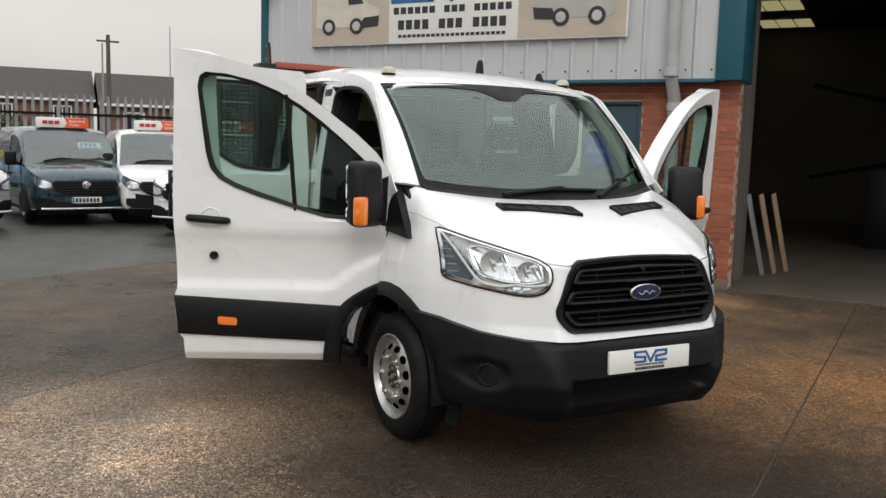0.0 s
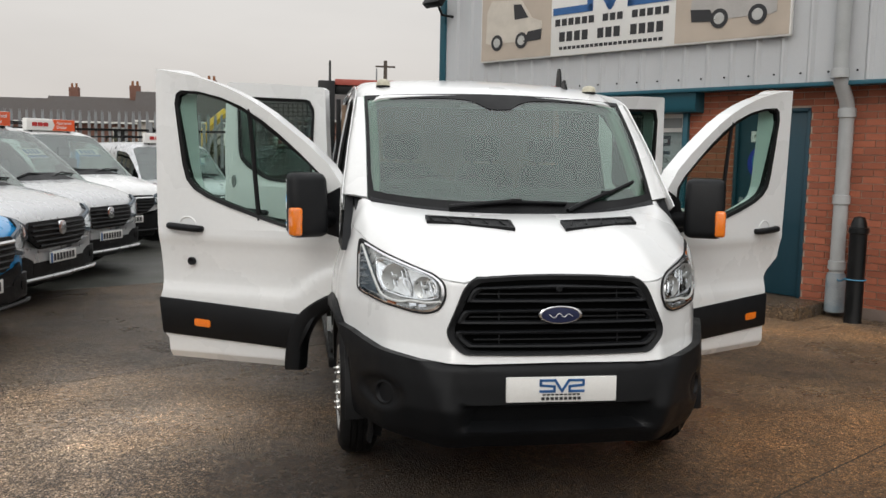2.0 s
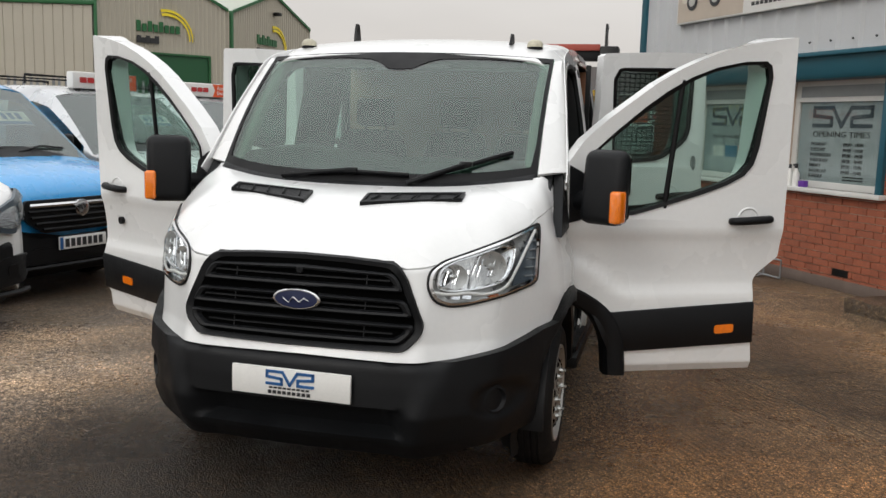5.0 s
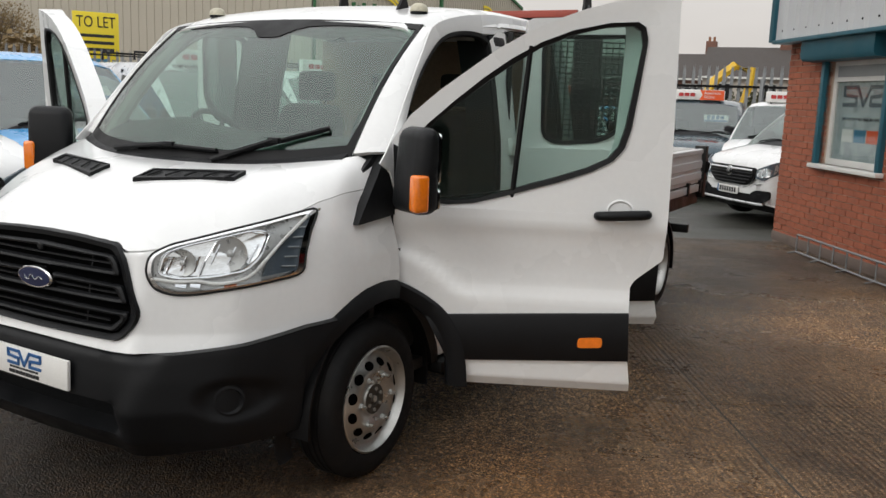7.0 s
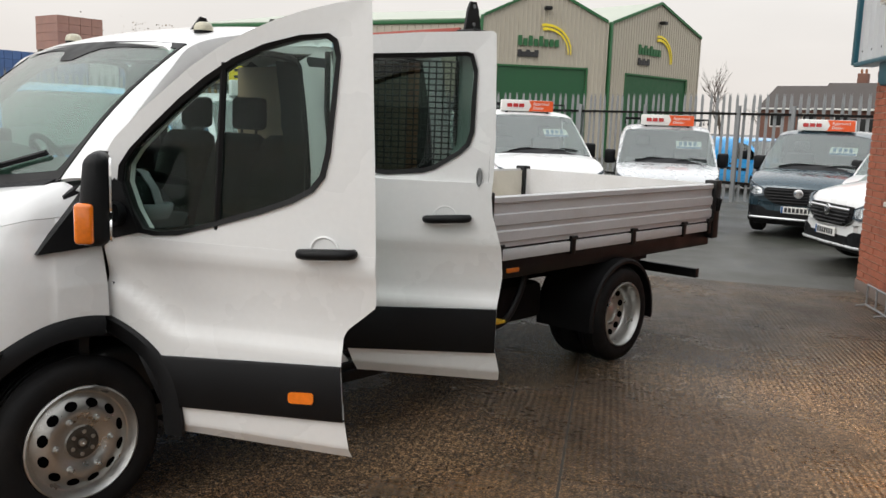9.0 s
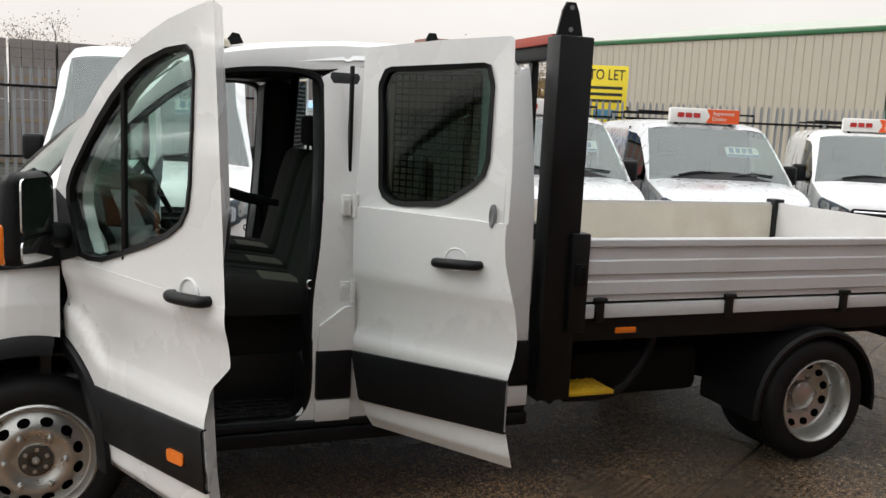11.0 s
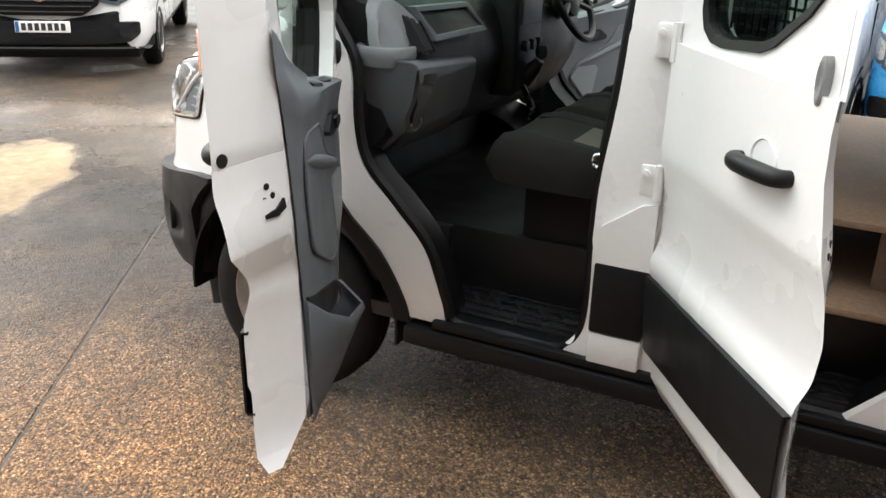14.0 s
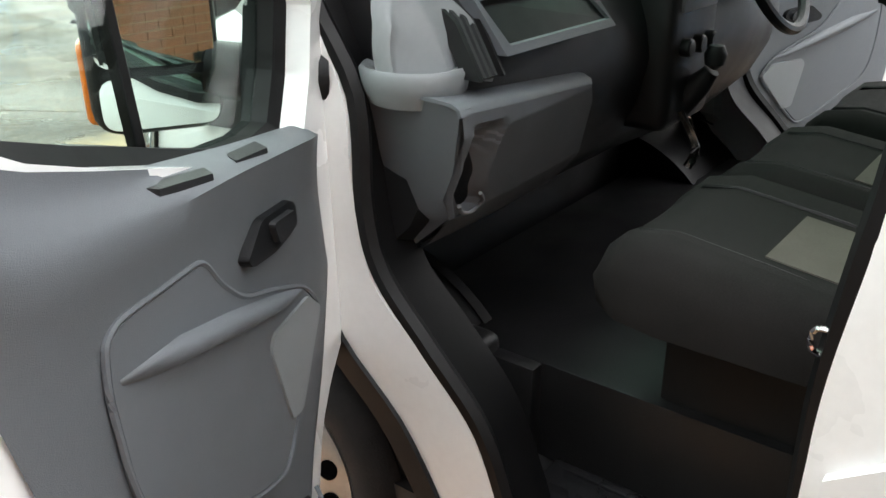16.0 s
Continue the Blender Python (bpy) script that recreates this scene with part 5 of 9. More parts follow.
for sx in (-1, 1):
    b = bmesh.new()
    o = [(2.235, 2.2), (2.375, 2.2), (2.345, 2.32), (2.325, 2.36), (2.28, 2.36), (2.26, 2.32)]
    prism(b, [(sx * 0.93, y, z) for y, z in o], [(sx * 0.945, y, z) for y, z in o])
    part("lamp_bracket", b, DARK_STEEL, hb)
    for z in (2.235, 2.335):
        b = bmesh.new()
        disc(b, (sx * 0.946 if sx > 0 else -0.946, 2.305, z), "x", [(0.012, -0.005), (0.012, sx * 0.004), (0, sx * 0.005)], 8)
        part("bracket_bolt", b, GALV, hb)
b = bmesh.new()
tube(b, smooth_line([(0.86, 2.35, 1.36), (0.86, 2.40, 1.39), (0.86, 2.42, 1.5), (0.86, 2.42, 1.75), (0.86, 2.40, 1.86), (0.86, 2.36, 1.88)], 24), 0.022, 10)
part("grab_handle", b, YELLOW, hb, "yellow grab handle")
# step
b = boxes((0.62, 0.99, 2.37, 2.67, 0.455, 0.475), r=0.004)
for i in range(6):
    for j in range(5):
        disc(b, (0.66 + 0.055 * i, 2.41 + 0.055 * j, 0.4745), "z", [(0.014, 0), (0.011, 0.006), (0.006, 0.006), (0.005, 0.0), (0, 0)], 8)
stepb = part("bed_step", b, YELLOW, truck, "yellow punched step plate")
b = bmesh.new()
tube(b, smooth_line([(0.95, 2.40, 0.44), (0.95, 2.66, 0.44), (0.94, 2.80, 0.52), (0.93, 2.90, 0.66), (0.93, 2.92, 0.75)], 20), 0.022, 8)
tube(b, smooth_line([(0.66, 2.40, 0.44), (0.66, 2.66, 0.44), (0.66, 2.80, 0.52), (0.66, 2.90, 0.66), (0.66, 2.92, 0.75)], 20), 0.022, 8)
tube(b, [(0.62, 2.30, 0.45), (1.0, 2.30, 0.45)], 0.02, 8)
part("step_bracket", b, DARK_STEEL, stepb)
# dropsides: pressed panels
PRESS = [(0.0, 0.0), (0.03, 0.0), (0.036, 0.012), (0.095, 0.012), (0.104, 0.0), (0.13, 0.0), (0.138, 0.012), (0.20, 0.012), (0.208, 0.0), (0.265, 0.0), (0.275, 0.014), (0.305, 0.014), (0.312, 0.0)]


def dropside(length, label):
    b = bmesh.new()
    n = len(PRESS)
    rows = [[(s, -w, z) for z, w in PRESS] + [(s, 0.028, z) for z, w in PRESS[::-1]] for s in (0, length)]
    vs = grid(b, rows, close=True)
    b.faces.new(vs[0])
    b.faces.new(vs[1][::-1])
    return part("dropside", b, ALU, truck, label, smooth=20)


for sx in (-1, 1):
    d = dropside(2.90, "white ribbed dropside panel")
    d.matrix_basis = pose(sx * 1.02, 2.44 if sx > 0 else 5.34, 0.945, 0, 0, 90 if sx > 0 else -90)
    part("bed_lip", boxes((min(sx * 0.985, sx * 1.03), max(sx * 0.985, sx * 1.03), 2.40, 5.36, 0.862, 0.93), r=0.004), ALU, truck, "white lower bed strip")
    part("bed_gap", boxes((min(sx * 0.97, sx * 1.0), max(sx * 0.97, sx * 1.0), 2.40, 5.36, 0.90, 0.95)), RUBBER, truck)
    for y in (2.52, 3.3, 4.08, 4.86, 5.3):
        b = boxes((min(sx * 0.99, sx * 1.045), max(sx * 0.99, sx * 1.045), y - 0.025, y + 0.025, 0.845, 0.965), r=0.006)
        tube(b, [(sx * 1.04, y - 0.035, 0.955), (sx * 1.04, y + 0.035, 0.955)], 0.012, 8)
        part("dropside_hinge", b, DARK_STEEL, truck)
    for y in (2.39, 5.39):
        post = part("corner_post", boxes((min(sx * 0.95, sx * 1.055), max(sx * 0.95, sx * 1.055), y - 0.055, y + 0.045, 0.80, 1.285), r=0.008), DARK_STEEL, truck, "black corner post")
        b = boxes((min(sx * 1.05, sx * 1.072), max(sx * 1.05, sx * 1.072), y - 0.03, y + 0.02, 1.03, 1.14), r=0.005)
        tube(b, [(sx * 1.07, y - 0.01, 1.04), (sx * 1.085, y - 0.005, 1.13)], 0.010, 6)
        part("latch", b, CHASSIS, post)
    b = boxes((min(sx * 0.99, sx * 1.012), max(sx * 0.99, sx * 1.012), 2.64, 2.76, 0.775, 0.805), r=0.006)
    part("bed_side_lamp", b, AMBER, truck, "orange side lamp")
    # rear mudguard
    b = bmesh.new()
    rows = []
    for k in range(19):
        a = radians(188 - 196 * k / 18)
        rows.append([Vector((sx * x, 3.93 + r * math.cos(a), 0.33 + r * math.sin(a))) for x, r in ((0.62, 0.43), (1.07, 0.43), (1.085, 0.415), (1.085, 0.395))])
    grid(b, rows)
    part("mudguard", shell(b, 0.01), RUBBER, truck, "black rear mudguard")
tail = dropside(2.0, "white ribbed tailboard")
tail.matrix_basis = pose(1.0, 5.40, 0.945, 0, 0, 180)
for x in (-0.985, 0.975):
    part("dropside_lining", boxes((x, x + 0.01, 2.42, 5.34, 0.95, 1.24)), WORN_WHITE, truck, "scuffed inner face of the dropside")
part("rear_bar", boxes((-0.95, 0.95, 5.30, 5.36, 0.45, 0.53), (-0.40, -0.34, 5.2, 5.34, 0.5, 0.74), (0.34, 0.40, 5.2, 5.34, 0.5, 0.74), r=0.006), DARK_STEEL, truck, "black rear underrun bar")

# boxes added below the truck to keep light off the ground there
part("underbody_box", boxes((0.14, 0.78, 2.42, 3.35, 0.36, 0.62), r=0.05), CHASSIS, truck, "black box added under the bed to block light")
part("underbody_fill", boxes((-0.62, 0.10, 4.45, 5.15, 0.40, 0.60), r=0.06), CHASSIS, truck)
part("undertray", boxes((-0.62, 0.62, -0.50, 0.62, 0.27, 0.31), r=0.015), CHASSIS, truck, "black tray added under the engine to block light")
part("gearbox_tunnel", boxes((-0.30, 0.30, 0.62, 2.3, 0.26, 0.42), r=0.04), CHASSIS, truck)


# ---- inside the cab ----
def seat(name, x0, x1, y0, label, patches):
    s = part(name, boxes((x0 + 0.04, min(x1 - 0.04, 0.64), y0 + 0.10, y0 + 0.48, 0.50, 0.90), r=0.02), DARK_TRIM, truck, label)
    b = bmesh.new()
    rows = []
    for y, z0, z1, g in ((0.0, 0.93, 0.955, 0.05), (0.015, 0.90, 0.99, 0.03), (0.06, 0.885, 1.035, 0.008), (0.14, 0.88, 1.05, 0.0), (0.30, 0.88, 1.03, 0.0), (0.45, 0.88, 1.01, 0.0), (0.52, 0.89, 1.0, 0.02)):
        a0, a1 = x0 + g, x1 - g
        mid = (z0 + z1) / 2
        rows.append([Vector(p) for p in ((a0, y0 + y, mid), (a0 + 0.012, y0 + y, z1 - 0.02), (a0 + 0.045, y0 + y, z1 + 0.006), (a0 + 0.10, y0 + y, z1 - 0.004), ((a0 + a1) / 2, y0 + y, z1 - 0.008), (a1 - 0.10, y0 + y, z1 - 0.004), (a1 - 0.045, y0 + y, z1 + 0.006), (a1 - 0.012, y0 + y, z1 - 0.02), (a1, y0 + y, mid), (a1 - 0.01, y0 + y, z0), (a0 + 0.01, y0 + y, z0))])
    vs = grid(b, rows, close=True)
    b.faces.new(vs[0])
    b.faces.new(vs[-1][::-1])
    cushion = part("seat_cushion", b, CLOTH, s, "charcoal cloth cushion", smooth=60)
    b = bmesh.new()
    rows = []
    for z, y, g, d in ((0.98, 0.44, 0.02, 0.10), (1.05, 0.47, 0.0, 0.13), (1.25, 0.52, 0.0, 0.13), (1.45, 0.57, 0.01, 0.12), (1.55, 0.60, 0.04, 0.10), (1.58, 0.62, 0.08, 0.06)):
        a0, a1 = x0 + g, x1 - g
        rows.append([Vector((x, y0 + y + dy, z)) for x, dy in ((a0, 0.03), (a0 + 0.02, 0.0), (a0 + 0.07, -0.02), ((a0 + a1) / 2, 0.0), (a1 - 0.07, -0.02), (a1 - 0.02, 0.0), (a1, 0.03), (a1 - 0.02, d), (a0 + 0.02, d))])
    vs = grid(b, rows, close=True)
    b.faces.new(vs[0])
    b.faces.new(vs[-1][::-1])
    part("seat_back", b, CLOTH, s, "charcoal cloth seat back", smooth=60)
    for a0, a1 in patches:
        b = bmesh.new()
        c = (a0 + a1) / 2
        box(b, c - 0.13, c + 0.13, y0 + 0.66, y0 + 0.74, 1.60, 1.78, 0.03, 3)
        tube(b, [(c - 0.07, y0 + 0.69, 1.5), (c - 0.07, y0 + 0.70, 1.62)], 0.008, 6)
        tube(b, [(c + 0.07, y0 + 0.69, 1.5), (c + 0.07, y0 + 0.70, 1.62)], 0.008, 6)
        part("headrest", b, CLOTH, s)
        b = bmesh.new()
        rows = [[(x, y0 + y, float(np.interp(y, [0.14, 0.30, 0.45], [1.05, 1.03, 1.01])) - 0.0015) for x in (a0, c, a1)] for y in (0.275, 0.36, 0.45)]
        grid(b, rows)
        part("seat_panel", shell(b, 0.006), CLOTH_PALE, cushion, "grey-brown cloth panel")
        for x in (a0 - 0.03, a1 + 0.03):
            b = bmesh.new()
            tube(b, [(x, y0 + 0.03, 0.99), (x, y0 + 0.07, 1.037), (x, y0 + 0.14, 1.047), (x, y0 + 0.30, 1.027), (x, y0 + 0.48, 1.0)], 0.004, 5)
            part("seam", b, RUBBER, cushion)
    return s


seat("passenger_seat", 0.335, 0.80, 0.665, "charcoal cloth passenger seat with grey-brown panel", [(0.47, 0.69)])
seat("passenger_seat", -0.12, 0.325, 0.68, "charcoal cloth middle passenger seat", [(0.0, 0.21)])
seat("driver_seat", -0.72, -0.22, 0.70, "charcoal cloth driver's seat", [(-0.58, -0.36)])
b = bmesh.new()
tube(b, smooth_line([(-0.18, 1.16, 1.29), (-0.175, 1.0, 1.315), (-0.17, 0.90, 1.345), (-0.17, 0.86, 1.35)], 10), [0.02] * 2 + [0.03] * 6 + [0.025] * (len(smooth_line([(0, 0, 0), (0, 0, 1), (0, 0, 2), (0, 0, 3)], 10)) - 8), 10)
part("armrest", b, CLOTH, truck, "raised black armrest")
# floor: step well and raised floor
part("raised_floor", boxes((-0.92, 0.665, 0.10, 1.36, 0.432, 0.665), (0.66, 0.70, 0.40, 0.52, 0.432, 0.663), (0.665, 0.93, 1.10, 1.36, 0.432, 0.665), r=0.006), CARPET, truck, "black moulded floor")
part("wheel_box", box(bmesh.new(), 0.647, 0.90, 0.10, 0.415, 0.48, 0.70, 0.03, 3), CARPET, truck)
TREAD = material("glossy black step tread", (0.014, 0.014, 0.015), 0.24, vary=0.2, bump=0.15, bump_scale=200)
for x0, x1, y0, y1, lb in ((0.665, 0.885, 0.57, 1.09, "ribbed black step tread"), (0.70, 0.93, 1.42, 1.95, "ribbed black rear step tread")):
    tread = part("step_tread", boxes((x0, x1, y0, y1, 0.436, 0.446), r=0.003), TREAD, truck, lb)
    for i in range(4):
        part("tread_rib", boxes((x0 + 0.02 + 0.055 * i, x0 + 0.035 + 0.055 * i, y0 + 0.03, y1 - 0.03, 0.446, 0.456), r=0.004), TREAD, tread)
    for i in range(5):
        bb = box(bmesh.new(), -0.05, 0.05, -0.009, 0.009, 0.0, 0.012, 0.003)
        bmesh.ops.transform(bb, matrix=pose((x0 + x1) / 2, y0 + 0.10 + (y1 - y0 - 0.2) * i / 4, 0.446, 0, 0, 35), verts=bb.verts[:])
        part("tread_rib", bb, TREAD, tread)
part("rear_floor", boxes((-0.92, 0.70, 1.36, 2.12, 0.432, 0.66), r=0.006), CARPET, truck)
# dashboard: section drawn along y, swept across the cab
DASH = [(-0.02, 1.36), (0.10, 1.44), (0.24, 1.455), (0.34, 1.43), (0.40, 1.37), (0.435, 1.28), (0.45, 1.20), (0.43, 1.10), (0.38, 1.0), (0.30, 0.92), (0.18, 0.90), (0.05, 0.92)]
b = bmesh.new()
rows = []
for x, g, up in ((-0.88, -0.03, -0.02), (-0.80, 0.0, 0.0), (-0.62, 0.02, 0.035), (-0.42, 0.03, 0.05), (-0.22, 0.02, 0.02), (0.0, 0.0, 0.0), (0.3, 0.0, 0.0), (0.6, 0.0, 0.0), (0.80, 0.0, 0.0), (0.88, -0.03, -0.02)):
    rows.append([Vector((x, y + (g if y > 0.2 else 0), z + (up if z > 1.3 else 0))) for y, z in DASH])
vs = grid(b, rows, close=True)
b.faces.new(vs[0])
b.faces.new(vs[-1][::-1])
dash = part("dashboard", b, DARK_TRIM, truck, "charcoal dashboard with grey lower panels", smooth=50)
def face_y(z):
    return float(np.interp(z, [0.90, 0.97, 1.02, 1.20, 1.26], [0.30, 0.375, 0.42, 0.50, 0.50]))


def inside(poly, x, z):
    hit = False
    for (x0, z0), (x1, z1) in zip(poly, poly[1:] + poly[:1]):
        if (z0 > z) != (z1 > z) and x < x0 + (z - z0) * (x1 - x0) / (z1 - z0):
            hit = not hit
    return hit


SLOT = [(0.875, 1.205), (0.80, 1.200), (0.80, 1.146), (0.787, 1.072), (0.755, 1.03), (0.77, 1.016), (0.825, 1.032), (0.858, 1.08), (0.868, 1.132)]
b = bmesh.new()                         # grey glove box face with the pull recess at its end
rows = []
for k in range(65):
    f = k / 64
    row = []
    for j in range(101):
        g = j / 100
        top = 1.243 - 0.036 * g
        low = float(np.interp(g, [0.0, 0.12, 0.3, 1.0], [0.925, 0.922, 0.915, 0.89]))
        z = top + (low - top) * f
        left = float(np.interp(z, [0.92, 1.02, 1.08, 1.243], [0.823, 0.855, 0.898, 0.921]))
        right = float(np.interp(z, [0.88, 1.02, 1.16, 1.21], [0.25, 0.33, 0.40, 0.45]))
        x = left + (right - left) * g
        soft = sum(inside(SLOT, x + dx, z + dz) for dx in (-0.012, -0.006, 0, 0.006, 0.012) for dz in (-0.012, -0.006, 0, 0.006, 0.012)) / 25 if x > 0.72 else 0.0
        edge = min(1.0, (1 - f) / 0.04, (1 - g) / 0.03)
        row.append(Vector((x, face_y(z) - 0.045 * soft - 0.012 * (1 - edge) - 0.03 * max(0.0, g - 0.4), z)))
    rows.append(row)
grid(b, rows)
glove = part("glove_box", b, GREY_TRIM, dash, "grey glove box panel", smooth=40)
b = bmesh.new()                         # end of the dash beside the door
o = [(0.907, 0.22, 1.262), (0.922, 0.44, 1.260), (0.923, 0.497, 1.250), (0.905, 0.468, 1.132), (0.896, 0.44, 1.077), (0.842, 0.414, 1.02), (0.823, 0.30, 0.922), (0.845, 0.22, 0.96)]
prism(b, [Vector(q) for q in o], [Vector(q) + Vector((-0.03, 0, 0)) for q in o])
part("dash_end", b, GREY_TRIM, dash, smooth=30)
b = bmesh.new()                         # rounded lip under the recess
tube(b, smooth_line([(x, face_y(z) + 0.001, z) for x, z in ((0.778, 1.055), (0.756, 1.032), (0.768, 1.010), (0.815, 1.024), (0.838, 1.045))], 20), 0.004, 8)
part("pull_lip", b, GREY_LIGHT, glove)
b = bmesh.new()
tube(b, smooth_line([(0.53, 0.452, 1.15), (0.515, 0.444, 1.11), (0.495, 0.440, 1.10), (0.48, 0.446, 1.125)], 10), 0.005, 6)
part("glove_latch", b, GREY_LIGHT, glove)
b = bmesh.new()                         # ledge over the glove box
rows = [[Vector((0.925 - 0.475 * g, y - 0.02 * g, z - 0.036 * g)) for g in np.linspace(0, 1, 13)] for y, z in ((0.30, 1.264), (0.44, 1.263), (0.480, 1.260), (0.497, 1.252), (0.5015, 1.240))]
grid(b, rows)
part("glove_ledge", shell(b, 0.006), GREY_TRIM, dash, smooth=60)
# cup holder at the end of the dash
CX, CY = 0.862, 0.352
b = bmesh.new()
rows = []
for k in range(25):
    a = radians(-100 + 290 * k / 24)
    rows.append([Vector((CX + r * math.cos(a), CY + r * 1.1 * math.sin(a), z)) for r, z in ((0.075, 1.235), (0.088, 1.262), (0.092, 1.292), (0.086, 1.300), (0.070, 1.296), (0.060, 1.285), (0.052, 1.262))])
grid(b, rows)
disc(b, (CX, CY, 1.262), "z", [(0.055, 0), (0.0, 0.0)], 24)
part("cup_holder", shell(b, 0.003), GREY_LIGHT, dash, "light grey cup holder", smooth=60)
b = bmesh.new()                         # scooped back of the cup holder, up the face of the dash
rows = []
for f, o_ in ((1.06, 0.0), (1.05, 0.026), (1.0, 0.030), (0.95, 0.024), (0.8, 0.012), (0.5, 0.006), (0.02, 0.004)):
    row = []
    for k in range(31):
        a = radians(-14 + 208 * k / 30)
        x, z = CX - 0.008 + 0.086 * f * math.cos(a), 1.285 + 0.15 * f * max(-0.1, math.sin(a))
        row.append(Vector((x, float(np.interp(z, [1.26, 1.28, 1.37, 1.43, 1.455], [0.44, 0.435, 0.40, 0.34, 0.27])) - 0.012 + o_ - 0.95 * max(0.0, x - 0.862), z)))
    rows.append(row)
grid(b, rows)
part("cup_shield", shell(b, 0.006), GREY_LIGHT, dash, smooth=60)
VA, VB = Vector((0.842, 0.478, 1.282)), Vector((0.80, 0.30, 1.432))
side_v = Vector((-0.055, 0.0, 0.0))
for k in range(3):                      # slanting air vent strip, in long blades
    b = bmesh.new()
    tube(b, [VA + side_v * (0.2 + 0.3 * k), VA.lerp(VB, 0.5) + side_v * (0.2 + 0.3 * k) + Vector((0, 0.02, 0.012)), VB + side_v * (0.2 + 0.3 * k)], 0.006, 6)
    part("vent_blade", b, DARK_TRIM, dash)
b = bmesh.new()
rows = [[p + side_v * s_ + Vector((0, dy, 0)) for s_, dy in ((-0.15, -0.03), (-0.12, 0.006), (0.0, 0.008), (0.0, -0.012), (1.1, -0.012), (1.1, 0.008), (1.25, 0.006), (1.3, -0.03))] for p in (VA, VA.lerp(VB, 0.5) + Vector((0, 0.02, 0.012)), VB)]
grid(b, rows)
part("air_vent", shell(b, 0.004), RUBBER, dash)
b = bmesh.new()                         # open tray with a grey edge
o = [(0.765, 0.40, 1.41), (0.36, 0.40, 1.40), (0.35, 0.474, 1.308), (0.755, 0.474, 1.308)]
i_ = [(0.745, 0.405, 1.395), (0.38, 0.405, 1.385), (0.372, 0.470, 1.324), (0.738, 0.470, 1.324)]
ring(b, o, i_, [(x, y - 0.05, z) for x, y, z in o], [(x, y - 0.05, z) for x, y, z in i_])
part("tray_edge", b, GREY_TRIM, dash)
b = bmesh.new()
prism(b, [(x, y - 0.012, z) for x, y, z in i_], [(x, y - 0.03, z) for x, y, z in i_])
part("tray_inside", b, RUBBER, dash, smooth=0)
b = bmesh.new()                         # centre console and radio
box(b, -0.16, 0.12, 0.36, 0.50, 1.02, 1.44, 0.03, 3)
console = part("centre_console", b, DARK_TRIM, dash)
part("radio", box(bmesh.new(), -0.12, 0.08, 0.49, 0.51, 1.30, 1.41, 0.008), GREY_LIGHT, console, "silver-grey radio panel")
for x in (-0.09, -0.02, 0.05):
    b = bmesh.new()
    disc(b, (x, 0.50, 1.22), "y", [(0.022, 0.0), (0.022, 0.02), (0.018, 0.024), (0, 0.024)], 14)
    part("control_knob", b, DARK_TRIM, console)
b = bmesh.new()
tube(b, [(-0.02, 0.46, 1.06), (-0.02, 0.53, 1.13), (-0.02, 0.55, 1.16)], [0.05, 0.03, 0.02], 10)
disc(b, (-0.02, 0.555, 1.19), "z", [(0.0, -0.03), (0.024, -0.015), (0.028, 0.01), (0.018, 0.03), (0, 0.033)], 12)
part("gear_lever", b, DARK_TRIM, console)
b = bmesh.new()
tube(b, smooth_line([(0.03, 0.50, 1.06), (0.03, 0.55, 0.98), (0.04, 0.54, 0.93)], 8), 0.012, 8)
part("console_trim", b, CHROME, console)
# steering wheel and column
sw = Matrix.Translation((-0.45, 0.52, 1.37)) @ Matrix.Rotation(radians(-62), 4, "X")
b = bmesh.new()
tube(b, [(0.185 * math.cos(k * math.tau / 36), 0.185 * math.sin(k * math.tau / 36), 0) for k in range(37)], 0.016, 8, caps=False)
bmesh.ops.transform(b, matrix=sw, verts=b.verts[:])
wheel_rim = part("steering_wheel", b, DARK_TRIM, truck, "black four-spoke steering wheel")
b = bmesh.new()
disc(b, (0, 0, -0.01), "z", [(0.0, -0.03), (0.07, -0.025), (0.075, 0.0), (0.05, 0.02), (0.0, 0.025)], 20)
for a in (20, 160, 235, 305):
    tube(b, [(0.05 * math.cos(radians(a)), 0.05 * math.sin(radians(a)), -0.01), (0.18 * math.cos(radians(a)), 0.18 * math.sin(radians(a)), 0)], 0.014, 6)
bmesh.ops.transform(b, matrix=sw, verts=b.verts[:])
part("wheel_boss", b, DARK_TRIM, wheel_rim)
b = bmesh.new()
tube(b, [(-0.45, 0.50, 1.355), (-0.45, 0.30, 1.25)], [0.05, 0.07], 12)
part("steering_column", b, DARK_TRIM, truck)
b = bmesh.new()
tube(b, [(-0.40, 0.44, 1.33), (-0.25, 0.45, 1.36)], 0.008, 6)
part("column_stalk", b, DARK_TRIM, truck)
part("key_tag", box(bmesh.new(), -0.37, -0.33, 0.455, 0.46, 1.19, 1.25, 0.002), YELLOW, truck, "yellow key tag")
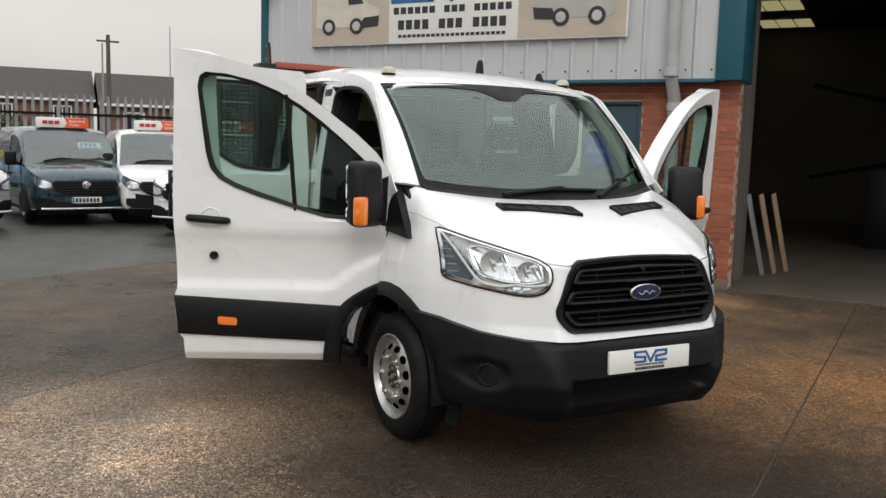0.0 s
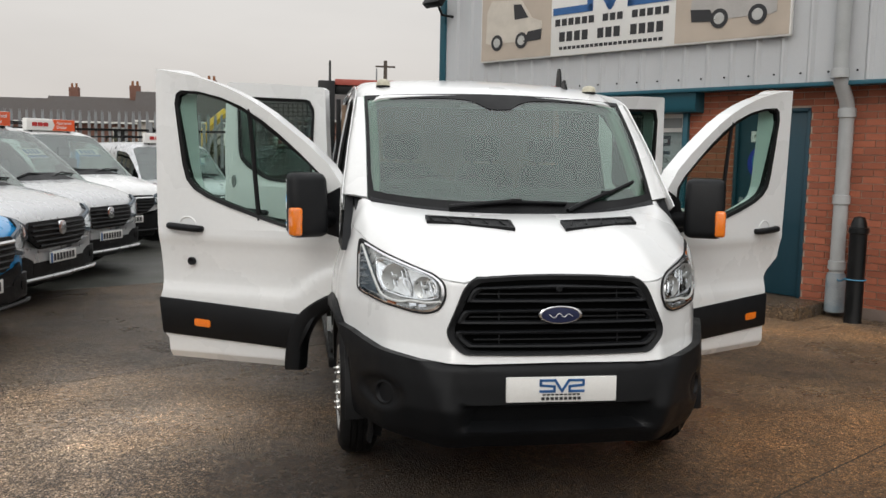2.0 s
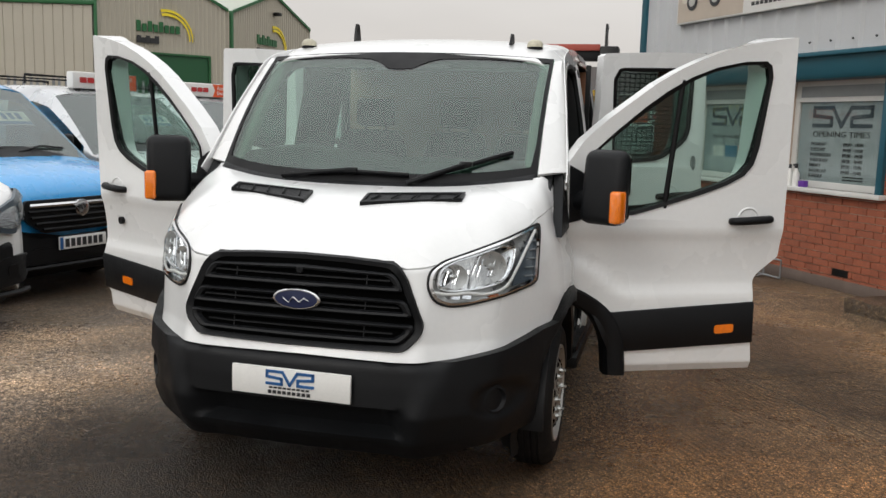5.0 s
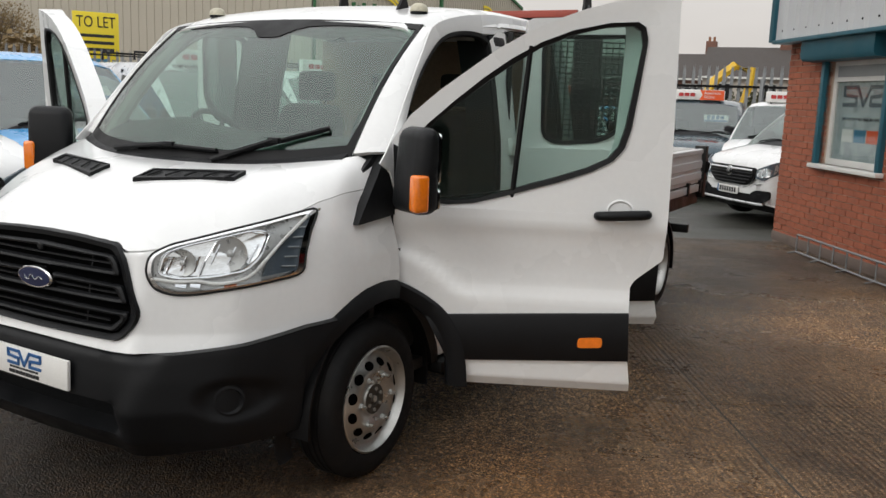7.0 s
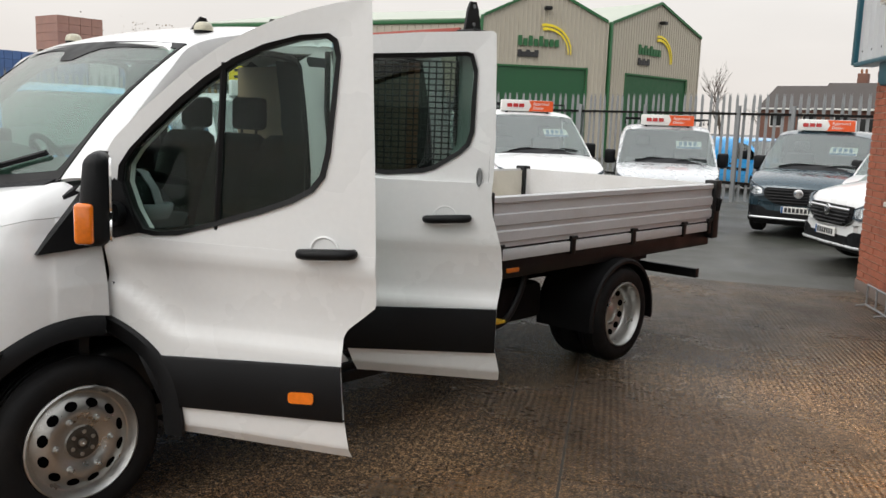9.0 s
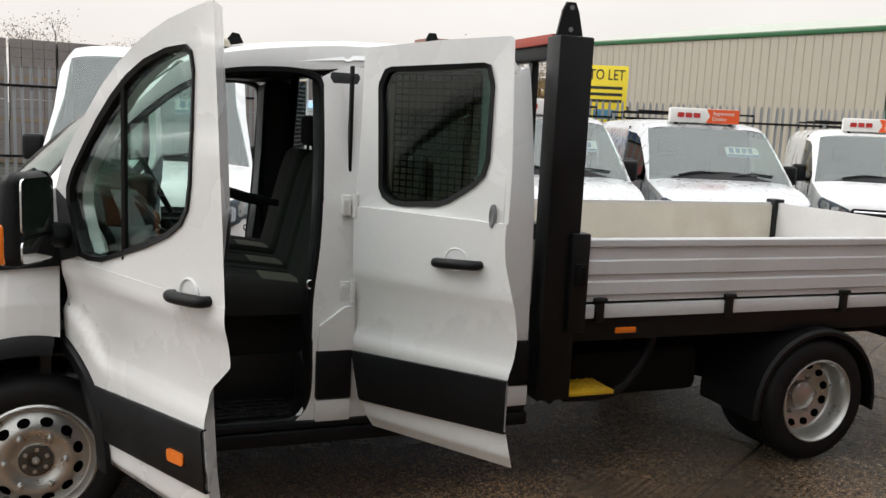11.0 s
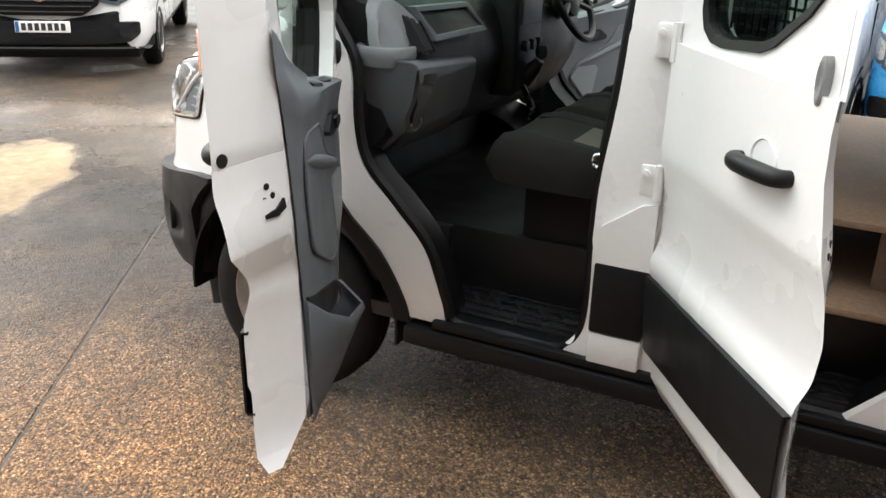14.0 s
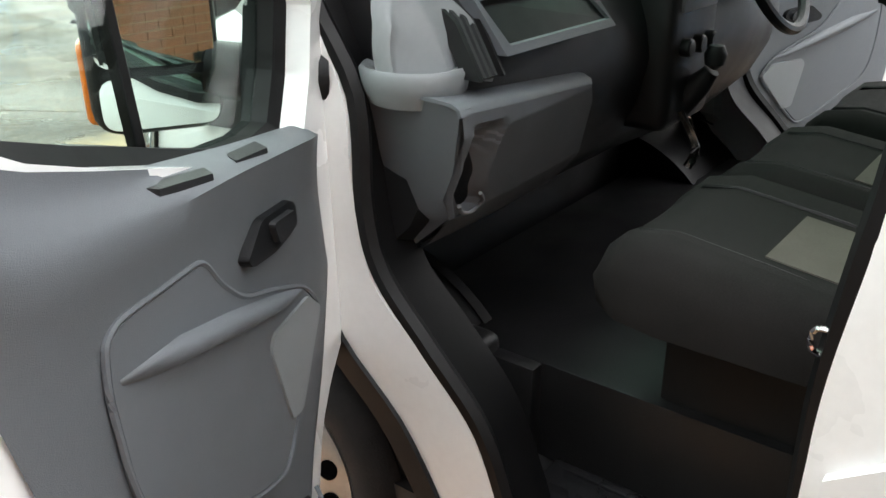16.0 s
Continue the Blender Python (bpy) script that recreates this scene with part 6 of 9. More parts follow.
# lining
b = bmesh.new()
grid(b, [[roof(u * 0.93, y) + Vector((0, 0, -0.075)) for u in np.linspace(-1, 1, 13)] for y in (0.60, 0.8, 1.2, 1.6, 2.1)])
part("headlining", shell(b, 0.01), HEADLINE, truck)
for sx in (-1, 1):
    b = bmesh.new()
    tube(b, [(sx * (screen(1.0, v).x - 0.03), screen(1.0, v).y + 0.075, screen(1.0, v).z - 0.012) for v in np.linspace(0.0, 1.0, 8)], 0.035, 8)
    part("pillar_trim", b, HEADLINE, truck, "beige A pillar trim")
    b = boxes((min(sx * 0.78, sx * 0.86), max(sx * 0.78, sx * 0.86), 1.17, 1.34, 0.68, 1.98), r=0.03)
    part("b_pillar_trim", b, DARK_TRIM, truck)
    b = bmesh.new()
    box(b, min(sx * 0.2, sx * 0.62), max(sx * 0.2, sx * 0.62), 0.60, 0.78, 1.925, 1.945, 0.008, m=Matrix.Translation((0, 0.6, 1.94)) @ Matrix.Rotation(radians(12), 4, "X") @ Matrix.Translation((0, -0.6, -1.94)))
    part("sun_visor", b, HEADLINE, truck)
# plywood fitted in the rear of the cab
part("plywood_wall", boxes((-0.86, 0.79, 1.955, 1.975, 0.68, 2.0), r=0.002), PLY, truck, "worn grey-brown plywood wall")
part("plywood_bench", boxes((-0.86, 0.76, 1.44, 1.955, 0.915, 0.935), r=0.002), PLY, truck, "worn plywood bench top")
part("plywood_shelf", boxes((-0.86, 0.88, 1.60, 1.955, 0.700, 0.720), r=0.002), PLY, truck, "worn plywood lower shelf")
part("plywood_riser", boxes((0.66, 0.68, 1.86, 1.955, 0.72, 0.915), r=0.002), PLY, truck)
part("timber_post", boxes((0.79, 0.845, 1.945, 1.985, 0.70, 2.0), r=0.004), ORANGE_PLY, truck, "orange-brown timber post")
part("wall_block", boxes((0.30, 0.34, 1.925, 1.955, 1.34, 1.42), r=0.004), PLY, truck)

# ---- inner trim of the front doors ----
for pan in [o for o in truck.children if o.name.startswith("front_door")]:
    sx = 1 if pan.matrix_basis.translation.x > 0 else -1

    def at(u, z, inn):
        o = -inn + 0.0385 * (z - 1.2)
        return Vector((u, -o if sx > 0 else o, z))

    # panel in rows: window sill, sloping shelf, its edge, then the face down to the pocket
    us = np.linspace(0, 1, 21)
    rows = []
    for k in range(26):
        row = []
        for g in us:
            ug = 0.915 * g
            top = float(np.interp(ug, [0.0, 0.284, 0.512, 0.64, 0.751, 0.80, 0.84, 0.915], [1.212, 1.252, 1.29, 1.33, 1.368, 1.394, 1.432, 1.46]))
            crease = float(np.interp(ug, [0.0, 0.073, 0.39, 0.633, 0.80, 0.836, 0.915], [1.20, 1.212, 1.245, 1.264, 1.281, 1.288, 1.32]))
            bot = float(np.interp(g, [0, 0.3, 1.0], [0.46, 0.40, 0.42]))
            if k < 5:
                z, d = top + (crease - top) * k / 4, (0.078, 0.100, 0.118, 0.132, 0.140)[k]
            else:
                f = (k - 4) / 21
                z, d = crease + (bot - crease) * f, float(np.interp(f, [0, 0.04, 0.12, 0.25, 0.8, 0.96, 1.0], [0.140, 0.132, 0.120, 0.116, 0.116, 0.108, 0.086]))
            u0 = float(np.interp(z, [0.40, 0.50, 0.65, 0.79, 0.95, 1.04, 1.24], [0.24, 0.22, 0.16, 0.06, -0.02, -0.01, 0.02]))
            u1 = float(np.interp(z, [0.41, 0.56, 0.80, 0.90, 1.0, 1.16, 1.27, 1.38, 1.46], [0.75, 0.76, 0.78, 0.795, 0.80, 0.833, 0.862, 0.908, 0.915]))
            edge = min(1.0, min(g, 1 - g) / 0.06)
            base_d = 0.09 if g < 0.5 else 0.111
            d = max(d, 0.111) if g > 0.6 else d
            row.append(at(u0 + (u1 - u0) * g, z, base_d + (d - base_d) * edge))
        rows.append(row)
    b = bmesh.new()
    grid(b, rows)
    trim = part("door_card", b, GREY_TRIM, pan, "grey moulded plastic door card", smooth=50)

    def raised(name, pts, inn0, inn1, mat, r=0.02, label="", seg=4):
        o = rounded(pts, r, seg)
        bb = bmesh.new()
        c = Vector((sum(p.x for p in o) / len(o), sum(p.y for p in o) / len(o)))
        prism(bb, [at(p.x + (c.x - p.x) * 0.03, p.y + (c.y - p.y) * 0.03, inn1) for p in o], [at(p.x, p.y, inn0) for p in o])
        return part(name, bb, mat, trim, label, smooth=30)

    INSET = [(0.658, 1.178), (0.469, 1.165), (0.438, 1.118), (0.381, 1.065), (0.279, 1.030), (0.163, 0.981), (0.107, 0.92), (0.317, 0.723), (0.404, 0.75), (0.631, 0.862), (0.668, 0.903), (0.692, 0.993), (0.698, 1.116), (0.687, 1.167)]
    raised("card_inset", INSET, 0.10, 0.124, GREY_TRIM, 0.03)
    bb = bmesh.new()                    # moulded line round the inset
    o = rounded(INSET, 0.035, 4)
    tube(bb, [at(p.x, p.y, 0.1225) for p in o] + [at(o[0].x, o[0].y, 0.1225)], 0.0045, 6, caps=False)
    part("moulded_line", bb, GREY_TRIM, trim)
    bb = bmesh.new()                    # padded swoop across the inset
    A = [(0.168, 0.985), (0.30, 1.03), (0.42, 1.068), (0.55, 1.103), (0.69, 1.123)]
    B = [(0.175, 0.965), (0.312, 0.995), (0.442, 1.026), (0.56, 1.06), (0.66, 1.095)]
    rows = [[at(u, z, 0.116) for u, z in A], [at(u, z - 0.004, 0.142 - 0.02 * (k in (0, 4))) for k, (u, z) in enumerate(A)], [at((p[0] + q[0]) / 2, (p[1] + q[1]) / 2, 0.146 - 0.022 * (k in (0, 4))) for k, (p, q) in enumerate(zip(A, B))], [at(u, z, 0.116) for u, z in B]]
    grid(bb, rows)
    part("card_swoop", shell(bb, 0.004), GREY_TRIM, trim, smooth=70)
    raised("speaker_grille", [(0.162, 0.965), (0.112, 0.922), (0.238, 0.788), (0.281, 0.796), (0.326, 0.951), (0.31, 0.971)], 0.115, 0.1285, GREY_LIGHT, 0.012)
    raised("handle_cup", [(0.316, 1.158), (0.201, 1.147), (0.185, 1.128), (0.208, 1.098), (0.281, 1.093), (0.363, 1.103), (0.376, 1.118)], 0.12, 0.136, BLACK, 0.012, "black inner handle surround")
    raised("inner_handle", [(0.30, 1.146), (0.215, 1.138), (0.212, 1.112), (0.285, 1.106)], 0.13, 0.146, DARK_TRIM, 0.012)

    def on_shelf(name, pts):
        """A dark plate laid on the sloping shelf; pts are (u, inn)."""
        bb = bmesh.new()
        o = [(u, i, float(np.interp(u, [0.284, 0.39, 0.512, 0.633], [1.246, 1.26, 1.279, 1.30])) + 0.004 - 0.14 * (i - 0.09)) for u, i in pts]
        prism(bb, [at(u, z, i) for u, i, z in o], [at(u, z - 0.012, i) for u, i, z in o])
        part(name, bb, DARK_TRIM, trim, smooth=0)

    on_shelf("switch", [(0.24, 0.105), (0.33, 0.10), (0.345, 0.125), (0.255, 0.13)])
    # grey grab recess drawn as a dark plate, its shade in the colour
    on_shelf("grab_recess", [(0.41, 0.112), (0.56, 0.104), (0.545, 0.128), (0.43, 0.134)])
    bb = bmesh.new()                    # pocket lip
    P = [(0.77, 0.79, 0.115), (0.68, 0.715, 0.155), (0.56, 0.645, 0.195), (0.30, 0.575, 0.20), (0.20, 0.605, 0.12)]
    Q = [(0.75, 0.44, 0.10), (0.62, 0.42, 0.12), (0.48, 0.43, 0.14), (0.32, 0.46, 0.15), (0.22, 0.50, 0.105)]
    rows = [[at(u, z, i) for u, z, i in P], [at(u, z - 0.02, i + 0.006) for u, z, i in P], [at((a[0] + c[0]) / 2, (a[1] + c[1]) / 2, (a[2] + c[2]) / 2 + 0.012) for a, c in zip(P, Q)], [at(u, z, i) for u, z, i in Q]]
    grid(bb, rows)
    part("door_pocket", shell(bb, 0.008), GREY_TRIM, trim, "grey door pocket", smooth=50)
    # dark plate: shade inside the pocket put in as colour
    raised("pocket_inside", [(0.765, 0.795), (0.645, 0.75), (0.31, 0.65), (0.225, 0.607), (0.30, 0.575), (0.56, 0.62), (0.70, 0.70)], 0.10, 0.1205, DARK_TRIM, 0.01)
    # latch and holes in the rear edge
    def on_edge(f, z, up=0.0):
        u1 = float(np.interp(z, *(FRONT_SKIN if sx > 0 else STRAIGHT_SKIN)["right"]))
        return at(u1 - 0.19 * f + up * 0.48, z, 0.105 * f + up * 0.87)

    for f, z, r in ((0.13, 1.206, 0.015), (0.70, 1.122, 0.008), (0.78, 1.098, 0.008), (0.65, 1.092, 0.008), (0.78, 1.02, 0.009)):
        bb = bmesh.new()
        n = (on_edge(f, z, 1) - on_edge(f, z)).normalized()
        disc(bb, (0, 0, 0), "z", [(r, -0.004), (r, 0.0015), (0, 0.0015)], 12)
        bmesh.ops.transform(bb, matrix=Matrix.Translation(on_edge(f, z)) @ n.to_track_quat("Z", "Y").to_matrix().to_4x4(), verts=bb.verts[:])
        part("edge_hole", bb, RUBBER, pan)
    bb = bmesh.new()
    o = [(0.63, 1.061), (0.80, 1.066), (0.93, 1.085), (0.95, 1.062), (0.82, 1.049), (0.63, 1.052)]
    prism(bb, [on_edge(f, z, 0.007) for f, z in o], [on_edge(f, z, -0.004) for f, z in o])
    part("latch_slot", bb, RUBBER, pan)
for pan in [o for o in truck.children if o.name.startswith("rear_door")]:
    sx = 1 if pan.matrix_basis.translation.x > 0 else -1

    def on_edge(f, z, up=0.0):
        u1 = float(np.interp(z, *REAR_SKIN["right"]))
        u, inn = u1 - 0.12 * f + up * 0.58, 0.085 * f + up * 0.81
        o = -inn + 0.009 * (z - 1.2)
        return Vector((u, -o if sx > 0 else o, z))

    for f, z, r in ((0.55, 1.10, 0.008), (0.75, 1.115, 0.008), (0.78, 1.085, 0.008), (0.62, 0.99, 0.009)):
        bb = bmesh.new()
        n = (on_edge(f, z, 1) - on_edge(f, z)).normalized()
        disc(bb, (0, 0, 0), "z", [(r, -0.004), (r, 0.0015), (0, 0.0015)], 12)
        bmesh.ops.transform(bb, matrix=Matrix.Translation(on_edge(f, z)) @ n.to_track_quat("Z", "Y").to_matrix().to_4x4(), verts=bb.verts[:])
        part("edge_hole", bb, RUBBER, pan)
    bb = bmesh.new()
    o = [(0.36, 1.040), (0.98, 1.052), (0.98, 1.028), (0.38, 1.032)]
    prism(bb, [on_edge(f, z, 0.006) for f, z in o], [on_edge(f, z, -0.004) for f, z in o])
    part("latch_slot", bb, RUBBER, pan)
    bb = bmesh.new()
    o = [(0.15, 1.36), (0.6, 1.36), (0.6, 1.56), (0.15, 1.56)]
    prism(bb, [on_edge(f, min(z, 1.40), 0.003) + Vector((0, 0, max(0, z - 1.40))) for f, z in o], [on_edge(f, min(z, 1.40), -0.004) + Vector((0, 0, max(0, z - 1.40))) for f, z in o])
    part("latch_plate", bb, GALV, pan)


# ---- ground ----
def ground_material():
    m = bpy.data.materials.new("wet aggregate concrete")
    m.use_nodes = True
    n, l = m.node_tree.nodes, m.node_tree.links
    b = n["Principled BSDF"]
    co = n.new("ShaderNodeTexCoord")

    def noise_tex(scale, detail=4.0, rough=0.55):
        t = n.new("ShaderNodeTexNoise")
        t.inputs["Scale"].default_value, t.inputs["Detail"].default_value, t.inputs["Roughness"].default_value = scale, detail, rough
        l.new(co.outputs["Object"], t.inputs["Vector"])
        return t.outputs[0]

    def ramp(src, stops):
        r = n.new("ShaderNodeValToRGB")
        e = r.color_ramp.elements
        while len(e) < len(stops):
            e.new(0.5)
        for k, (pos, c) in enumerate(stops):
            e[k].position, e[k].color = pos, (*c, 1) if len(c) == 3 else c
        l.new(src, r.inputs[0])
        return r.outputs[0]

    def mix(f, a, c, kind="MIX"):
        x = n.new("ShaderNodeMix")
        x.data_type, x.blend_type = "RGBA", kind
        for key, v in (("Factor", f), ("A", a), ("B", c)):
            if isinstance(v, (int, float)):
                x.inputs[key].default_value = v
            elif isinstance(v, tuple):
                x.inputs[key].default_value = (*v, 1)
            else:
                l.new(v, x.inputs[key])
        return x.outputs["Result"]

    def math_node(kind, a, c=None, d=None):
        x = n.new("ShaderNodeMath")
        x.operation = kind
        for k, v in enumerate((a, c, d)):
            if v is None:
                continue
            if isinstance(v, (int, float)):
                x.inputs[k].default_value = v
            else:
                l.new(v, x.inputs[k])
        return x.outputs[0]

    def voronoi(scale, out="Color"):
        v = n.new("ShaderNodeTexVoronoi")
        v.inputs["Scale"].default_value = scale
        l.new(co.outputs["Object"], v.inputs["Vector"])
        return v

    coarse, small = voronoi(104.0), voronoi(230.0)
    stones = ramp(coarse.outputs["Color"], [(0.0, (0.020, 0.0135, 0.008)), (0.3, (0.061, 0.044, 0.028)), (0.6, (0.106, 0.079, 0.053)), (0.85, (0.17, 0.13, 0.09)), (1.0, (0.27, 0.225, 0.175))])
    grit = ramp(small.outputs["Color"], [(0.0, (0.34, 0.33, 0.32)), (0.55, (1.0, 1.0, 1.0)), (1.0, (1.75, 1.7, 1.62))])
    patches = ramp(noise_tex(0.55, 5), [(0.36, (0.50, 0.48, 0.46)), (0.52, (0.95, 0.92, 0.88)), (0.68, (1.45, 1.28, 1.08))])
    worn = ramp(noise_tex(2.6, 8, 0.65), [(0.3, (0.55, 0.56, 0.58)), (0.7, (1.35, 1.28, 1.18))])
    mottle = ramp(noise_tex(24.0, 6, 0.75), [(0.36, (0.52, 0.51, 0.50)), (0.5, (1.0, 1.0, 1.0)), (0.66, (1.55, 1.5, 1.42))])
    info = n.new("ShaderNodeObjectInfo")
    slab = ramp(info.outputs["Random"], [(0.0, (0.86, 0.86, 0.86)), (1.0, (1.14, 1.12, 1.08))])
    binder = ramp(coarse.outputs["Distance"], [(0.22, (1.75, 1.75, 1.75)), (0.42, (1.4, 1.4, 1.4)), (0.62, (0.85, 0.85, 0.85))])
    stones = mix(1.0, stones, binder, "MULTIPLY")
    base = mix(1.0, mix(1.0, mix(1.0, mix(1.0, mix(1.0, stones, mottle, "MULTIPLY"), grit, "MULTIPLY"), patches, "MULTIPLY"), worn, "MULTIPLY"), slab, "MULTIPLY")
    # a spill of pale sand, trodden into the surface
    place = n.new("ShaderNodeMapping")
    place.vector_type = "TEXTURE"
    place.inputs["Location"].default_value = (-0.15, -3.22, 0)
    place.inputs["Rotation"].default_value = (0, 0, radians(31))
    place.inputs["Scale"].default_value = (1.15, 0.55, 1)
    l.new(co.outputs["Object"], place.inputs["Vector"])
    reach = n.new("ShaderNodeVectorMath")
    reach.operation = "LENGTH"
    l.new(place.outputs[0], reach.inputs[0])
    rag = math_node("MULTIPLY_ADD", noise_tex(2.2, 6, 0.7), 0.9, -0.45)
    spill = n.new("ShaderNodeMapRange")
    spill.inputs["From Min"].default_value, spill.inputs["From Max"].default_value = 0.80, 0.98
    spill.inputs["To Min"].default_value, spill.inputs["To Max"].default_value = 0.9, 0.0
    l.new(math_node("ADD", reach.outputs["Value"], rag), spill.inputs["Value"])
    sandy = ramp(noise_tex(9.0, 6, 0.7), [(0.3, (0.22, 0.15, 0.075)), (0.7, (0.34, 0.25, 0.14))])
    base = mix(spill.outputs[0], base, sandy)
    # damp and truck's shade tinted dark; pale ground and wet sky sheen tinted pale
    def area(x, y, rx_, ry_, turn_):
        put = n.new("ShaderNodeMapping")
        put.vector_type = "TEXTURE"
        put.inputs["Location"].default_value = (x, y, 0)
        put.inputs["Rotation"].default_value = (0, 0, radians(turn_))
        put.inputs["Scale"].default_value = (rx_, ry_, 1)
        l.new(co.outputs["Object"], put.inputs["Vector"])
        far = n.new("ShaderNodeVectorMath")
        far.operation = "LENGTH"
        l.new(put.outputs[0], far.inputs[0])
        fade = n.new("ShaderNodeMapRange")
        fade.interpolation_type = "SMOOTHSTEP"
        fade.inputs["From Min"].default_value, fade.inputs["From Max"].default_value = 0.45, 1.25
        fade.inputs["To Min"].default_value, fade.inputs["To Max"].default_value = 1.0, 0.0
        l.new(math_node("ADD", far.outputs["Value"], math_node("MULTIPLY_ADD", noise_tex(1.3, 6, 0.65), 1.2, -0.6)), fade.inputs["Value"])
        return fade.outputs[0]

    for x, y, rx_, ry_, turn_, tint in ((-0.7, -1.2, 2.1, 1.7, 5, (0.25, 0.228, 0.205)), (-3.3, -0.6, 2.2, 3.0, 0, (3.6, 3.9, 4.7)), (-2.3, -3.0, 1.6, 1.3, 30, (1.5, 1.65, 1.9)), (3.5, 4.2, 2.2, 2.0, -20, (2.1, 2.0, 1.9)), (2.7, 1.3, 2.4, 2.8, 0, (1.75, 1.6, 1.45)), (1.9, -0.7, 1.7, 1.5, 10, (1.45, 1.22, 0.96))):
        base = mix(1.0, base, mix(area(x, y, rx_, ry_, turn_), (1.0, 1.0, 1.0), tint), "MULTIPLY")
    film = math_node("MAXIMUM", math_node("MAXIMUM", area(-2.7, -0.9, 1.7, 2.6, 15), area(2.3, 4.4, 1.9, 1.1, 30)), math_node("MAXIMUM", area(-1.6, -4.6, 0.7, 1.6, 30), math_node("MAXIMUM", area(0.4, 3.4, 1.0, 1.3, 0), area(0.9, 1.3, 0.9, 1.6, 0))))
    l.new(base, b.inputs["Base Color"])
    wet = n.new("ShaderNodeMapRange")
    wet.inputs["From Min"].default_value, wet.inputs["From Max"].default_value = 0.38, 0.62
    wet.inputs["To Min"].default_value, wet.inputs["To Max"].default_value = 0.24, 0.58
    l.new(noise_tex(0.8, 6, 0.6), wet.inputs["Value"])
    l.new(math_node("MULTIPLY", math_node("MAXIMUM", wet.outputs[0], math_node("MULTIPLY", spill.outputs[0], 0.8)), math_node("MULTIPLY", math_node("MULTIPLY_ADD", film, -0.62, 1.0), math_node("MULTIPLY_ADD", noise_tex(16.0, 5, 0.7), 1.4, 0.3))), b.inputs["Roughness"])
    b.inputs["Specular IOR Level"].default_value = 0.5
    # ridges drawn into the wet concrete across each slab
    turn = n.new("ShaderNodeMapping")
    turn.inputs["Rotation"].default_value = (0, 0, radians(-31.5))
    l.new(co.outputs["Object"], turn.inputs["Vector"])
    wave = n.new("ShaderNodeTexWave")
    wave.inputs["Scale"].default_value, wave.inputs["Distortion"].default_value, wave.inputs["Detail"].default_value, wave.inputs["Detail Scale"].default_value = 8.0, 1.4, 3.0, 1.2
    l.new(turn.outputs[0], wave.inputs["Vector"])
    kept = n.new("ShaderNodeMapRange")
    kept.inputs["From Min"].default_value, kept.inputs["From Max"].default_value = 0.34, 0.52
    l.new(noise_tex(0.45, 3), kept.inputs["Value"])
    across = n.new("ShaderNodeSeparateXYZ")
    l.new(turn.outputs[0], across.inputs[0])
    behind = n.new("ShaderNodeMapRange")
    behind.inputs["From Min"].default_value, behind.inputs["From Max"].default_value = -1.4, 0.6
    behind.inputs["To Min"].default_value = 0.15
    l.new(across.outputs["Y"], behind.inputs["Value"])
    plain = n.new("ShaderNodeSeparateXYZ")
    l.new(co.outputs["Object"], plain.inputs[0])
    near = n.new("ShaderNodeMapRange")
    near.inputs["From Min"].default_value, near.inputs["From Max"].default_value = 0.2, 1.8
    near.inputs["To Min"].default_value = 0.08
    l.new(plain.outputs["X"], near.inputs["Value"])
    ridges = math_node("MULTIPLY", math_node("MULTIPLY", math_node("MULTIPLY", wave.outputs["Fac"], kept.outputs[0]), behind.outputs[0]), near.outputs[0])
    rough_top = math_node("MULTIPLY_ADD", coarse.outputs["Distance"], -0.8, math_node("MULTIPLY_ADD", small.outputs["Distance"], -0.3, noise_tex(14, 7, 0.75)))
    flat = math_node("MULTIPLY", rough_top, math_node("SUBTRACT", 1.0, math_node("MULTIPLY", spill.outputs[0], 0.8)))
    bp = n.new("ShaderNodeBump")
    bp.inputs["Strength"].default_value, bp.inputs["Distance"].default_value = 1.0, 0.016
    l.new(math_node("MULTIPLY", math_node("MULTIPLY_ADD", ridges, 1.5, flat), math_node("MULTIPLY_ADD", film, -0.62, 1.0)), bp.inputs["Height"])
    l.new(bp.outputs[0], b.inputs["Normal"])
    return m


CONCRETE = ground_material()
TARMAC = material("dark damp tarmac", (0.05, 0.05, 0.042), 0.5, vary=0.4, scale=0.9, fine=60, bump=0.7, bump_scale=90, dirt=0.35, dirt_colour=(0.035, 0.045, 0.025), rough_vary=0.2)
b = bmesh.new()
grid(b, [[(x, y, -0.03) for x in (-900, -60, -20, 0, 20, 60, 900)] for y in (-900, -60, -20, 0, 20, 60, 900)])
solo("ground", b, TARMAC, "dark damp tarmac ground", "ground", kind="structure", smooth=0)
b = bmesh.new()
# yard of concrete; its far edge runs behind the bed, its left edge under the parked vans
EDGE = [(-4.7, 5.4), (-0.6, 7.55), (1.5, 8.6), (14, 2.0), (14, -16), (-9.5, -16), (-6.5, -4.5), (-5.2, 2.5)]
prism(b, [(x, y, -0.005) for x, y in EDGE], [(x, y, -0.2) for x, y in EDGE])
JOINT = material("dirt filled slab joint", (0.045, 0.036, 0.026), 0.7, vary=0.3, bump=0.5, bump_scale=120)
pavement = solo("pavement", b, JOINT, "wet brown aggregate concrete yard", "concrete yard", kind="structure", smooth=0)


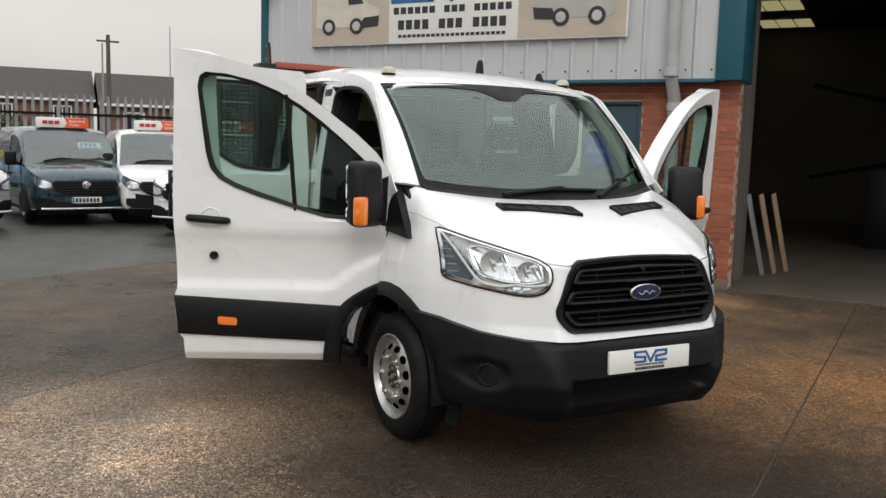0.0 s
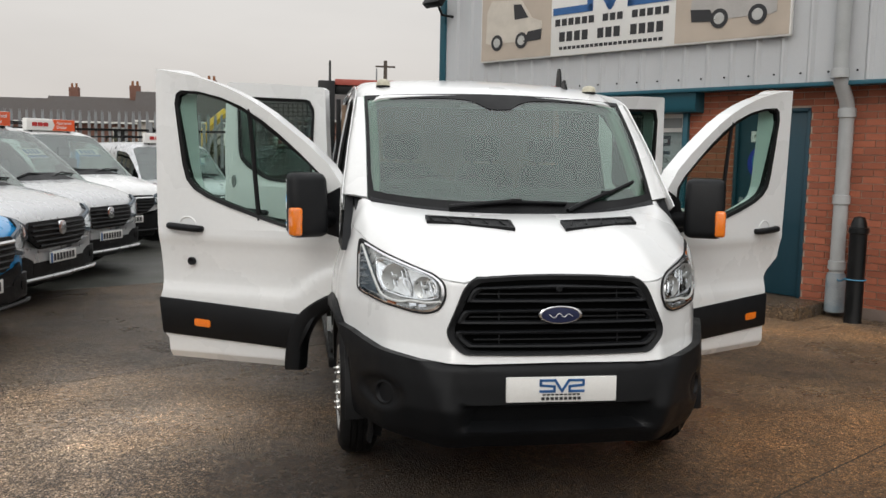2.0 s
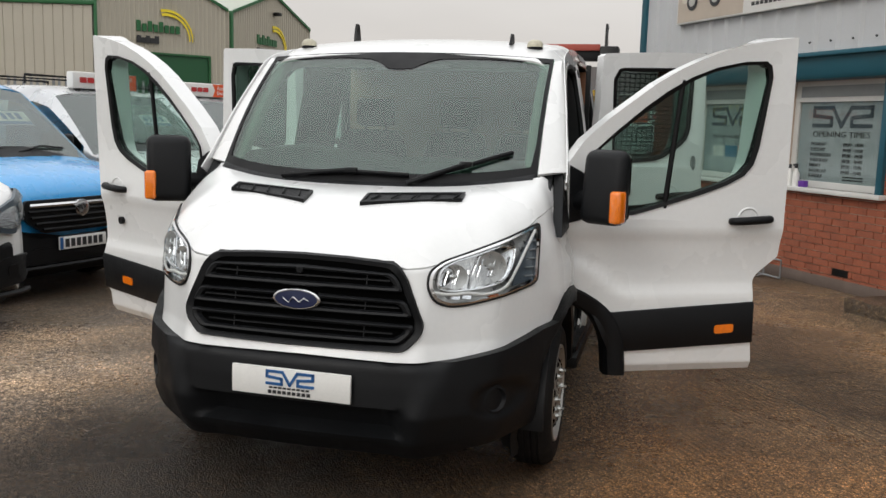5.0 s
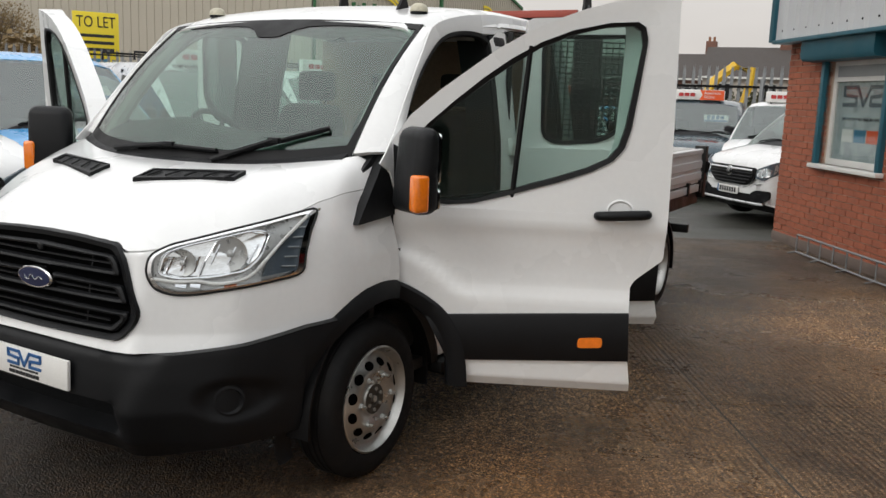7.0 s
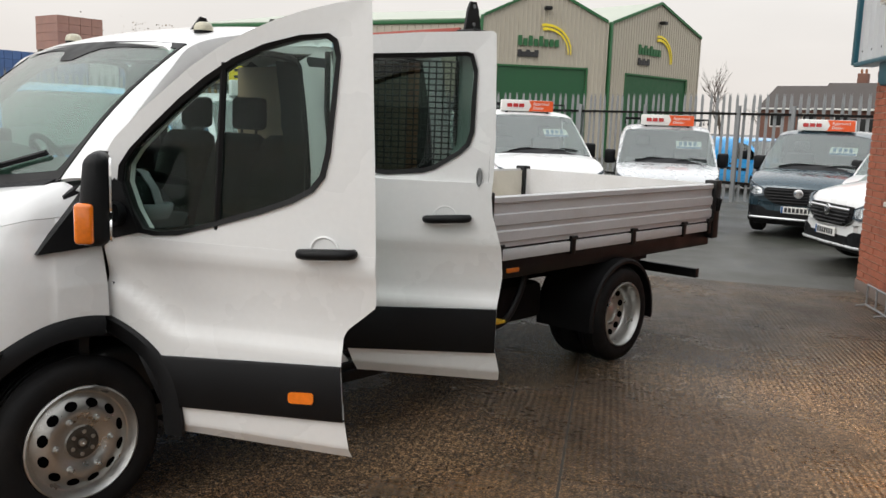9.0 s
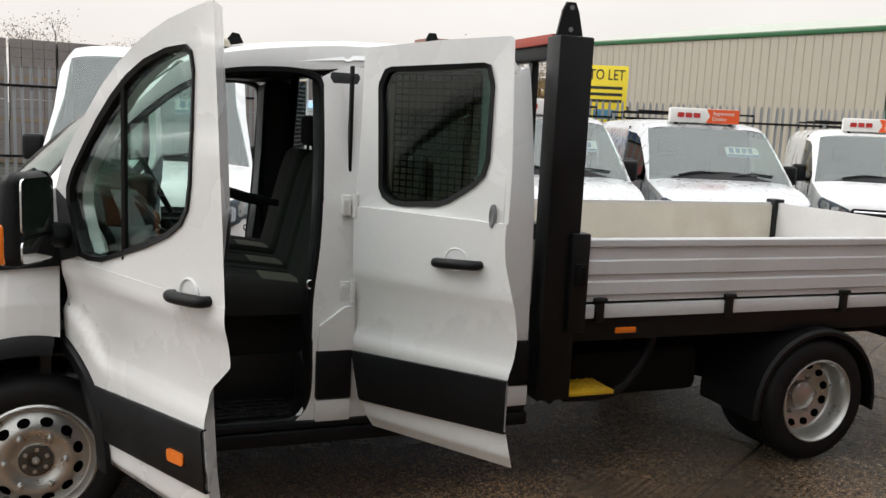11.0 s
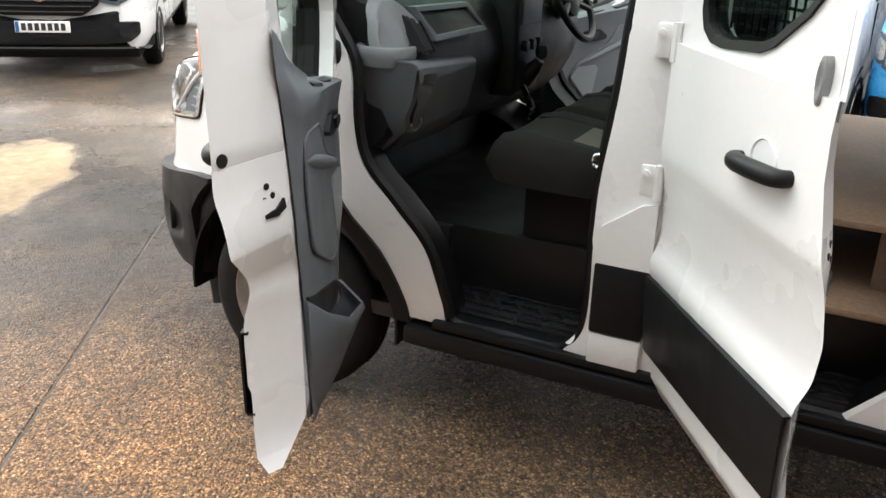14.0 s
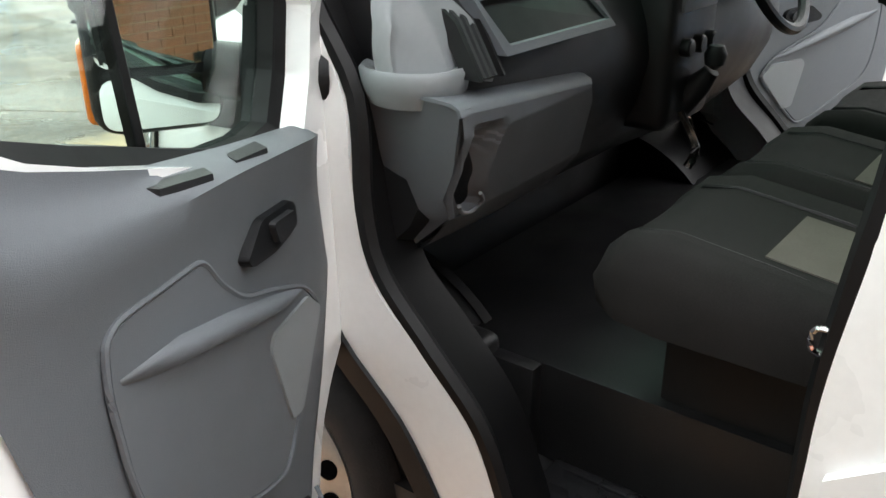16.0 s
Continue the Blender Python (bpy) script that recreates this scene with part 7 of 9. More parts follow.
def clip(poly, nx, ny, d):
    """The part of a polygon where nx x + ny y >= d."""
    out = []
    for (x0, y0), (x1, y1) in zip(poly, poly[1:] + poly[:1]):
        a, c = nx * x0 + ny * y0 - d, nx * x1 + ny * y1 - d
        if a >= 0:
            out.append((x0, y0))
        if a * c < 0:
            t = a / (a - c)
            out.append((x0 + (x1 - x0) * t, y0 + (y1 - y0) * t))
    return out


CU, SU = math.cos(radians(31.5)), math.sin(radians(31.5))
U_CUTS = (-30, -12.2, -7.8, -3.42, 2.68, 10.2, 40)
V_CUTS = (-40, -14.0, -9.7, -5.5, -1.38, 2.81, 6.9, 30)
CELLS = [(u0, u1, v0, v1) for u0, u1 in zip(U_CUTS, U_CUTS[1:]) for v0, v1 in zip(V_CUTS, V_CUTS[1:])]
CELLS = [c for c in CELLS if not (c[0] == 2.68 and c[2] == -1.38)] + [(2.68, 10.2, -1.38, 0.52), (2.68, 10.2, 0.52, 2.81)]     # one bay is split again
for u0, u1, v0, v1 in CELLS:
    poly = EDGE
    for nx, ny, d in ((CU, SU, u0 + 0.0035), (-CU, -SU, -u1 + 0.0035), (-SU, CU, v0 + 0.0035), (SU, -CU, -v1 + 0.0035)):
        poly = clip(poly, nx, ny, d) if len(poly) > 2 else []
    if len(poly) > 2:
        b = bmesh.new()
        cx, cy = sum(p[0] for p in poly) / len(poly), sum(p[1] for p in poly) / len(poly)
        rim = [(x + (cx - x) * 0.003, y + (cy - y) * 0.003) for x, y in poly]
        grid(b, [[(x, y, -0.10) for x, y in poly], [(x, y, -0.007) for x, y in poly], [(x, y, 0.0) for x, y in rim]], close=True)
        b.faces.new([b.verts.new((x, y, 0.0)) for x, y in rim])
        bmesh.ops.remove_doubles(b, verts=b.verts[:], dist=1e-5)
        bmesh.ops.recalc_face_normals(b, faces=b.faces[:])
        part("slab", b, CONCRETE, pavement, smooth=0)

# ---- sales building ----
B = pose(1.22, 8.70, 0, 0, 0, -56.3)
CL, ST = -0.22, 2.48                    # cladding stands before the brick, from this height
L, DEEP, TOP = 6.75, 13.0, 6.2
wall = thing("wall_front", B, "red brick office front under pale grey cladding", "wall", kind="structure")
OPEN = [(0.97, 2.20, 1.05, 2.20), (2.70, 4.05, 1.05, 2.20), (4.72, 5.60, 0.0, 2.23)]
b = bmesh.new()
xs = sorted({0.0, L} | {v for o in OPEN for v in o[:2]})
zs = sorted({-0.1, 2.5} | {v for o in OPEN for v in o[2:]})
for x0, x1 in zip(xs, xs[1:]):
    for z0, z1 in zip(zs, zs[1:]):
        if not any(o[0] <= x0 < o[1] and o[2] - 0.01 <= z0 < o[3] for o in OPEN):
            box(b, x0, x1, 0.012, 0.25, z0, z1)
part("mortar_backing", b, MORTAR, wall, smooth=0)
part("side_wall", boxes((0.012, 0.25, 0.25, DEEP, -0.1, 2.5)), MORTAR, wall)


def cladding(name, m, x0, x1, z0, z1, parent, pitch=0.30, mat=None, depth=0.035, rib=0.05):
    b = bmesh.new()
    pts, x = [], x0
    while x < x1:
        for dx, dy in ((0, 0), (pitch - rib - 0.03, 0), (pitch - rib, -depth), (pitch - 0.03, -depth)):
            if x + dx <= x1:
                pts.append((x + dx, dy))
        x += pitch
    pts.append((x1, 0))
    grid(b, [[(x, y, z) for x, y in pts] for z in (z0, z1)])
    shell(b, 0.004)
    o = part(name, b, mat or CLAD, parent, smooth=20)
    o.matrix_basis = m
    return o


cladding("cladding", pose(0, CL, 0), 0.0, 6.5, ST, TOP, wall)
part("cladding_return", boxes((-0.06, -0.04, CL, DEEP, ST, TOP)), CLAD, wall)
part("clad_trim", boxes((-0.09, 0.02, CL - 0.045, CL + 0.1, ST - 0.02, TOP), (6.5, 6.80, CL - 0.045, 0.5, ST - 0.02, TOP), (0.02, 6.5, CL - 0.05, CL + 0.16, ST - 0.045, ST), r=0.006), TEAL, wall, "teal painted edge flashing")
part("soffit", boxes((0.02, 6.5, CL + 0.16, 0.25, ST - 0.02, ST + 0.02)), CLAD, wall)
part("roof", boxes((-0.1, 14.0, CL, DEEP, TOP, TOP + 0.2)), CLAD, wall)
# workshop with its open doorway
ws = thing("workshop", B, "dark workshop interior behind an open doorway", "workshop", kind="structure")
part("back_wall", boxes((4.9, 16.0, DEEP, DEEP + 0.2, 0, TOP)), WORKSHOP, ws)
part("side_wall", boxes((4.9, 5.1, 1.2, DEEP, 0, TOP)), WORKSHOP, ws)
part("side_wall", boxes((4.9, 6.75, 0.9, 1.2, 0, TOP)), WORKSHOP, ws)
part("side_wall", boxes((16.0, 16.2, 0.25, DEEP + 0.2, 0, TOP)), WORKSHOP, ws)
part("front_wall", boxes((12.5, 16.2, 0.0, 0.25, 0, TOP), (6.75, 12.5, 0.0, 0.25, 4.6, TOP)), CLAD, ws)
part("workshop_floor", boxes((6.75, 16.0, 0.0, 1.2, -0.05, 0.02), (5.1, 16.0, 1.2, DEEP, -0.05, 0.02)), material("oily workshop floor", (0.09, 0.075, 0.06), 0.6, vary=0.3, scale=1.0), ws)

# ---- fence ----
FENCE = [(4.6, 19.0), (-5.0, 19.3), (-10.0, 19.8), (-14.2, 18.8), (-17.9, 14.3), (-19.6, 9.5), (-19.2, 0.0), (-18.3, -6.0), (-18.0, -12.0)]
fence = thing("palisade_fence", pose(0, 0, 0), "grey galvanised steel palisade fence", "fence")
b = bmesh.new()
o = [(-0.039, 0), (0.039, 0), (0.039, 2.48), (0.022, 2.66), (0.0, 2.57), (-0.022, 2.66), (-0.039, 2.48)]
prism(b, [(x, -0.003 if abs(x) > 0.02 else -0.014, z) for x, z in o], [(x, 0.0 if abs(x) > 0.02 else -0.010, z) for x, z in o])
pale_mesh = bpy.data.meshes.new("pale")
b.to_mesh(pale_mesh)
b.free()
pale_mesh.materials.append(GALV)
count = 0
for (x0, y0), (x1, y1) in zip(FENCE, FENCE[1:]):
    d = math.hypot(x1 - x0, y1 - y0)
    a = math.degrees(math.atan2(y1 - y0, x1 - x0))
    k = int(d / 0.19)
    for i in range(k):
        t = (i + 0.5) / k
        p = new("pale", pale_mesh)
        p.parent = fence
        p.matrix_basis = pose(x0 + (x1 - x0) * t, y0 + (y1 - y0) * t, 0, random.uniform(-0.8, 0.8), random.uniform(-0.7, 0.7), a)
        count += 1
    for z in (0.45, 2.15):
        o = part("rail", boxes((0, d, 0.004, 0.05, z - 0.03, z + 0.03)), CHASSIS, fence)
        o.matrix_basis = pose(x0, y0, 0, 0, 0, a)
    for i in range(int(d / 2.75) + 1):
        t = i * 2.75 / d
        o = part("post", boxes((-0.04, 0.04, 0.05, 0.12, -0.03, 2.35)), GALV, fence)
        o.matrix_basis = pose(x0 + (x1 - x0) * t, y0 + (y1 - y0) * t, 0, 0, 0, a)


# ---- details of the sales building (x along the front, y inwards) ----
# bricks: courses of 75 mm; the 300 round the windows and door are single, the rest joined
b = bmesh.new()
box(b, 0, 0.215, -0.0, 0.10, 0, 0.065)
for v in b.verts:
    v.co.y += 0.0
brick_mesh = bpy.data.meshes.new("brick")
b.to_mesh(brick_mesh)
b.free()
brick_mesh.materials.append(BRICK)
rest_v, rest_f, single = [], [], 0
BRICK_MANY = material("red facing brick rows", (0.33, 0.10, 0.052), 0.82, vary=0.45, scale=6, fine=40, bump=0.5, bump_scale=120, dirt=0.3, dirt_colour=(0.12, 0.055, 0.04))


def lay(x, y, z, length, along="x"):
    d = random.uniform(-0.002, 0.003)
    k = len(rest_v)
    if along == "x":
        c = [(x + a * length, y + d + q * 0.06, z + h * 0.065) for a in (0, 1) for q in (0, 1) for h in (0, 1)]
    else:
        c = [(x + d + q * 0.06, y + a * length, z + h * 0.065) for a in (0, 1) for q in (0, 1) for h in (0, 1)]
    rest_v.extend(c)
    rest_f.extend([tuple(k + i for i in f) for f in ((0, 1, 3, 2), (4, 6, 7, 5), (0, 4, 5, 1), (2, 3, 7, 6), (0, 2, 6, 4), (1, 5, 7, 3))])


for row in range(33):
    z = row * 0.075 + 0.005
    x = 0.0 if row % 2 == 0 else -0.1125
    while x < L:
        x0, x1 = max(0.0, x), min(L, x + 0.215)
        spans = [(x0, x1)]
        for ox0, ox1, oz0, oz1 in OPEN:
            if oz0 - 0.04 < z < oz1:
                spans = [(max(p, ox1) if p > ox0 - 1e-6 and p < ox1 else p, min(q, ox0) if q > ox0 and q <= ox1 + 1e-6 or (p < ox0 < q) else q) for p, q in spans]
                spans = [(p, q) for p, q in spans if q - p > 0.03 and not (p >= ox0 and q <= ox1)]
        for p, q in spans:
            whole = abs(q - p - 0.215) < 1e-3
            if whole and single < 300 and (4.2 < p < 6.75):
                o = new("brick", brick_mesh)
                o.parent = wall
                o.matrix_basis = pose(p, random.uniform(-0.002, 0.003), z)
                single += 1
            else:
                lay(p, 0.0, z, q - p)
        x += 0.225
    y = 0.0 if row % 2 else 0.1125
    while y < 3.2:
        lay(0.0, y, z, 0.215, "y")
        y += 0.225
    y = 0.0 if row % 2 else 0.1125
    while y < 0.24:
        lay(L - 0.06, y, z, min(0.215, 0.25 - y), "y")
        y += 0.225
me = bpy.data.meshes.new("brickwork")
me.from_pydata(rest_v, [], rest_f)
me.materials.append(BRICK_MANY)
rest = tagged(new("brickwork", me), kind="stuff")
rest.parent = wall
part("damp_course", boxes((-0.012, L, -0.012, 0.0, 0.0, 0.12), r=0.003), material("stained plinth", (0.16, 0.12, 0.10), 0.9, vary=0.3, dirt=0.4), wall)
for x in (3.55, 5.9):
    bb = boxes((x, x + 0.215, -0.006, 0.01, 0.155, 0.225))
    air = part("air_brick", bb, DARK_STEEL, wall)
for k in range(22):                     # fixings along the foot of the cladding
    bb = bmesh.new()
    disc(bb, (0.26 + 0.295 * k, CL - 0.036, ST + 0.10), "y", [(0.012, 0.004), (0.012, -0.006), (0, -0.008)], 8)
    part("fixing_screw", bb, DARK_STEEL, wall)
# shutter boxes over the windows and side guides
for x0, x1 in ((0.66, 2.20), (2.46, 4.30)):
    bb = bmesh.new()
    prism(bb, [(x0, y, z) for y, z in ((0.0, 2.20), (-0.17, 2.21), (-0.20, 2.25), (-0.20, 2.44), (0.0, 2.46))], [(x1, y, z) for y, z in ((0.0, 2.20), (-0.17, 2.21), (-0.20, 2.25), (-0.20, 2.44), (0.0, 2.46))])
    part("shutter_box", bb, TEAL, wall, "teal roller shutter box")
for n, (x0, x1) in enumerate(((0.97, 2.20), (2.70, 4.05))):
    win = thing("window_%d" % (n + 1), B, "white framed office window with printed panel", "window", kind="structure")
    part("shutter_guide", boxes((x0 - 0.07, x0, -0.05, 0.03, 1.0, 2.2), r=0.004), TEAL, win)
    part("shutter_guide", boxes((x1, x1 + 0.07, -0.05, 0.03, 1.0, 2.2), r=0.004), TEAL, win)
    part("window_sill", boxes((x0 - 0.10, x1 + 0.10, -0.09, 0.14, 1.0, 1.05), r=0.008), UPVC, win, "white sill")
    f = bmesh.new()
    o = [(x0, 1.05), (x1, 1.05), (x1, 2.2), (x0, 2.2)]
    i = [(x0 + 0.07, 1.12), (x1 - 0.07, 1.12), (x1 - 0.07, 1.98), (x0 + 0.07, 1.98)]
    ring(f, [(x, 0.08, z) for x, z in o], [(x, 0.08, z) for x, z in i], [(x, 0.15, z) for x, z in o], [(x, 0.15, z) for x, z in i])
    part("window_frame", f, UPVC, win)
    part("vent_pane", boxes((x0 + 0.09, x1 - 0.09, 0.07, 0.08, 2.03, 2.15)), material("grey vent film", (0.25, 0.26, 0.26), 0.4), win)
    board = part("printed_panel", boxes((x0 + 0.07, x1 - 0.07, 0.11, 0.125, 1.12, 1.98)), material("pale window print", (0.42, 0.46, 0.47), 0.3, vary=0.05), win, "pale printed window panel")
    part("pane", boxes((x0 + 0.07, x1 - 0.07, 0.095, 0.1, 1.12, 1.98)), CLEAR_PANE, win, smooth=0).visible_shadow = False
    cx = (x0 + x1) / 2
    logo(board, INK_GREY, 0.80, 0.19, pose(cx, 0.108, 1.82, 90))
    if n == 1:
        lettering("opening_times", "OPENING TIMES", 0.088, INK, board, pose(cx, 0.108, 1.63, 90), width=0.80)
        for k, (day, hrs) in enumerate((("MONDAY", "09:00 - 18:00"), ("TUESDAY", "09:00 - 18:00"), ("WEDNESDAY", "09:00 - 18:00"), ("THURSDAY", "09:00 - 18:00"), ("FRIDAY", "09:00 - 18:00"), ("SATURDAY", "09:00 - 15:00"), ("SUNDAY", ""))):
            z = 1.525 - 0.058 * k
            lettering("day", day, 0.052, INK, board, pose(cx - 0.42, 0.108, z, 90), align="LEFT")
            if hrs:
                lettering("hours", hrs, 0.052, INK, board, pose(cx + 0.05, 0.108, z, 90), align="LEFT")
        bb = bmesh.new()
        for z in (1.18, 1.15):
            for k in range(8):
                box(bb, cx + 0.08 + 0.035 * k, cx + 0.108 + 0.035 * k, 0.105, 0.11, z, z + 0.014)
        part("small_print", bb, INK, board, smooth=0)
    else:
        lettering("card_notice", "WE ACCEPT ALL MAJOR CARDS", 0.05, INK, board, pose(cx, 0.108, 1.57, 90), width=0.78)
        for k, mt in enumerate((SIGN_WHITE, BLUE_TOPE, ORANGE)):
            part("card_picture", boxes((cx - 0.36 + 0.25 * k, cx - 0.14 + 0.25 * k, 0.104, 0.11, 1.32, 1.46)), mt, board)
    # dark sheet in place of the unlit office behind the glass
    part("unlit_backing", boxes((x0 + 0.05, x1 - 0.05, 0.20, 0.21, 1.05, 2.2)), material("dim office interior", (0.05, 0.05, 0.05), 0.9), win)
# bottles on the second sill
for k, (x, hgt, mt, lb) in enumerate(((2.80, 0.24, CLEAR_PANE, "clear spray bottle"), (2.90, 0.25, CLEAR_PANE, "clear spray bottle"), (2.70, 0.16, GALV, "grey metal canister"))):
    spray = thing("spray_bottle" if k < 2 else "canister", B @ pose(x, -0.01, 1.05), lb + " on the window sill", "bottle")
    bb = bmesh.new()
    disc(bb, (0, 0, 0), "z", [(0.035, 0.0), (0.038, 0.02), (0.038, hgt * 0.55), (0.015, hgt * 0.75), (0.014, hgt * 0.8)], 14)
    part("bottle_body", bb, SIGN_WHITE if k < 2 else GALV, spray)
    if k < 2:
        bb = boxes((-0.02, 0.012, -0.012, 0.012, hgt * 0.8, hgt), (-0.055, -0.02, -0.008, 0.008, hgt * 0.9, hgt * 0.98), r=0.003)
        part("trigger_head", bb, INK, spray)
solo("sponge", boxes((0, 0.10, -0.03, 0.03, 0, 0.07), r=0.01), PURPLE, "purple sponge on the window sill", "sponge", m=B @ pose(2.98, -0.02, 1.05))
# reception door
dr = thing("door_1", B, "teal reception door with sign and sticker", "door", kind="structure")
leaf = part("door_leaf", boxes((4.76, 5.56, 0.03, 0.08, 0.14, 2.19), r=0.004), DOOR_TEAL, dr)
part("door_frame", boxes((4.72, 4.76, -0.005, 0.14, 0.1, 2.23), (5.56, 5.60, -0.005, 0.14, 0.1, 2.23), (4.72, 5.60, -0.005, 0.14, 2.19, 2.23), r=0.003), DOOR_TEAL, dr)
sg = part("reception_sign", boxes((4.91, 5.27, 0.022, 0.03, 1.86, 1.98)), SIGN_WHITE, leaf, "white reception sign")
lettering("reception_word", "RECEPTION", 0.06, INK, sg, pose(5.09, 0.021, 1.92, 90), width=0.28)
bb = bmesh.new()
disc(bb, (5.09, 0.03, 1.62), "y", [(0.21, 0.0), (0.21, -0.006), (0.0, -0.006)], 36)
stick = part("distancing_sticker", bb, material("deep blue sticker", (0.015, 0.03, 0.30), 0.35), leaf, "round blue sticker with pale pictograms")
bb = boxes((4.94, 4.99, 0.018, 0.024, 1.58, 1.70), (5.19, 5.24, 0.018, 0.024, 1.58, 1.70), (5.02, 5.16, 0.018, 0.024, 1.58, 1.64), (5.0, 5.18, 0.018, 0.024, 1.50, 1.515), (4.98, 5.2, 0.018, 0.024, 1.75, 1.765), (5.03, 5.15, 0.018, 0.024, 1.47, 1.48))
part("sticker_print", bb, BLUE_TOPE, stick, smooth=0)
bb = boxes((4.80, 4.85, 0.015, 0.03, 1.05, 1.22), r=0.004)
tube(bb, [(4.825, 0.02, 1.17), (4.825, -0.03, 1.17), (4.95, -0.03, 1.17)], 0.01, 8)
part("lever_handle", bb, GALV, leaf)
part("door_step", boxes((4.5, 5.9, -0.75, 0.1, -0.1, 0.13), r=0.015), CONCRETE, dr, "concrete door step")
# drainpipe and bollard
dp = thing("drainpipe", B, "grey plastic drainpipe, scuffed at its foot", "drainpipe")
bb = bmesh.new()
tube(bb, [(6.01, CL - 0.09, TOP), (6.01, CL - 0.09, 2.60), (6.01, CL - 0.06, 2.48), (6.01, -0.10, 2.28), (6.01, -0.07, 2.18), (6.01, -0.07, 0.05)], 0.075, 14)
part("pipe", bb, PIPE, dp)
for z in (2.16, 1.25, 0.55, 2.55):
    bb = bmesh.new()
    y = -0.07 if z < 2.4 else CL - 0.09
    disc(bb, (6.01, y, z), "z", [(0.075, -0.05), (0.09, -0.045), (0.09, 0.045), (0.075, 0.05)], 16)
    part("pipe_collar", bb, PIPE, dp)
bb = bmesh.new()
disc(bb, (6.01, -0.07, 0.05), "z", [(0.1, 0.0), (0.1, 0.38), (0.085, 0.42)], 14)
part("pipe_shoe", bb, material("scuffed pipe foot", (0.26, 0.28, 0.29), 0.6, vary=0.3, scale=10, dirt=0.6, dirt_colour=(0.10, 0.20, 0.27)), dp)
bb = bmesh.new()
disc(bb, (0, 0, 0), "z", [(0.09, 0), (0.085, 0.02), (0.085, 0.92), (0.095, 0.93), (0.095, 0.98), (0.08, 0.99), (0.07, 1.04), (0.05, 1.09), (0, 1.10)], 20)
bol = thing("bollard", B @ pose(6.30, -0.30, 0.0), "black cast bollard beside the drainpipe", "bollard")
part("bollard_post", bb, DARK_STEEL, bol)
bb = bmesh.new()
tube(bb, [(0.1 * math.cos(a), 0.1 * math.sin(a), 0.45) for a in np.linspace(0, math.tau, 13)], 0.008, 5, caps=False)
tube(bb, smooth_line([(-0.1, 0, 0.45), (-0.2, 0.1, 0.40), (-0.28, 0.2, 0.43)], 8), 0.008, 5)
part("blue_rope", bb, BLUE_TOPE, bol)
# low ladder rack lying at the wall
lad = thing("cycle_rack", B @ pose(1.10, -0.22, 0.0), "low galvanised rack at the foot of the wall", "rack")
bb = bmesh.new()
for z in (0.03, 0.23):
    tube(bb, [(0, 0, z), (1.92, 0, z)], 0.012, 6)
part("rack_rail", bb, GALV, lad)
for k in range(8):
    bb = bmesh.new()
    x = 1.92 * k / 7
    tube(bb, [(x, 0, 0.03), (x, 0, 0.23)], 0.010, 6)
    if k % 2 == 0:
        tube(bb, [(x, 0, 0.03), (x, -0.10, 0.012)], 0.010, 6)
    part("rack_bar", bb, GALV, lad)
# sign board on the cladding
SB = B @ pose(0, CL - 0.06, 0)
board = thing("sign_board", SB, "wide dealer sign board with van pictures", "sign")
part("board_panel", boxes((0.84, 5.46, -0.03, 0.02, 2.98, 4.5), r=0.006), SIGN_WHITE, board, "off-white sign panel")
part("photo_panel", boxes((0.86, 2.15, -0.036, -0.03, 3.0, 4.48)), POSTER, board, "brown printed picture panel")
part("photo_panel", boxes((4.05, 5.44, -0.036, -0.03, 3.0, 4.48)), POSTER, board, "brown printed picture panel")
logo(board, INK_BLUE, 1.75, 0.42, pose(3.1, -0.033, 3.77, 90))


def bars_line(name, parent, x0, x1, y, z0, z1, pattern, mat):
    """Words that stay unread: a plain block for each letter."""
    unit = (x1 - x0) / len(pattern)
    for k, ch in enumerate(pattern):
        if ch != " ":
            part(name, boxes((x0 + unit * (k + 0.12), x0 + unit * (k + 0.86), y - 0.004, y, z0, z1)), mat, parent, smooth=0)


bars_line("name_letter", board, 2.21, 3.97, -0.0305, 3.37, 3.46, "xxxxxx xxx xxxxx", INK)
bars_line("number_block", board, 2.28, 3.90, -0.0305, 3.165, 3.29, "xxxx xxx xxxx", INK)
bars_line("address_block", board, 2.29, 3.89, -0.0305, 3.06, 3.10, "xxxxxxxxxxxxxxxxxxxxxx", INK)
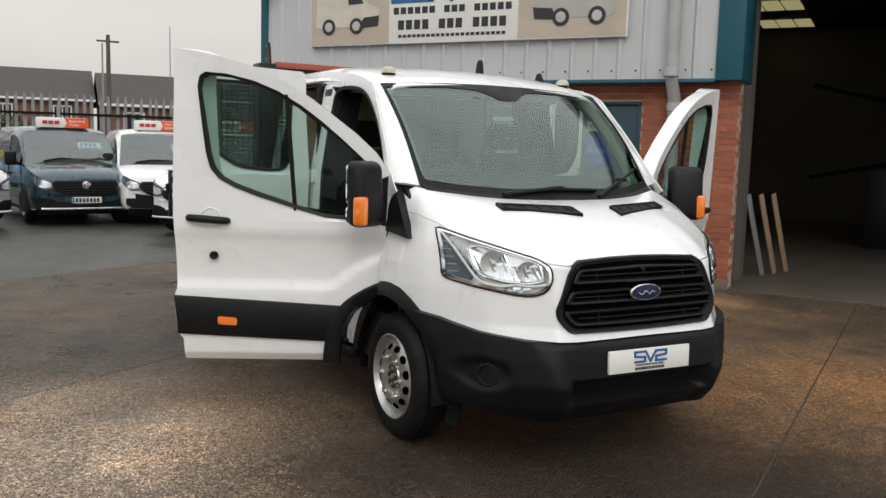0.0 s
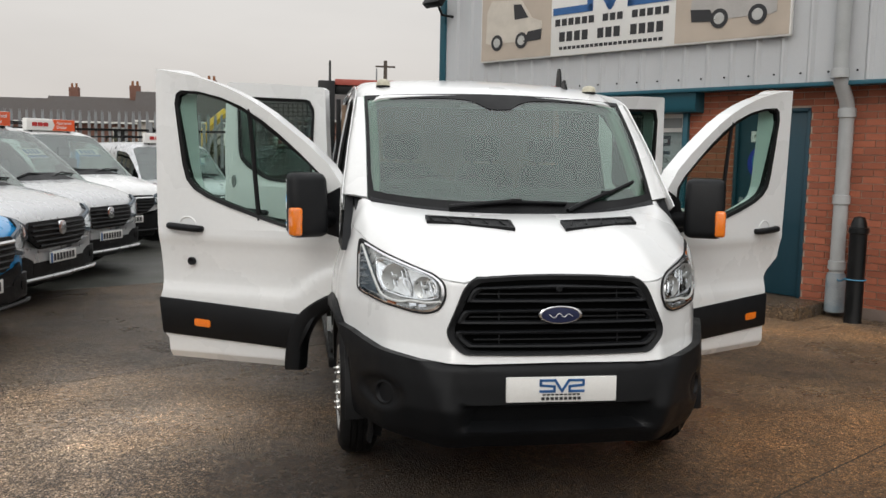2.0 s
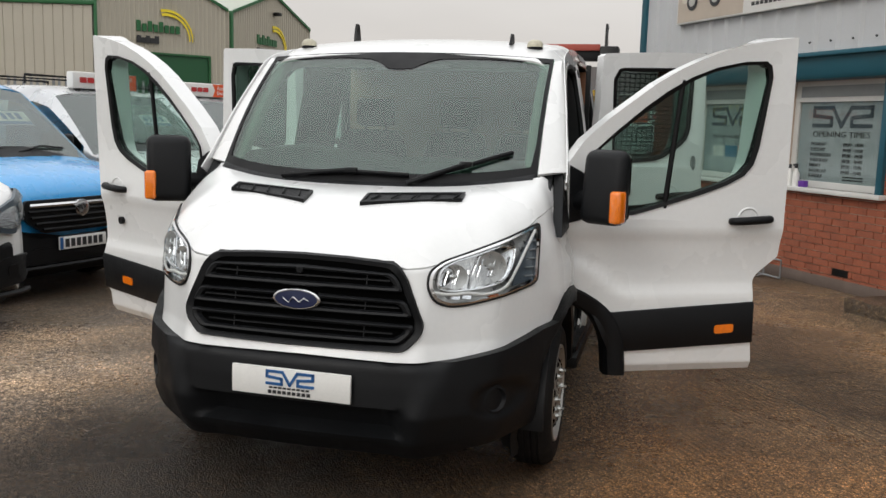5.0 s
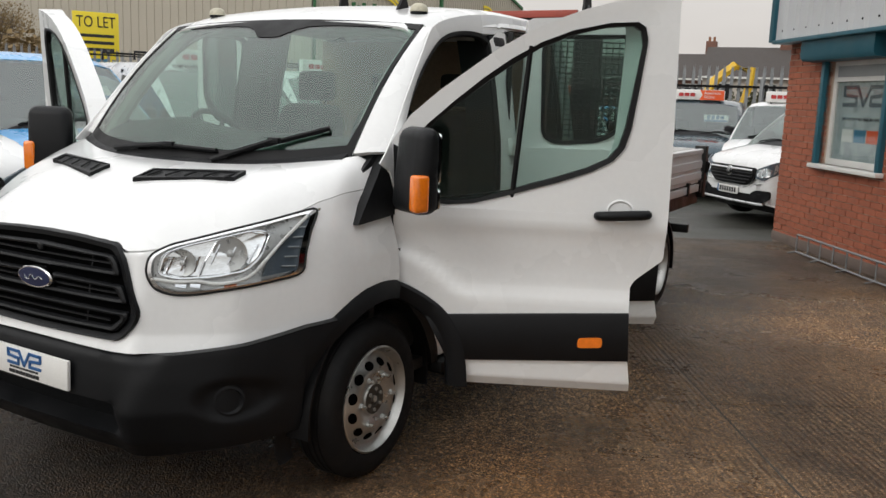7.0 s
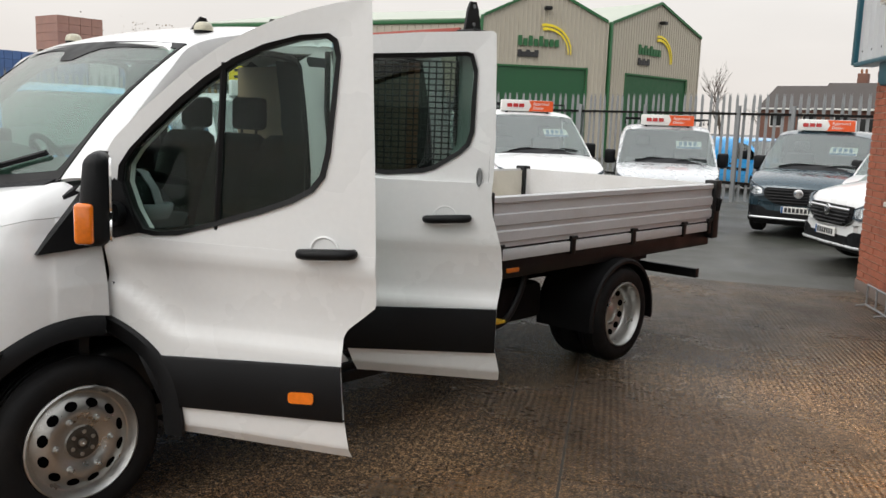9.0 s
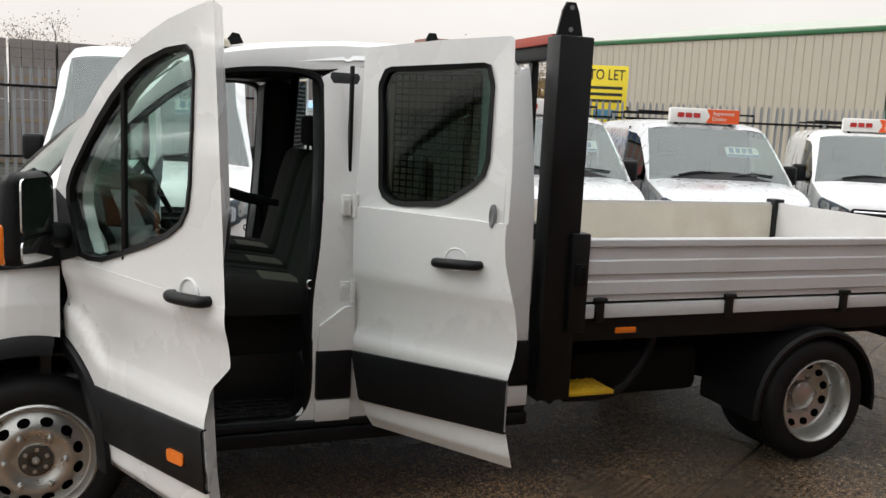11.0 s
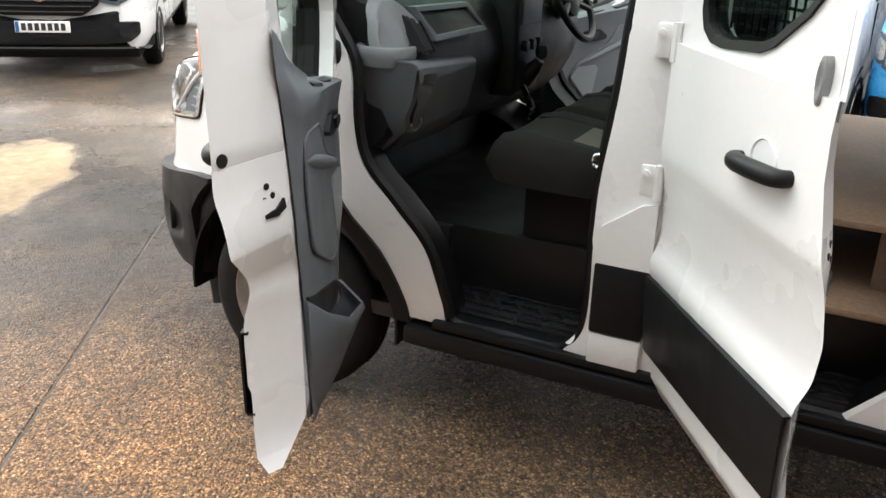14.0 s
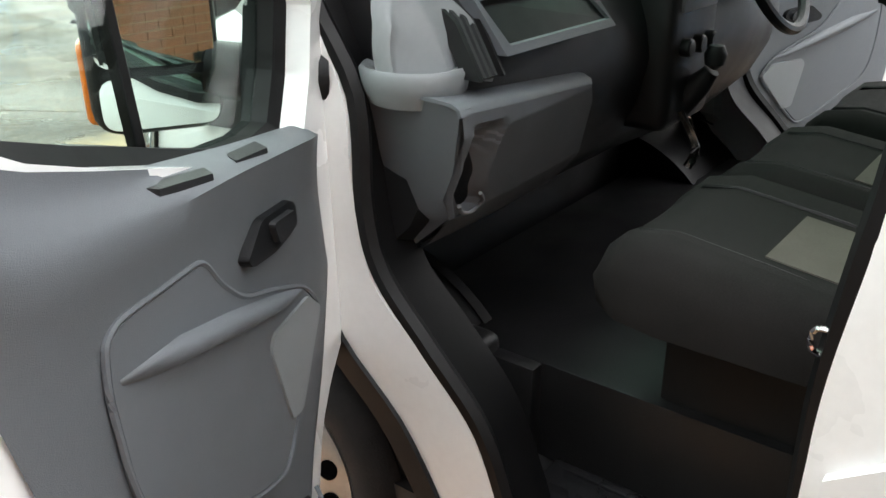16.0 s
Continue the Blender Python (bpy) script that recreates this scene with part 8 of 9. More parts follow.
# pictured vans: flat shapes on the board
for x0, face in ((0.95, 1), (4.25, -1)):
    sh = [(0, 0.12), (0.06, 0.10), (1.0, 0.10), (1.05, 0.2), (1.04, 0.34), (0.86, 0.40), (0.66, 0.66), (0.10, 0.70), (0.02, 0.55)]
    f = (lambda x: x0 + x) if face > 0 else (lambda x: x0 + 1.05 - x)
    bb = bmesh.new()
    prism(bb, [(f(x), -0.042, 3.13 + z) for x, z in sh], [(f(x), -0.036, 3.13 + z) for x, z in sh])
    pv = part("pictured_van", bb, material("printed van", (0.55, 0.5, 0.43) if face > 0 else (0.4, 0.38, 0.36), 0.4, vary=0.2), board, "printed picture of a van", smooth=0)
    bb = bmesh.new()
    prism(bb, [(f(x), -0.045, 3.13 + z) for x, z in ((0.55, 0.40), (0.80, 0.41), (0.66, 0.60), (0.52, 0.61))], [(f(x), -0.042, 3.13 + z) for x, z in ((0.55, 0.40), (0.80, 0.41), (0.66, 0.60), (0.52, 0.61))])
    part("pictured_dark", bb, INK, pv, smooth=0)
    bb = bmesh.new()
    prism(bb, [(f(x), -0.045, 3.13 + z) for x, z in ((0.72, 0.08), (1.03, 0.10), (1.05, 0.24), (0.80, 0.22))], [(f(x), -0.042, 3.13 + z) for x, z in ((0.72, 0.08), (1.03, 0.10), (1.05, 0.24), (0.80, 0.22))])
    part("pictured_grille", bb, INK, pv, smooth=0)
    for wx in (0.22, 0.68):
        bb = bmesh.new()
        disc(bb, (f(wx), -0.042, 3.13 + 0.11), "y", [(0.11, 0), (0.11, -0.004), (0, -0.004)], 18)
        part("pictured_tyre", bb, INK, pv, smooth=0)
    for wx in (0.22, 0.68):
        bb = bmesh.new()
        disc(bb, (f(wx), -0.046, 3.13 + 0.11), "y", [(0.065, 0), (0.065, -0.003), (0, -0.003)], 14)
        part("pictured_rim", bb, STEEL, pv, smooth=0)
# flood lamp on the corner
fl = thing("flood_lamp", B @ pose(0.15, CL - 0.05, 3.72), "black flood lamp on the cladding corner", "lamp")
bb = bmesh.new()
box(bb, -0.22, 0.14, -0.42, -0.30, -0.10, 0.14, 0.02, m=Matrix.Rotation(radians(-35), 4, "X"))
part("lamp_case", bb, DARK_STEEL, fl)
bb = bmesh.new()
tube(bb, [(0.0, 0.05, 0.0), (0, -0.18, 0.0), (0, -0.28, 0.16)], 0.02, 6)
part("lamp_arm", bb, DARK_STEEL, fl)
# inside the workshop
part("ceiling_sheet", boxes((4.9, 16.2, 0.25, DEEP, 4.76, 4.82)), DARK_STEEL, ws)
SKYLIGHT = bpy.data.materials.new("yellowed rooflight sheet")
SKYLIGHT.use_nodes = True
SKYLIGHT.node_tree.nodes["Principled BSDF"].inputs["Base Color"].default_value = (0.5, 0.45, 0.25, 1)
SKYLIGHT.node_tree.nodes["Principled BSDF"].inputs["Emission Color"].default_value = (0.62, 0.55, 0.27, 1)
SKYLIGHT.node_tree.nodes["Principled BSDF"].inputs["Emission Strength"].default_value = 0.45
for y0, y1 in ((8.5, 9.7), (11.2, 12.4)):
    for q in range(3):
        part("rooflight", boxes((5.3 + 0.4 * q, 5.66 + 0.4 * q, y0, y1, 4.735, 4.755)), SKYLIGHT, ws, "yellowed translucent rooflight", smooth=0)
part("partition", boxes((10.6, 13.5, 9.4, 9.5, 0, 2.6)), material("pale partition board", (0.5, 0.47, 0.4), 0.7), ws, "pale partition board")
part("partition_door", boxes((12.0, 13.4, 9.36, 9.4, 0, 2.1)), DARK_STEEL, ws)
bb = bmesh.new()
tube(bb, [(6.9, 8.0, 3.0), (10.6, 9.2, 2.2)], 0.05, 6)
tube(bb, [(6.9, 8.4, 1.2), (10.6, 9.3, 2.0)], 0.05, 6)
part("cross_brace", bb, DARK_STEEL, ws)
for k, (x, y, w, d, h, mt) in enumerate(((8.0, 6.5, 0.9, 0.6, 1.4, DARK_STEEL), (9.3, 7.4, 0.5, 0.5, 0.9, CONCRETE_WALL), (10.0, 8.0, 0.7, 0.5, 1.0, DARK_STEEL), (11.2, 7.6, 0.8, 0.6, 0.8, RED_PAINT), (10.6, 7.0, 0.4, 0.4, 0.7, GALV))):
    cab = thing("workshop_cabinet", B @ pose(x, y, 0.02), "dark cabinet standing in the workshop", "cabinet", "workshop cabinets")
    part("cabinet_body", boxes((0, w, 0, d, 0, h), r=0.02), mt, cab)
    part("cabinet_door", boxes((0.04, w - 0.04, -0.015, 0, 0.08, h - 0.06), r=0.006), mt, cab)
for k in range(3):
    bb = boxes((-0.045, 0.045, -0.012, 0.012, 0, 1.15), r=0.004)
    pk = solo("plank", bb, PLY if k else GALV, "pale strip leaning inside the doorway", "plank", "leaning planks", m=B @ pose(6.95 + 0.12 * k, 1.5 + 0.3 * k, 0.02, 0, -20, 60))


# ---- parked vehicles: each faces -y in its own frame, nose at y = 0 ----
BIG = [(0.00, 0.72, 0.44, 0.72, 0.80), (0.05, 0.85, 0.30, 0.84, 0.95), (0.20, 0.93, 0.27, 0.95, 1.06), (0.50, 0.97, 0.27, 1.05, 1.15), (0.85, 0.975, 0.27, 1.10, 1.22), (0.98, 0.975, 0.27, 1.12, 1.34), (1.30, 0.975, 0.27, 1.13, 1.62), (1.62, 0.975, 0.27, 1.13, 1.87), (1.85, 0.975, 0.27, 1.13, 1.94), (2.35, 0.975, 0.27, 1.13, 1.97), (2.45, 0.975, 0.27, 1.13, 1.97), (3.6, 0.975, 0.27, 1.13, 1.97), (4.75, 0.96, 0.27, 1.13, 1.95), (4.98, 0.93, 0.32, 1.10, 1.90)]


def scaled(rows, length, width, height):
    k = min(1.0, height / 1.97) * (1 + 0.2 * max(0.0, height / 1.97 - 1))      # a taller roof raises the belt only a little
    return [(y * length / 4.98, w * width / 1.95, zb, zs * k if zs > 0.6 else zs, zt * k if zt < 1.23 else 1.23 * k + (zt - 1.23) * (height - 1.23 * k) / 0.74) for y, w, zb, zs, zt in rows]


SMALL = scaled(BIG, 4.35, 1.80, 1.80)
TALL = scaled(BIG, 5.8, 2.03, 2.45)
CAR = [(y * 0.88, w * 0.90, zb * 0.9, zs * 0.84, zt * (0.84 if zt < 1.3 else 0.80)) for y, w, zb, zs, zt in BIG]


def section(w, zb, zs, zt):
    tuck = max(0.0, min(1.0, (zt - zs) / 0.8))
    half = [(w * 0.93, zb), (w, zb + 0.14), (w, (zb + zs) / 2 + 0.1), (w * 0.985, zs), (w * (0.985 - 0.07 * tuck), zt - 0.16 * tuck - 0.03), (w * (0.97 - 0.16 * tuck), zt - 0.045), (w * 0.55, zt - 0.008), (0.0, zt)]
    return [Vector((-x, 0, z)) for x, z in half] + [Vector((x, 0, z)) for x, z in half[-2::-1]]


def parked(name, m, paint, rows, label, lower=None, bonnet_paint=None, grille="bars", sign=True, rack=False, sticker=True, dark_bumper=True, chrome=False, high=0.0, category="van", plate=True):
    v = thing(name, m, label, category, "parked vehicles")
    secs = [[Vector((p.x, y, p.z)) for p in section(w, zb, zs, zt)] for y, w, zb, zs, zt in rows]
    buckets = {"body": [], "bonnet": [], "screen": [], "side": [], "side_far": []}
    n = len(secs[0])
    base = 4                             # the glass starts behind this row
    for i in range(len(secs) - 1):
        for j in range(n - 1):
            kind = "body"
            if base <= i < base + 3 and 5 <= j <= 8:
                kind = "screen"
            elif base + 1 <= i < base + 5 and j in (3, 10):
                kind = "side" if j == 3 else "side_far"
            elif i < base and 3 <= j <= 10:
                kind = "bonnet"
            buckets[kind].append((secs[i][j], secs[i][j + 1], secs[i + 1][j + 1], secs[i + 1][j]))
    for kind, quads in buckets.items():
        b = bmesh.new()
        for q in quads:
            b.faces.new([b.verts.new(p) for p in q])
        bmesh.ops.remove_doubles(b, verts=b.verts[:], dist=1e-4)
        if kind == "body":
            ends = [e for e in b.edges if e.is_boundary and abs(e.verts[0].co.y - rows[-1][0]) < 1e-3 and abs(e.verts[1].co.y - rows[-1][0]) < 1e-3]
            bmesh.ops.holes_fill(b, edges=ends)
            b.faces.new([b.verts.new(p) for p in secs[-1]])
        if kind in ("body", "bonnet"):
            bmesh.ops.subdivide_edges(b, edges=b.edges[:], cuts=1, use_grid_fill=True, smooth=0.25)
            part(kind, shell(b, 0.015), (bonnet_paint or paint) if kind == "bonnet" else paint, v, smooth=50)
        else:
            part("windscreen" if kind == "screen" else "side_glass", shell(b, 0.004), DARK_PANE, v, "tinted glass", smooth=50)
    b = bmesh.new()
    b.faces.new([b.verts.new(p) for p in secs[0]])
    part("nose_panel", b, paint, v)
    ws_, ys_ = [r[1] for r in rows[:5]], [r[0] for r in rows[:5]]
    W, H = max(r[1] for r in rows), max(r[4] for r in rows)
    nose_top, nose_s = rows[1][4], rows[1][3]
    k = nose_top / 0.95

    def front(x, z, off=0.0):
        y = float(np.interp(abs(x), [0.0] + ws_, [-0.03] + ys_))
        lean = 0.10 * max(0.0, (z / k - 0.72)) + 0.10 * max(0.0, 0.35 - z / k)
        return Vector((x, y + lean - 0.02 - off, z))

    def patch(nm, pts, mat, off=0.012, lb="", mirror=False, cells=8, depth=0.03):
        for s in ((1, -1) if mirror else (1,)):
            bb = bmesh.new()
            o = rounded(pts, 0.03 * k, 3)
            o = [Vector((p.x * s, p.y)) for p in o]
            lo, hi = min(p.x for p in o), max(p.x for p in o)
            c = Vector(((lo + hi) / 2, sum(p.y for p in o) / len(o)))
            rws = [[front(c.x + (p.x - c.x) * f, c.y + (p.y - c.y) * f, off) for p in o] for f in (1.0, 0.7, 0.4, 0.02)]
            grid(bb, [[q + Vector((0, depth, 0)) for q in rws[0]]] + rws, close=True)
            part(nm, bb, mat, v, lb, smooth=40)

    low_paint = BLACK if dark_bumper else (lower or paint)
    patch("bumper", [(-W * 0.985, 0.27), (W * 0.985, 0.27), (W * 0.985, 0.66 * k), (0.62, 0.64 * k), (0.52, 0.56 * k), (-0.52, 0.56 * k), (-0.62, 0.64 * k), (-W * 0.985, 0.66 * k)], low_paint, 0.02, "front bumper")
    patch("grille", [(-0.54, 0.885 * k), (0.54, 0.885 * k), (0.57, 0.80 * k), (0.54, 0.70 * k), (0.38, 0.60 * k), (-0.38, 0.60 * k), (-0.54, 0.70 * k), (-0.57, 0.80 * k)], RUBBER, 0.026, "black slatted grille")
    for q in range(5):
        bb = bmesh.new()
        z = (0.635 + 0.052 * q) * k
        hw = (0.40, 0.47, 0.51, 0.53, 0.52)[q]
        tube(bb, [front(x, z, 0.042) for x in np.linspace(-hw, hw, 11)], 0.019 if (chrome and q == 4) else 0.013, 6)
        part("grille_bar", bb, CHROME if (chrome and q == 4) else BLACK, v)
    patch("headlight", [(0.55, 0.73 * k), (0.56, 0.86 * k), (0.74, 0.94 * k), (W * 0.94, 1.01 * k), (W * 0.965, 0.90 * k), (W * 0.93, 0.80 * k), (0.72, 0.70 * k)], INK_GREY, 0.012, "clear headlight in a dark housing", True)
    patch("lamp_bowl", [(0.59, 0.76 * k), (0.60, 0.85 * k), (0.73, 0.90 * k), (0.80, 0.89 * k), (0.80, 0.77 * k), (0.71, 0.735 * k)], REFLECTOR, 0.018, "", True)
    patch("corner_bowl", [(0.82, 0.80 * k), (0.82, 0.93 * k), (W * 0.92, 0.975 * k), (W * 0.94, 0.88 * k), (W * 0.92, 0.82 * k)], LAMP_GREY, 0.018, "", True)
    patch("lamp_lens", [(0.555, 0.735 * k), (0.565, 0.855 * k), (0.74, 0.935 * k), (W * 0.935, 1.0 * k), (W * 0.96, 0.90 * k), (W * 0.925, 0.805 * k), (0.72, 0.705 * k)], LENS, 0.026, "", True)
    patch("fog_recess", [(0.50, 0.33 * k), (0.50, 0.49 * k), (0.62, 0.545 * k), (W * 0.90, 0.545 * k), (W * 0.90, 0.42 * k), (W * 0.80, 0.35 * k)], BLACK, 0.028, "", True)
    patch("fog_lamp", [(0.64, 0.41 * k), (0.64, 0.49 * k), (0.73, 0.49 * k), (0.73, 0.41 * k)], RUBBER, 0.036, "", True)
    patch("lower_intake", [(-0.52, 0.33 * k), (0.52, 0.33 * k), (0.50, 0.47 * k), (-0.50, 0.47 * k)], RUBBER, 0.03)
    bb = bmesh.new()
    tube(bb, [front(x, 0.305, 0.04) for x in np.linspace(-W * 0.85, W * 0.85, 15)], 0.02, 6)
    part("bumper_lip", bb, BLACK if dark_bumper else SILVER, v)
    bb = bmesh.new()                    # black cowl below the screen
    grid(bb, [[(x, rows[base][0] + dy + 0.10 * (x / W) ** 2, rows[base][4] + dz - 0.045 * (x / W) ** 4) for x in np.linspace(-W * 0.80, W * 0.80, 13)] for dy, dz in ((-0.05, -0.012), (-0.01, 0.018), (0.05, 0.055), (0.09, 0.085))])
    part("cowl", shell(bb, 0.01), BLACK, v)
    bb = bmesh.new()
    disc(bb, (0, 0, 0), "y", [(0.075, 0.01), (0.075, -0.012), (0.055, -0.018), (0.0, -0.014)], 20)
    bmesh.ops.translate(bb, vec=front(0, 0.80 * k, 0.045), verts=bb.verts[:])
    part("badge", bb, CHROME, v, "chrome badge")
    if plate:
        pb = part("number_plate", boxes((-0.26, 0.26, -0.008, 0.008, -0.056, 0.056), r=0.004), SIGN_WHITE, v, "white number plate")
        pb.matrix_basis = Matrix.Translation(front(0, 0.50 * k, 0.045))
        for q in range(7):
            part("plate_bar", boxes((-0.20 + 0.062 * q, -0.157 + 0.062 * q, -0.0105, -0.008, -0.036, 0.036)), INK, pb, smooth=0)
        part("plate_band", boxes((-0.255, -0.222, -0.0105, -0.008, -0.053, 0.053)), INK_BLUE, pb, smooth=0)
    part("underside", boxes((-W * 0.86, W * 0.86, 0.22, rows[-1][0] - 0.15, 0.17, 0.40), r=0.03), RUBBER, v)
    # screen frame, wipers, interior
    yb, zb_ = rows[base][0], rows[base][4]
    yt, zt_ = rows[base + 3][0], rows[base + 3][4]
    for x0, x1 in ((-0.55, 0.05), (0.15, 0.70)):
        bb = bmesh.new()
        tube(bb, [(x0, yb + 0.02, zb_ + 0.03), ((x0 + x1) / 2, yb + 0.07, zb_ + 0.085), (x1, yb + 0.07, zb_ + 0.06)], 0.011, 5)
        part("wiper", bb, BLACK, v)
    part("dashboard", boxes((-W * 0.85, W * 0.85, yb + 0.05, yb + 0.55, zb_ - 0.25, zb_ - 0.02), r=0.05), DARK_TRIM, v)
    for x in (-0.42, 0.42):
        bb = boxes((x - 0.25, x + 0.25, yt + 0.25, yt + 0.40, 0.7, zb_ + 0.25), (x - 0.13, x + 0.13, yt + 0.28, yt + 0.38, zb_ + 0.28, zb_ + 0.46), r=0.05)
        part("front_seat", bb, CLOTH, v)
    part("bulkhead", boxes((-W * 0.9, W * 0.9, yt + 0.75, yt + 0.78, 0.3, H - 0.12)), DARK_TRIM, v)
    if sticker:
        sl = (zt_ - zb_) / (yt - yb)
        a = math.degrees(math.atan(sl))
        card = part("price_card", boxes((-0.22, 0.22, -0.10, 0.10, -0.002, 0.002)), SIGN_WHITE, v, "white price card")
        card.matrix_basis = Matrix.Translation((0.42 * W / 0.975, (yb + yt) / 2 + 0.09, (zb_ + zt_) / 2 + 0.02)) @ Matrix.Rotation(radians(a), 4, "X")
        for q in range(4):
            part("price_bar", boxes((-0.17 + 0.085 * q, -0.115 + 0.085 * q, -0.02, 0.075, 0.002, 0.004)), INK_BLUE, card, smooth=0)
        part("card_stripe", boxes((-0.21, 0.21, -0.095, -0.05, 0.002, 0.004)), INK_BLUE, card, smooth=0)
    for s in (-1, 1):
        bb = box(bmesh.new(), -0.10, 0.10, -0.06, 0.06, -0.13, 0.13, 0.04, 3)
        bmesh.ops.translate(bb, vec=(s * (W + 0.11), yb + 0.50, zb_ + 0.06), verts=bb.verts[:])
        tube(bb, [(s * (W - 0.03), yb + 0.52, zb_ - 0.04), (s * (W + 0.05), yb + 0.50, zb_ - 0.02)], 0.03, 6)
        part("door_mirror", bb, BLACK, v, "black door mirror")
        for y in (0.85 * rows[4][0] + 0.12, rows[-1][0] * 0.80):
            bb = bmesh.new()
            disc(bb, (s * (W - 0.09), y, 0.33), "x", [(0.20, -0.10), (0.30, -0.10), (0.33, -0.07), (0.335, 0.0), (0.33, 0.07), (0.30, 0.10), (0.20, 0.09), (0.20, -0.10)], 28, cap=False)
            w_ = part("tyre", bb, TYRE, v)
            bb = bmesh.new()
            disc(bb, (s * (W - 0.09), y, 0.33), "x", [(0.205, -0.05), (0.205, s * 0.10), (0.18, s * 0.085), (0.10, s * 0.06), (0.0, s * 0.07)], 24)
            part("rim", bb, STEEL, w_)
            bb = bmesh.new()
            o = [(y + 0.385 * math.cos(radians(q)), max(0.2, 0.33 + 0.385 * math.sin(radians(q)))) for q in range(-20, 201, 10)]
            prism(bb, [(s * (W - 0.06), q, z_) for q, z_ in o], [(s * (W + 0.004), q, z_) for q, z_ in o])
            part("arch_liner", bb, RUBBER, v)
        bb = boxes((min(s * (W - 0.01), s * (W + 0.012)), max(s * (W - 0.01), s * (W + 0.012)), rows[4][0] + 0.5, rows[-1][0] * 0.92, 0.62, 0.70), r=0.005)
        part("side_strip", bb, BLACK, v)
        zlow, zhigh = 0.45, rows[base + 3][3] * 0.99
        for q, y in enumerate((rows[base][0] + 0.22, rows[base + 5][0] + 0.06, rows[base + 5][0] + 1.15)):
            sm = boxes((min(s * (W - 0.01), s * (W + 0.002)), max(s * (W - 0.01), s * (W + 0.002)), y - 0.005, y + 0.005, zlow, zhigh))
            part("panel_seam", sm, RUBBER, v, smooth=0)
            if q:
                hd = boxes((min(s * (W - 0.01), s * (W + 0.03)), max(s * (W - 0.01), s * (W + 0.03)), y - 0.26, y - 0.06, zhigh - 0.17, zhigh - 0.12), r=0.012)
                part("door_handle", hd, BLACK, v)
        if high:
            for z in (high - 0.32, high - 0.55, 0.95):
                part("swage", boxes((min(s * (W - 0.07), s * (W - 0.07 + (0.075 if z < 1 else 0.03))), max(s * (W - 0.07), s * (W - 0.07 + (0.075 if z < 1 else 0.03))), rows[base + 5][0] + 0.2, rows[-1][0] * 0.97, z - 0.008, z + 0.008)), RUBBER if z > high - 0.4 else paint, v, smooth=0)
    if sign:
        sgn = part("roof_sign", box(bmesh.new(), -0.48, 0.48, -0.06, 0.06, 0.0, 0.20, 0.02), SIGN_WHITE, v, "white and orange roof sign")
        sgn.matrix_basis = pose(0, yt + 0.16, zt_ + 0.06)
        bb = bmesh.new()
        o = [(0.02, 0.005), (0.475, 0.005), (0.475, 0.195), (0.02, 0.195), (0.07, 0.10)]
        prism(bb, [(x, -0.064, z) for x, z in o], [(x, -0.058, z) for x, z in o])
        og = part("orange_panel", bb, ORANGE, sgn, "orange sign half", smooth=0)
        lettering("sign_words", "Approved\nDealer", 0.075, SIGN_WHITE, og, pose(0.10, -0.065, 0.10, 90), align="LEFT")
        bb = bmesh.new()
        for q in range(3):
            box(bb, -0.38 + 0.11 * q, -0.29 + 0.11 * q, -0.064, -0.06, 0.07, 0.135, 0.012)
        part("sign_mark", bb, RED_PAINT, sgn, smooth=0)
        bb = boxes((-0.4, -0.36, -0.04, 0.04, -0.06, 0.0), (0.36, 0.40, -0.04, 0.04, -0.06, 0.0))
        part("sign_foot", bb, BLACK, sgn)
    if rack:
        for y in (yt + 0.5, yt + 1.4, yt + 2.3):
            bb = bmesh.new()
            tube(bb, [(-W * 0.85, y, H + 0.0), (-W * 0.85, y, H + 0.10), (W * 0.85, y, H + 0.10), (W * 0.85, y, H + 0.0)], 0.018, 6)
            part("roof_bar", bb, BLACK, v)
    return v


parked("parked_van", pose(-3.33, 0.55, 0, 0, 0, 84), WHITE, TALL, "white high-roof panel van with price card", sign=False, dark_bumper=True)
parked("parked_van", pose(-3.72, 2.60, 0, 0, 0, 79), BLUE_PAINT, BIG, "bright blue panel van with black bumper and price card", chrome=True, sign=False)
parked("parked_van", pose(-3.75, 5.05, 0, 0, 0, 75.5), SILVER, BIG, "silver panel van with orange roof sign and price card", rack=True, dark_bumper=False)
parked("parked_van", pose(-3.72, 7.36, 0, 0, 0, 70), SILVER, BIG, "silver panel van with roof rack and orange roof sign", rack=True, dark_bumper=False)
parked("parked_van", pose(-3.95, 10.1, 0, 0, 0, 54), WHITE, BIG, "white panel van with roof rack and sign", rack=True, chrome=True)
parked("parked_van", pose(-2.95, 12.0, 0, 0, 0, 31), SILVER, SMALL, "silver small van with orange roof sign", rack=True, chrome=True, dark_bumper=False)
parked("parked_van", pose(-1.03, 12.9, 0, 0, 0, 8), TEAL_PAINT, SMALL, "dark blue-green small van with orange roof sign", dark_bumper=False, lower=TEAL_PAINT)
parked("parked_van", pose(0.45, 12.6, 0, 0, 0, -3), WHITE, SMALL, "white small van with orange roof sign by the fence", dark_bumper=True)
parked("parked_van", pose(0.35, 10.4, 0, 0, 0, -45), WHITE, SMALL, "white small van nosing out behind the brick corner", chrome=True, dark_bumper=False)
parked("parked_van", pose(-2.95, -5.85, 0, 0, 0, 128), WHITE, TALL, "white high-roof van parked facing the yard", sign=False, dark_bumper=True, sticker=False)
HIGH = scaled(BIG, 5.75, 2.0, 2.56)
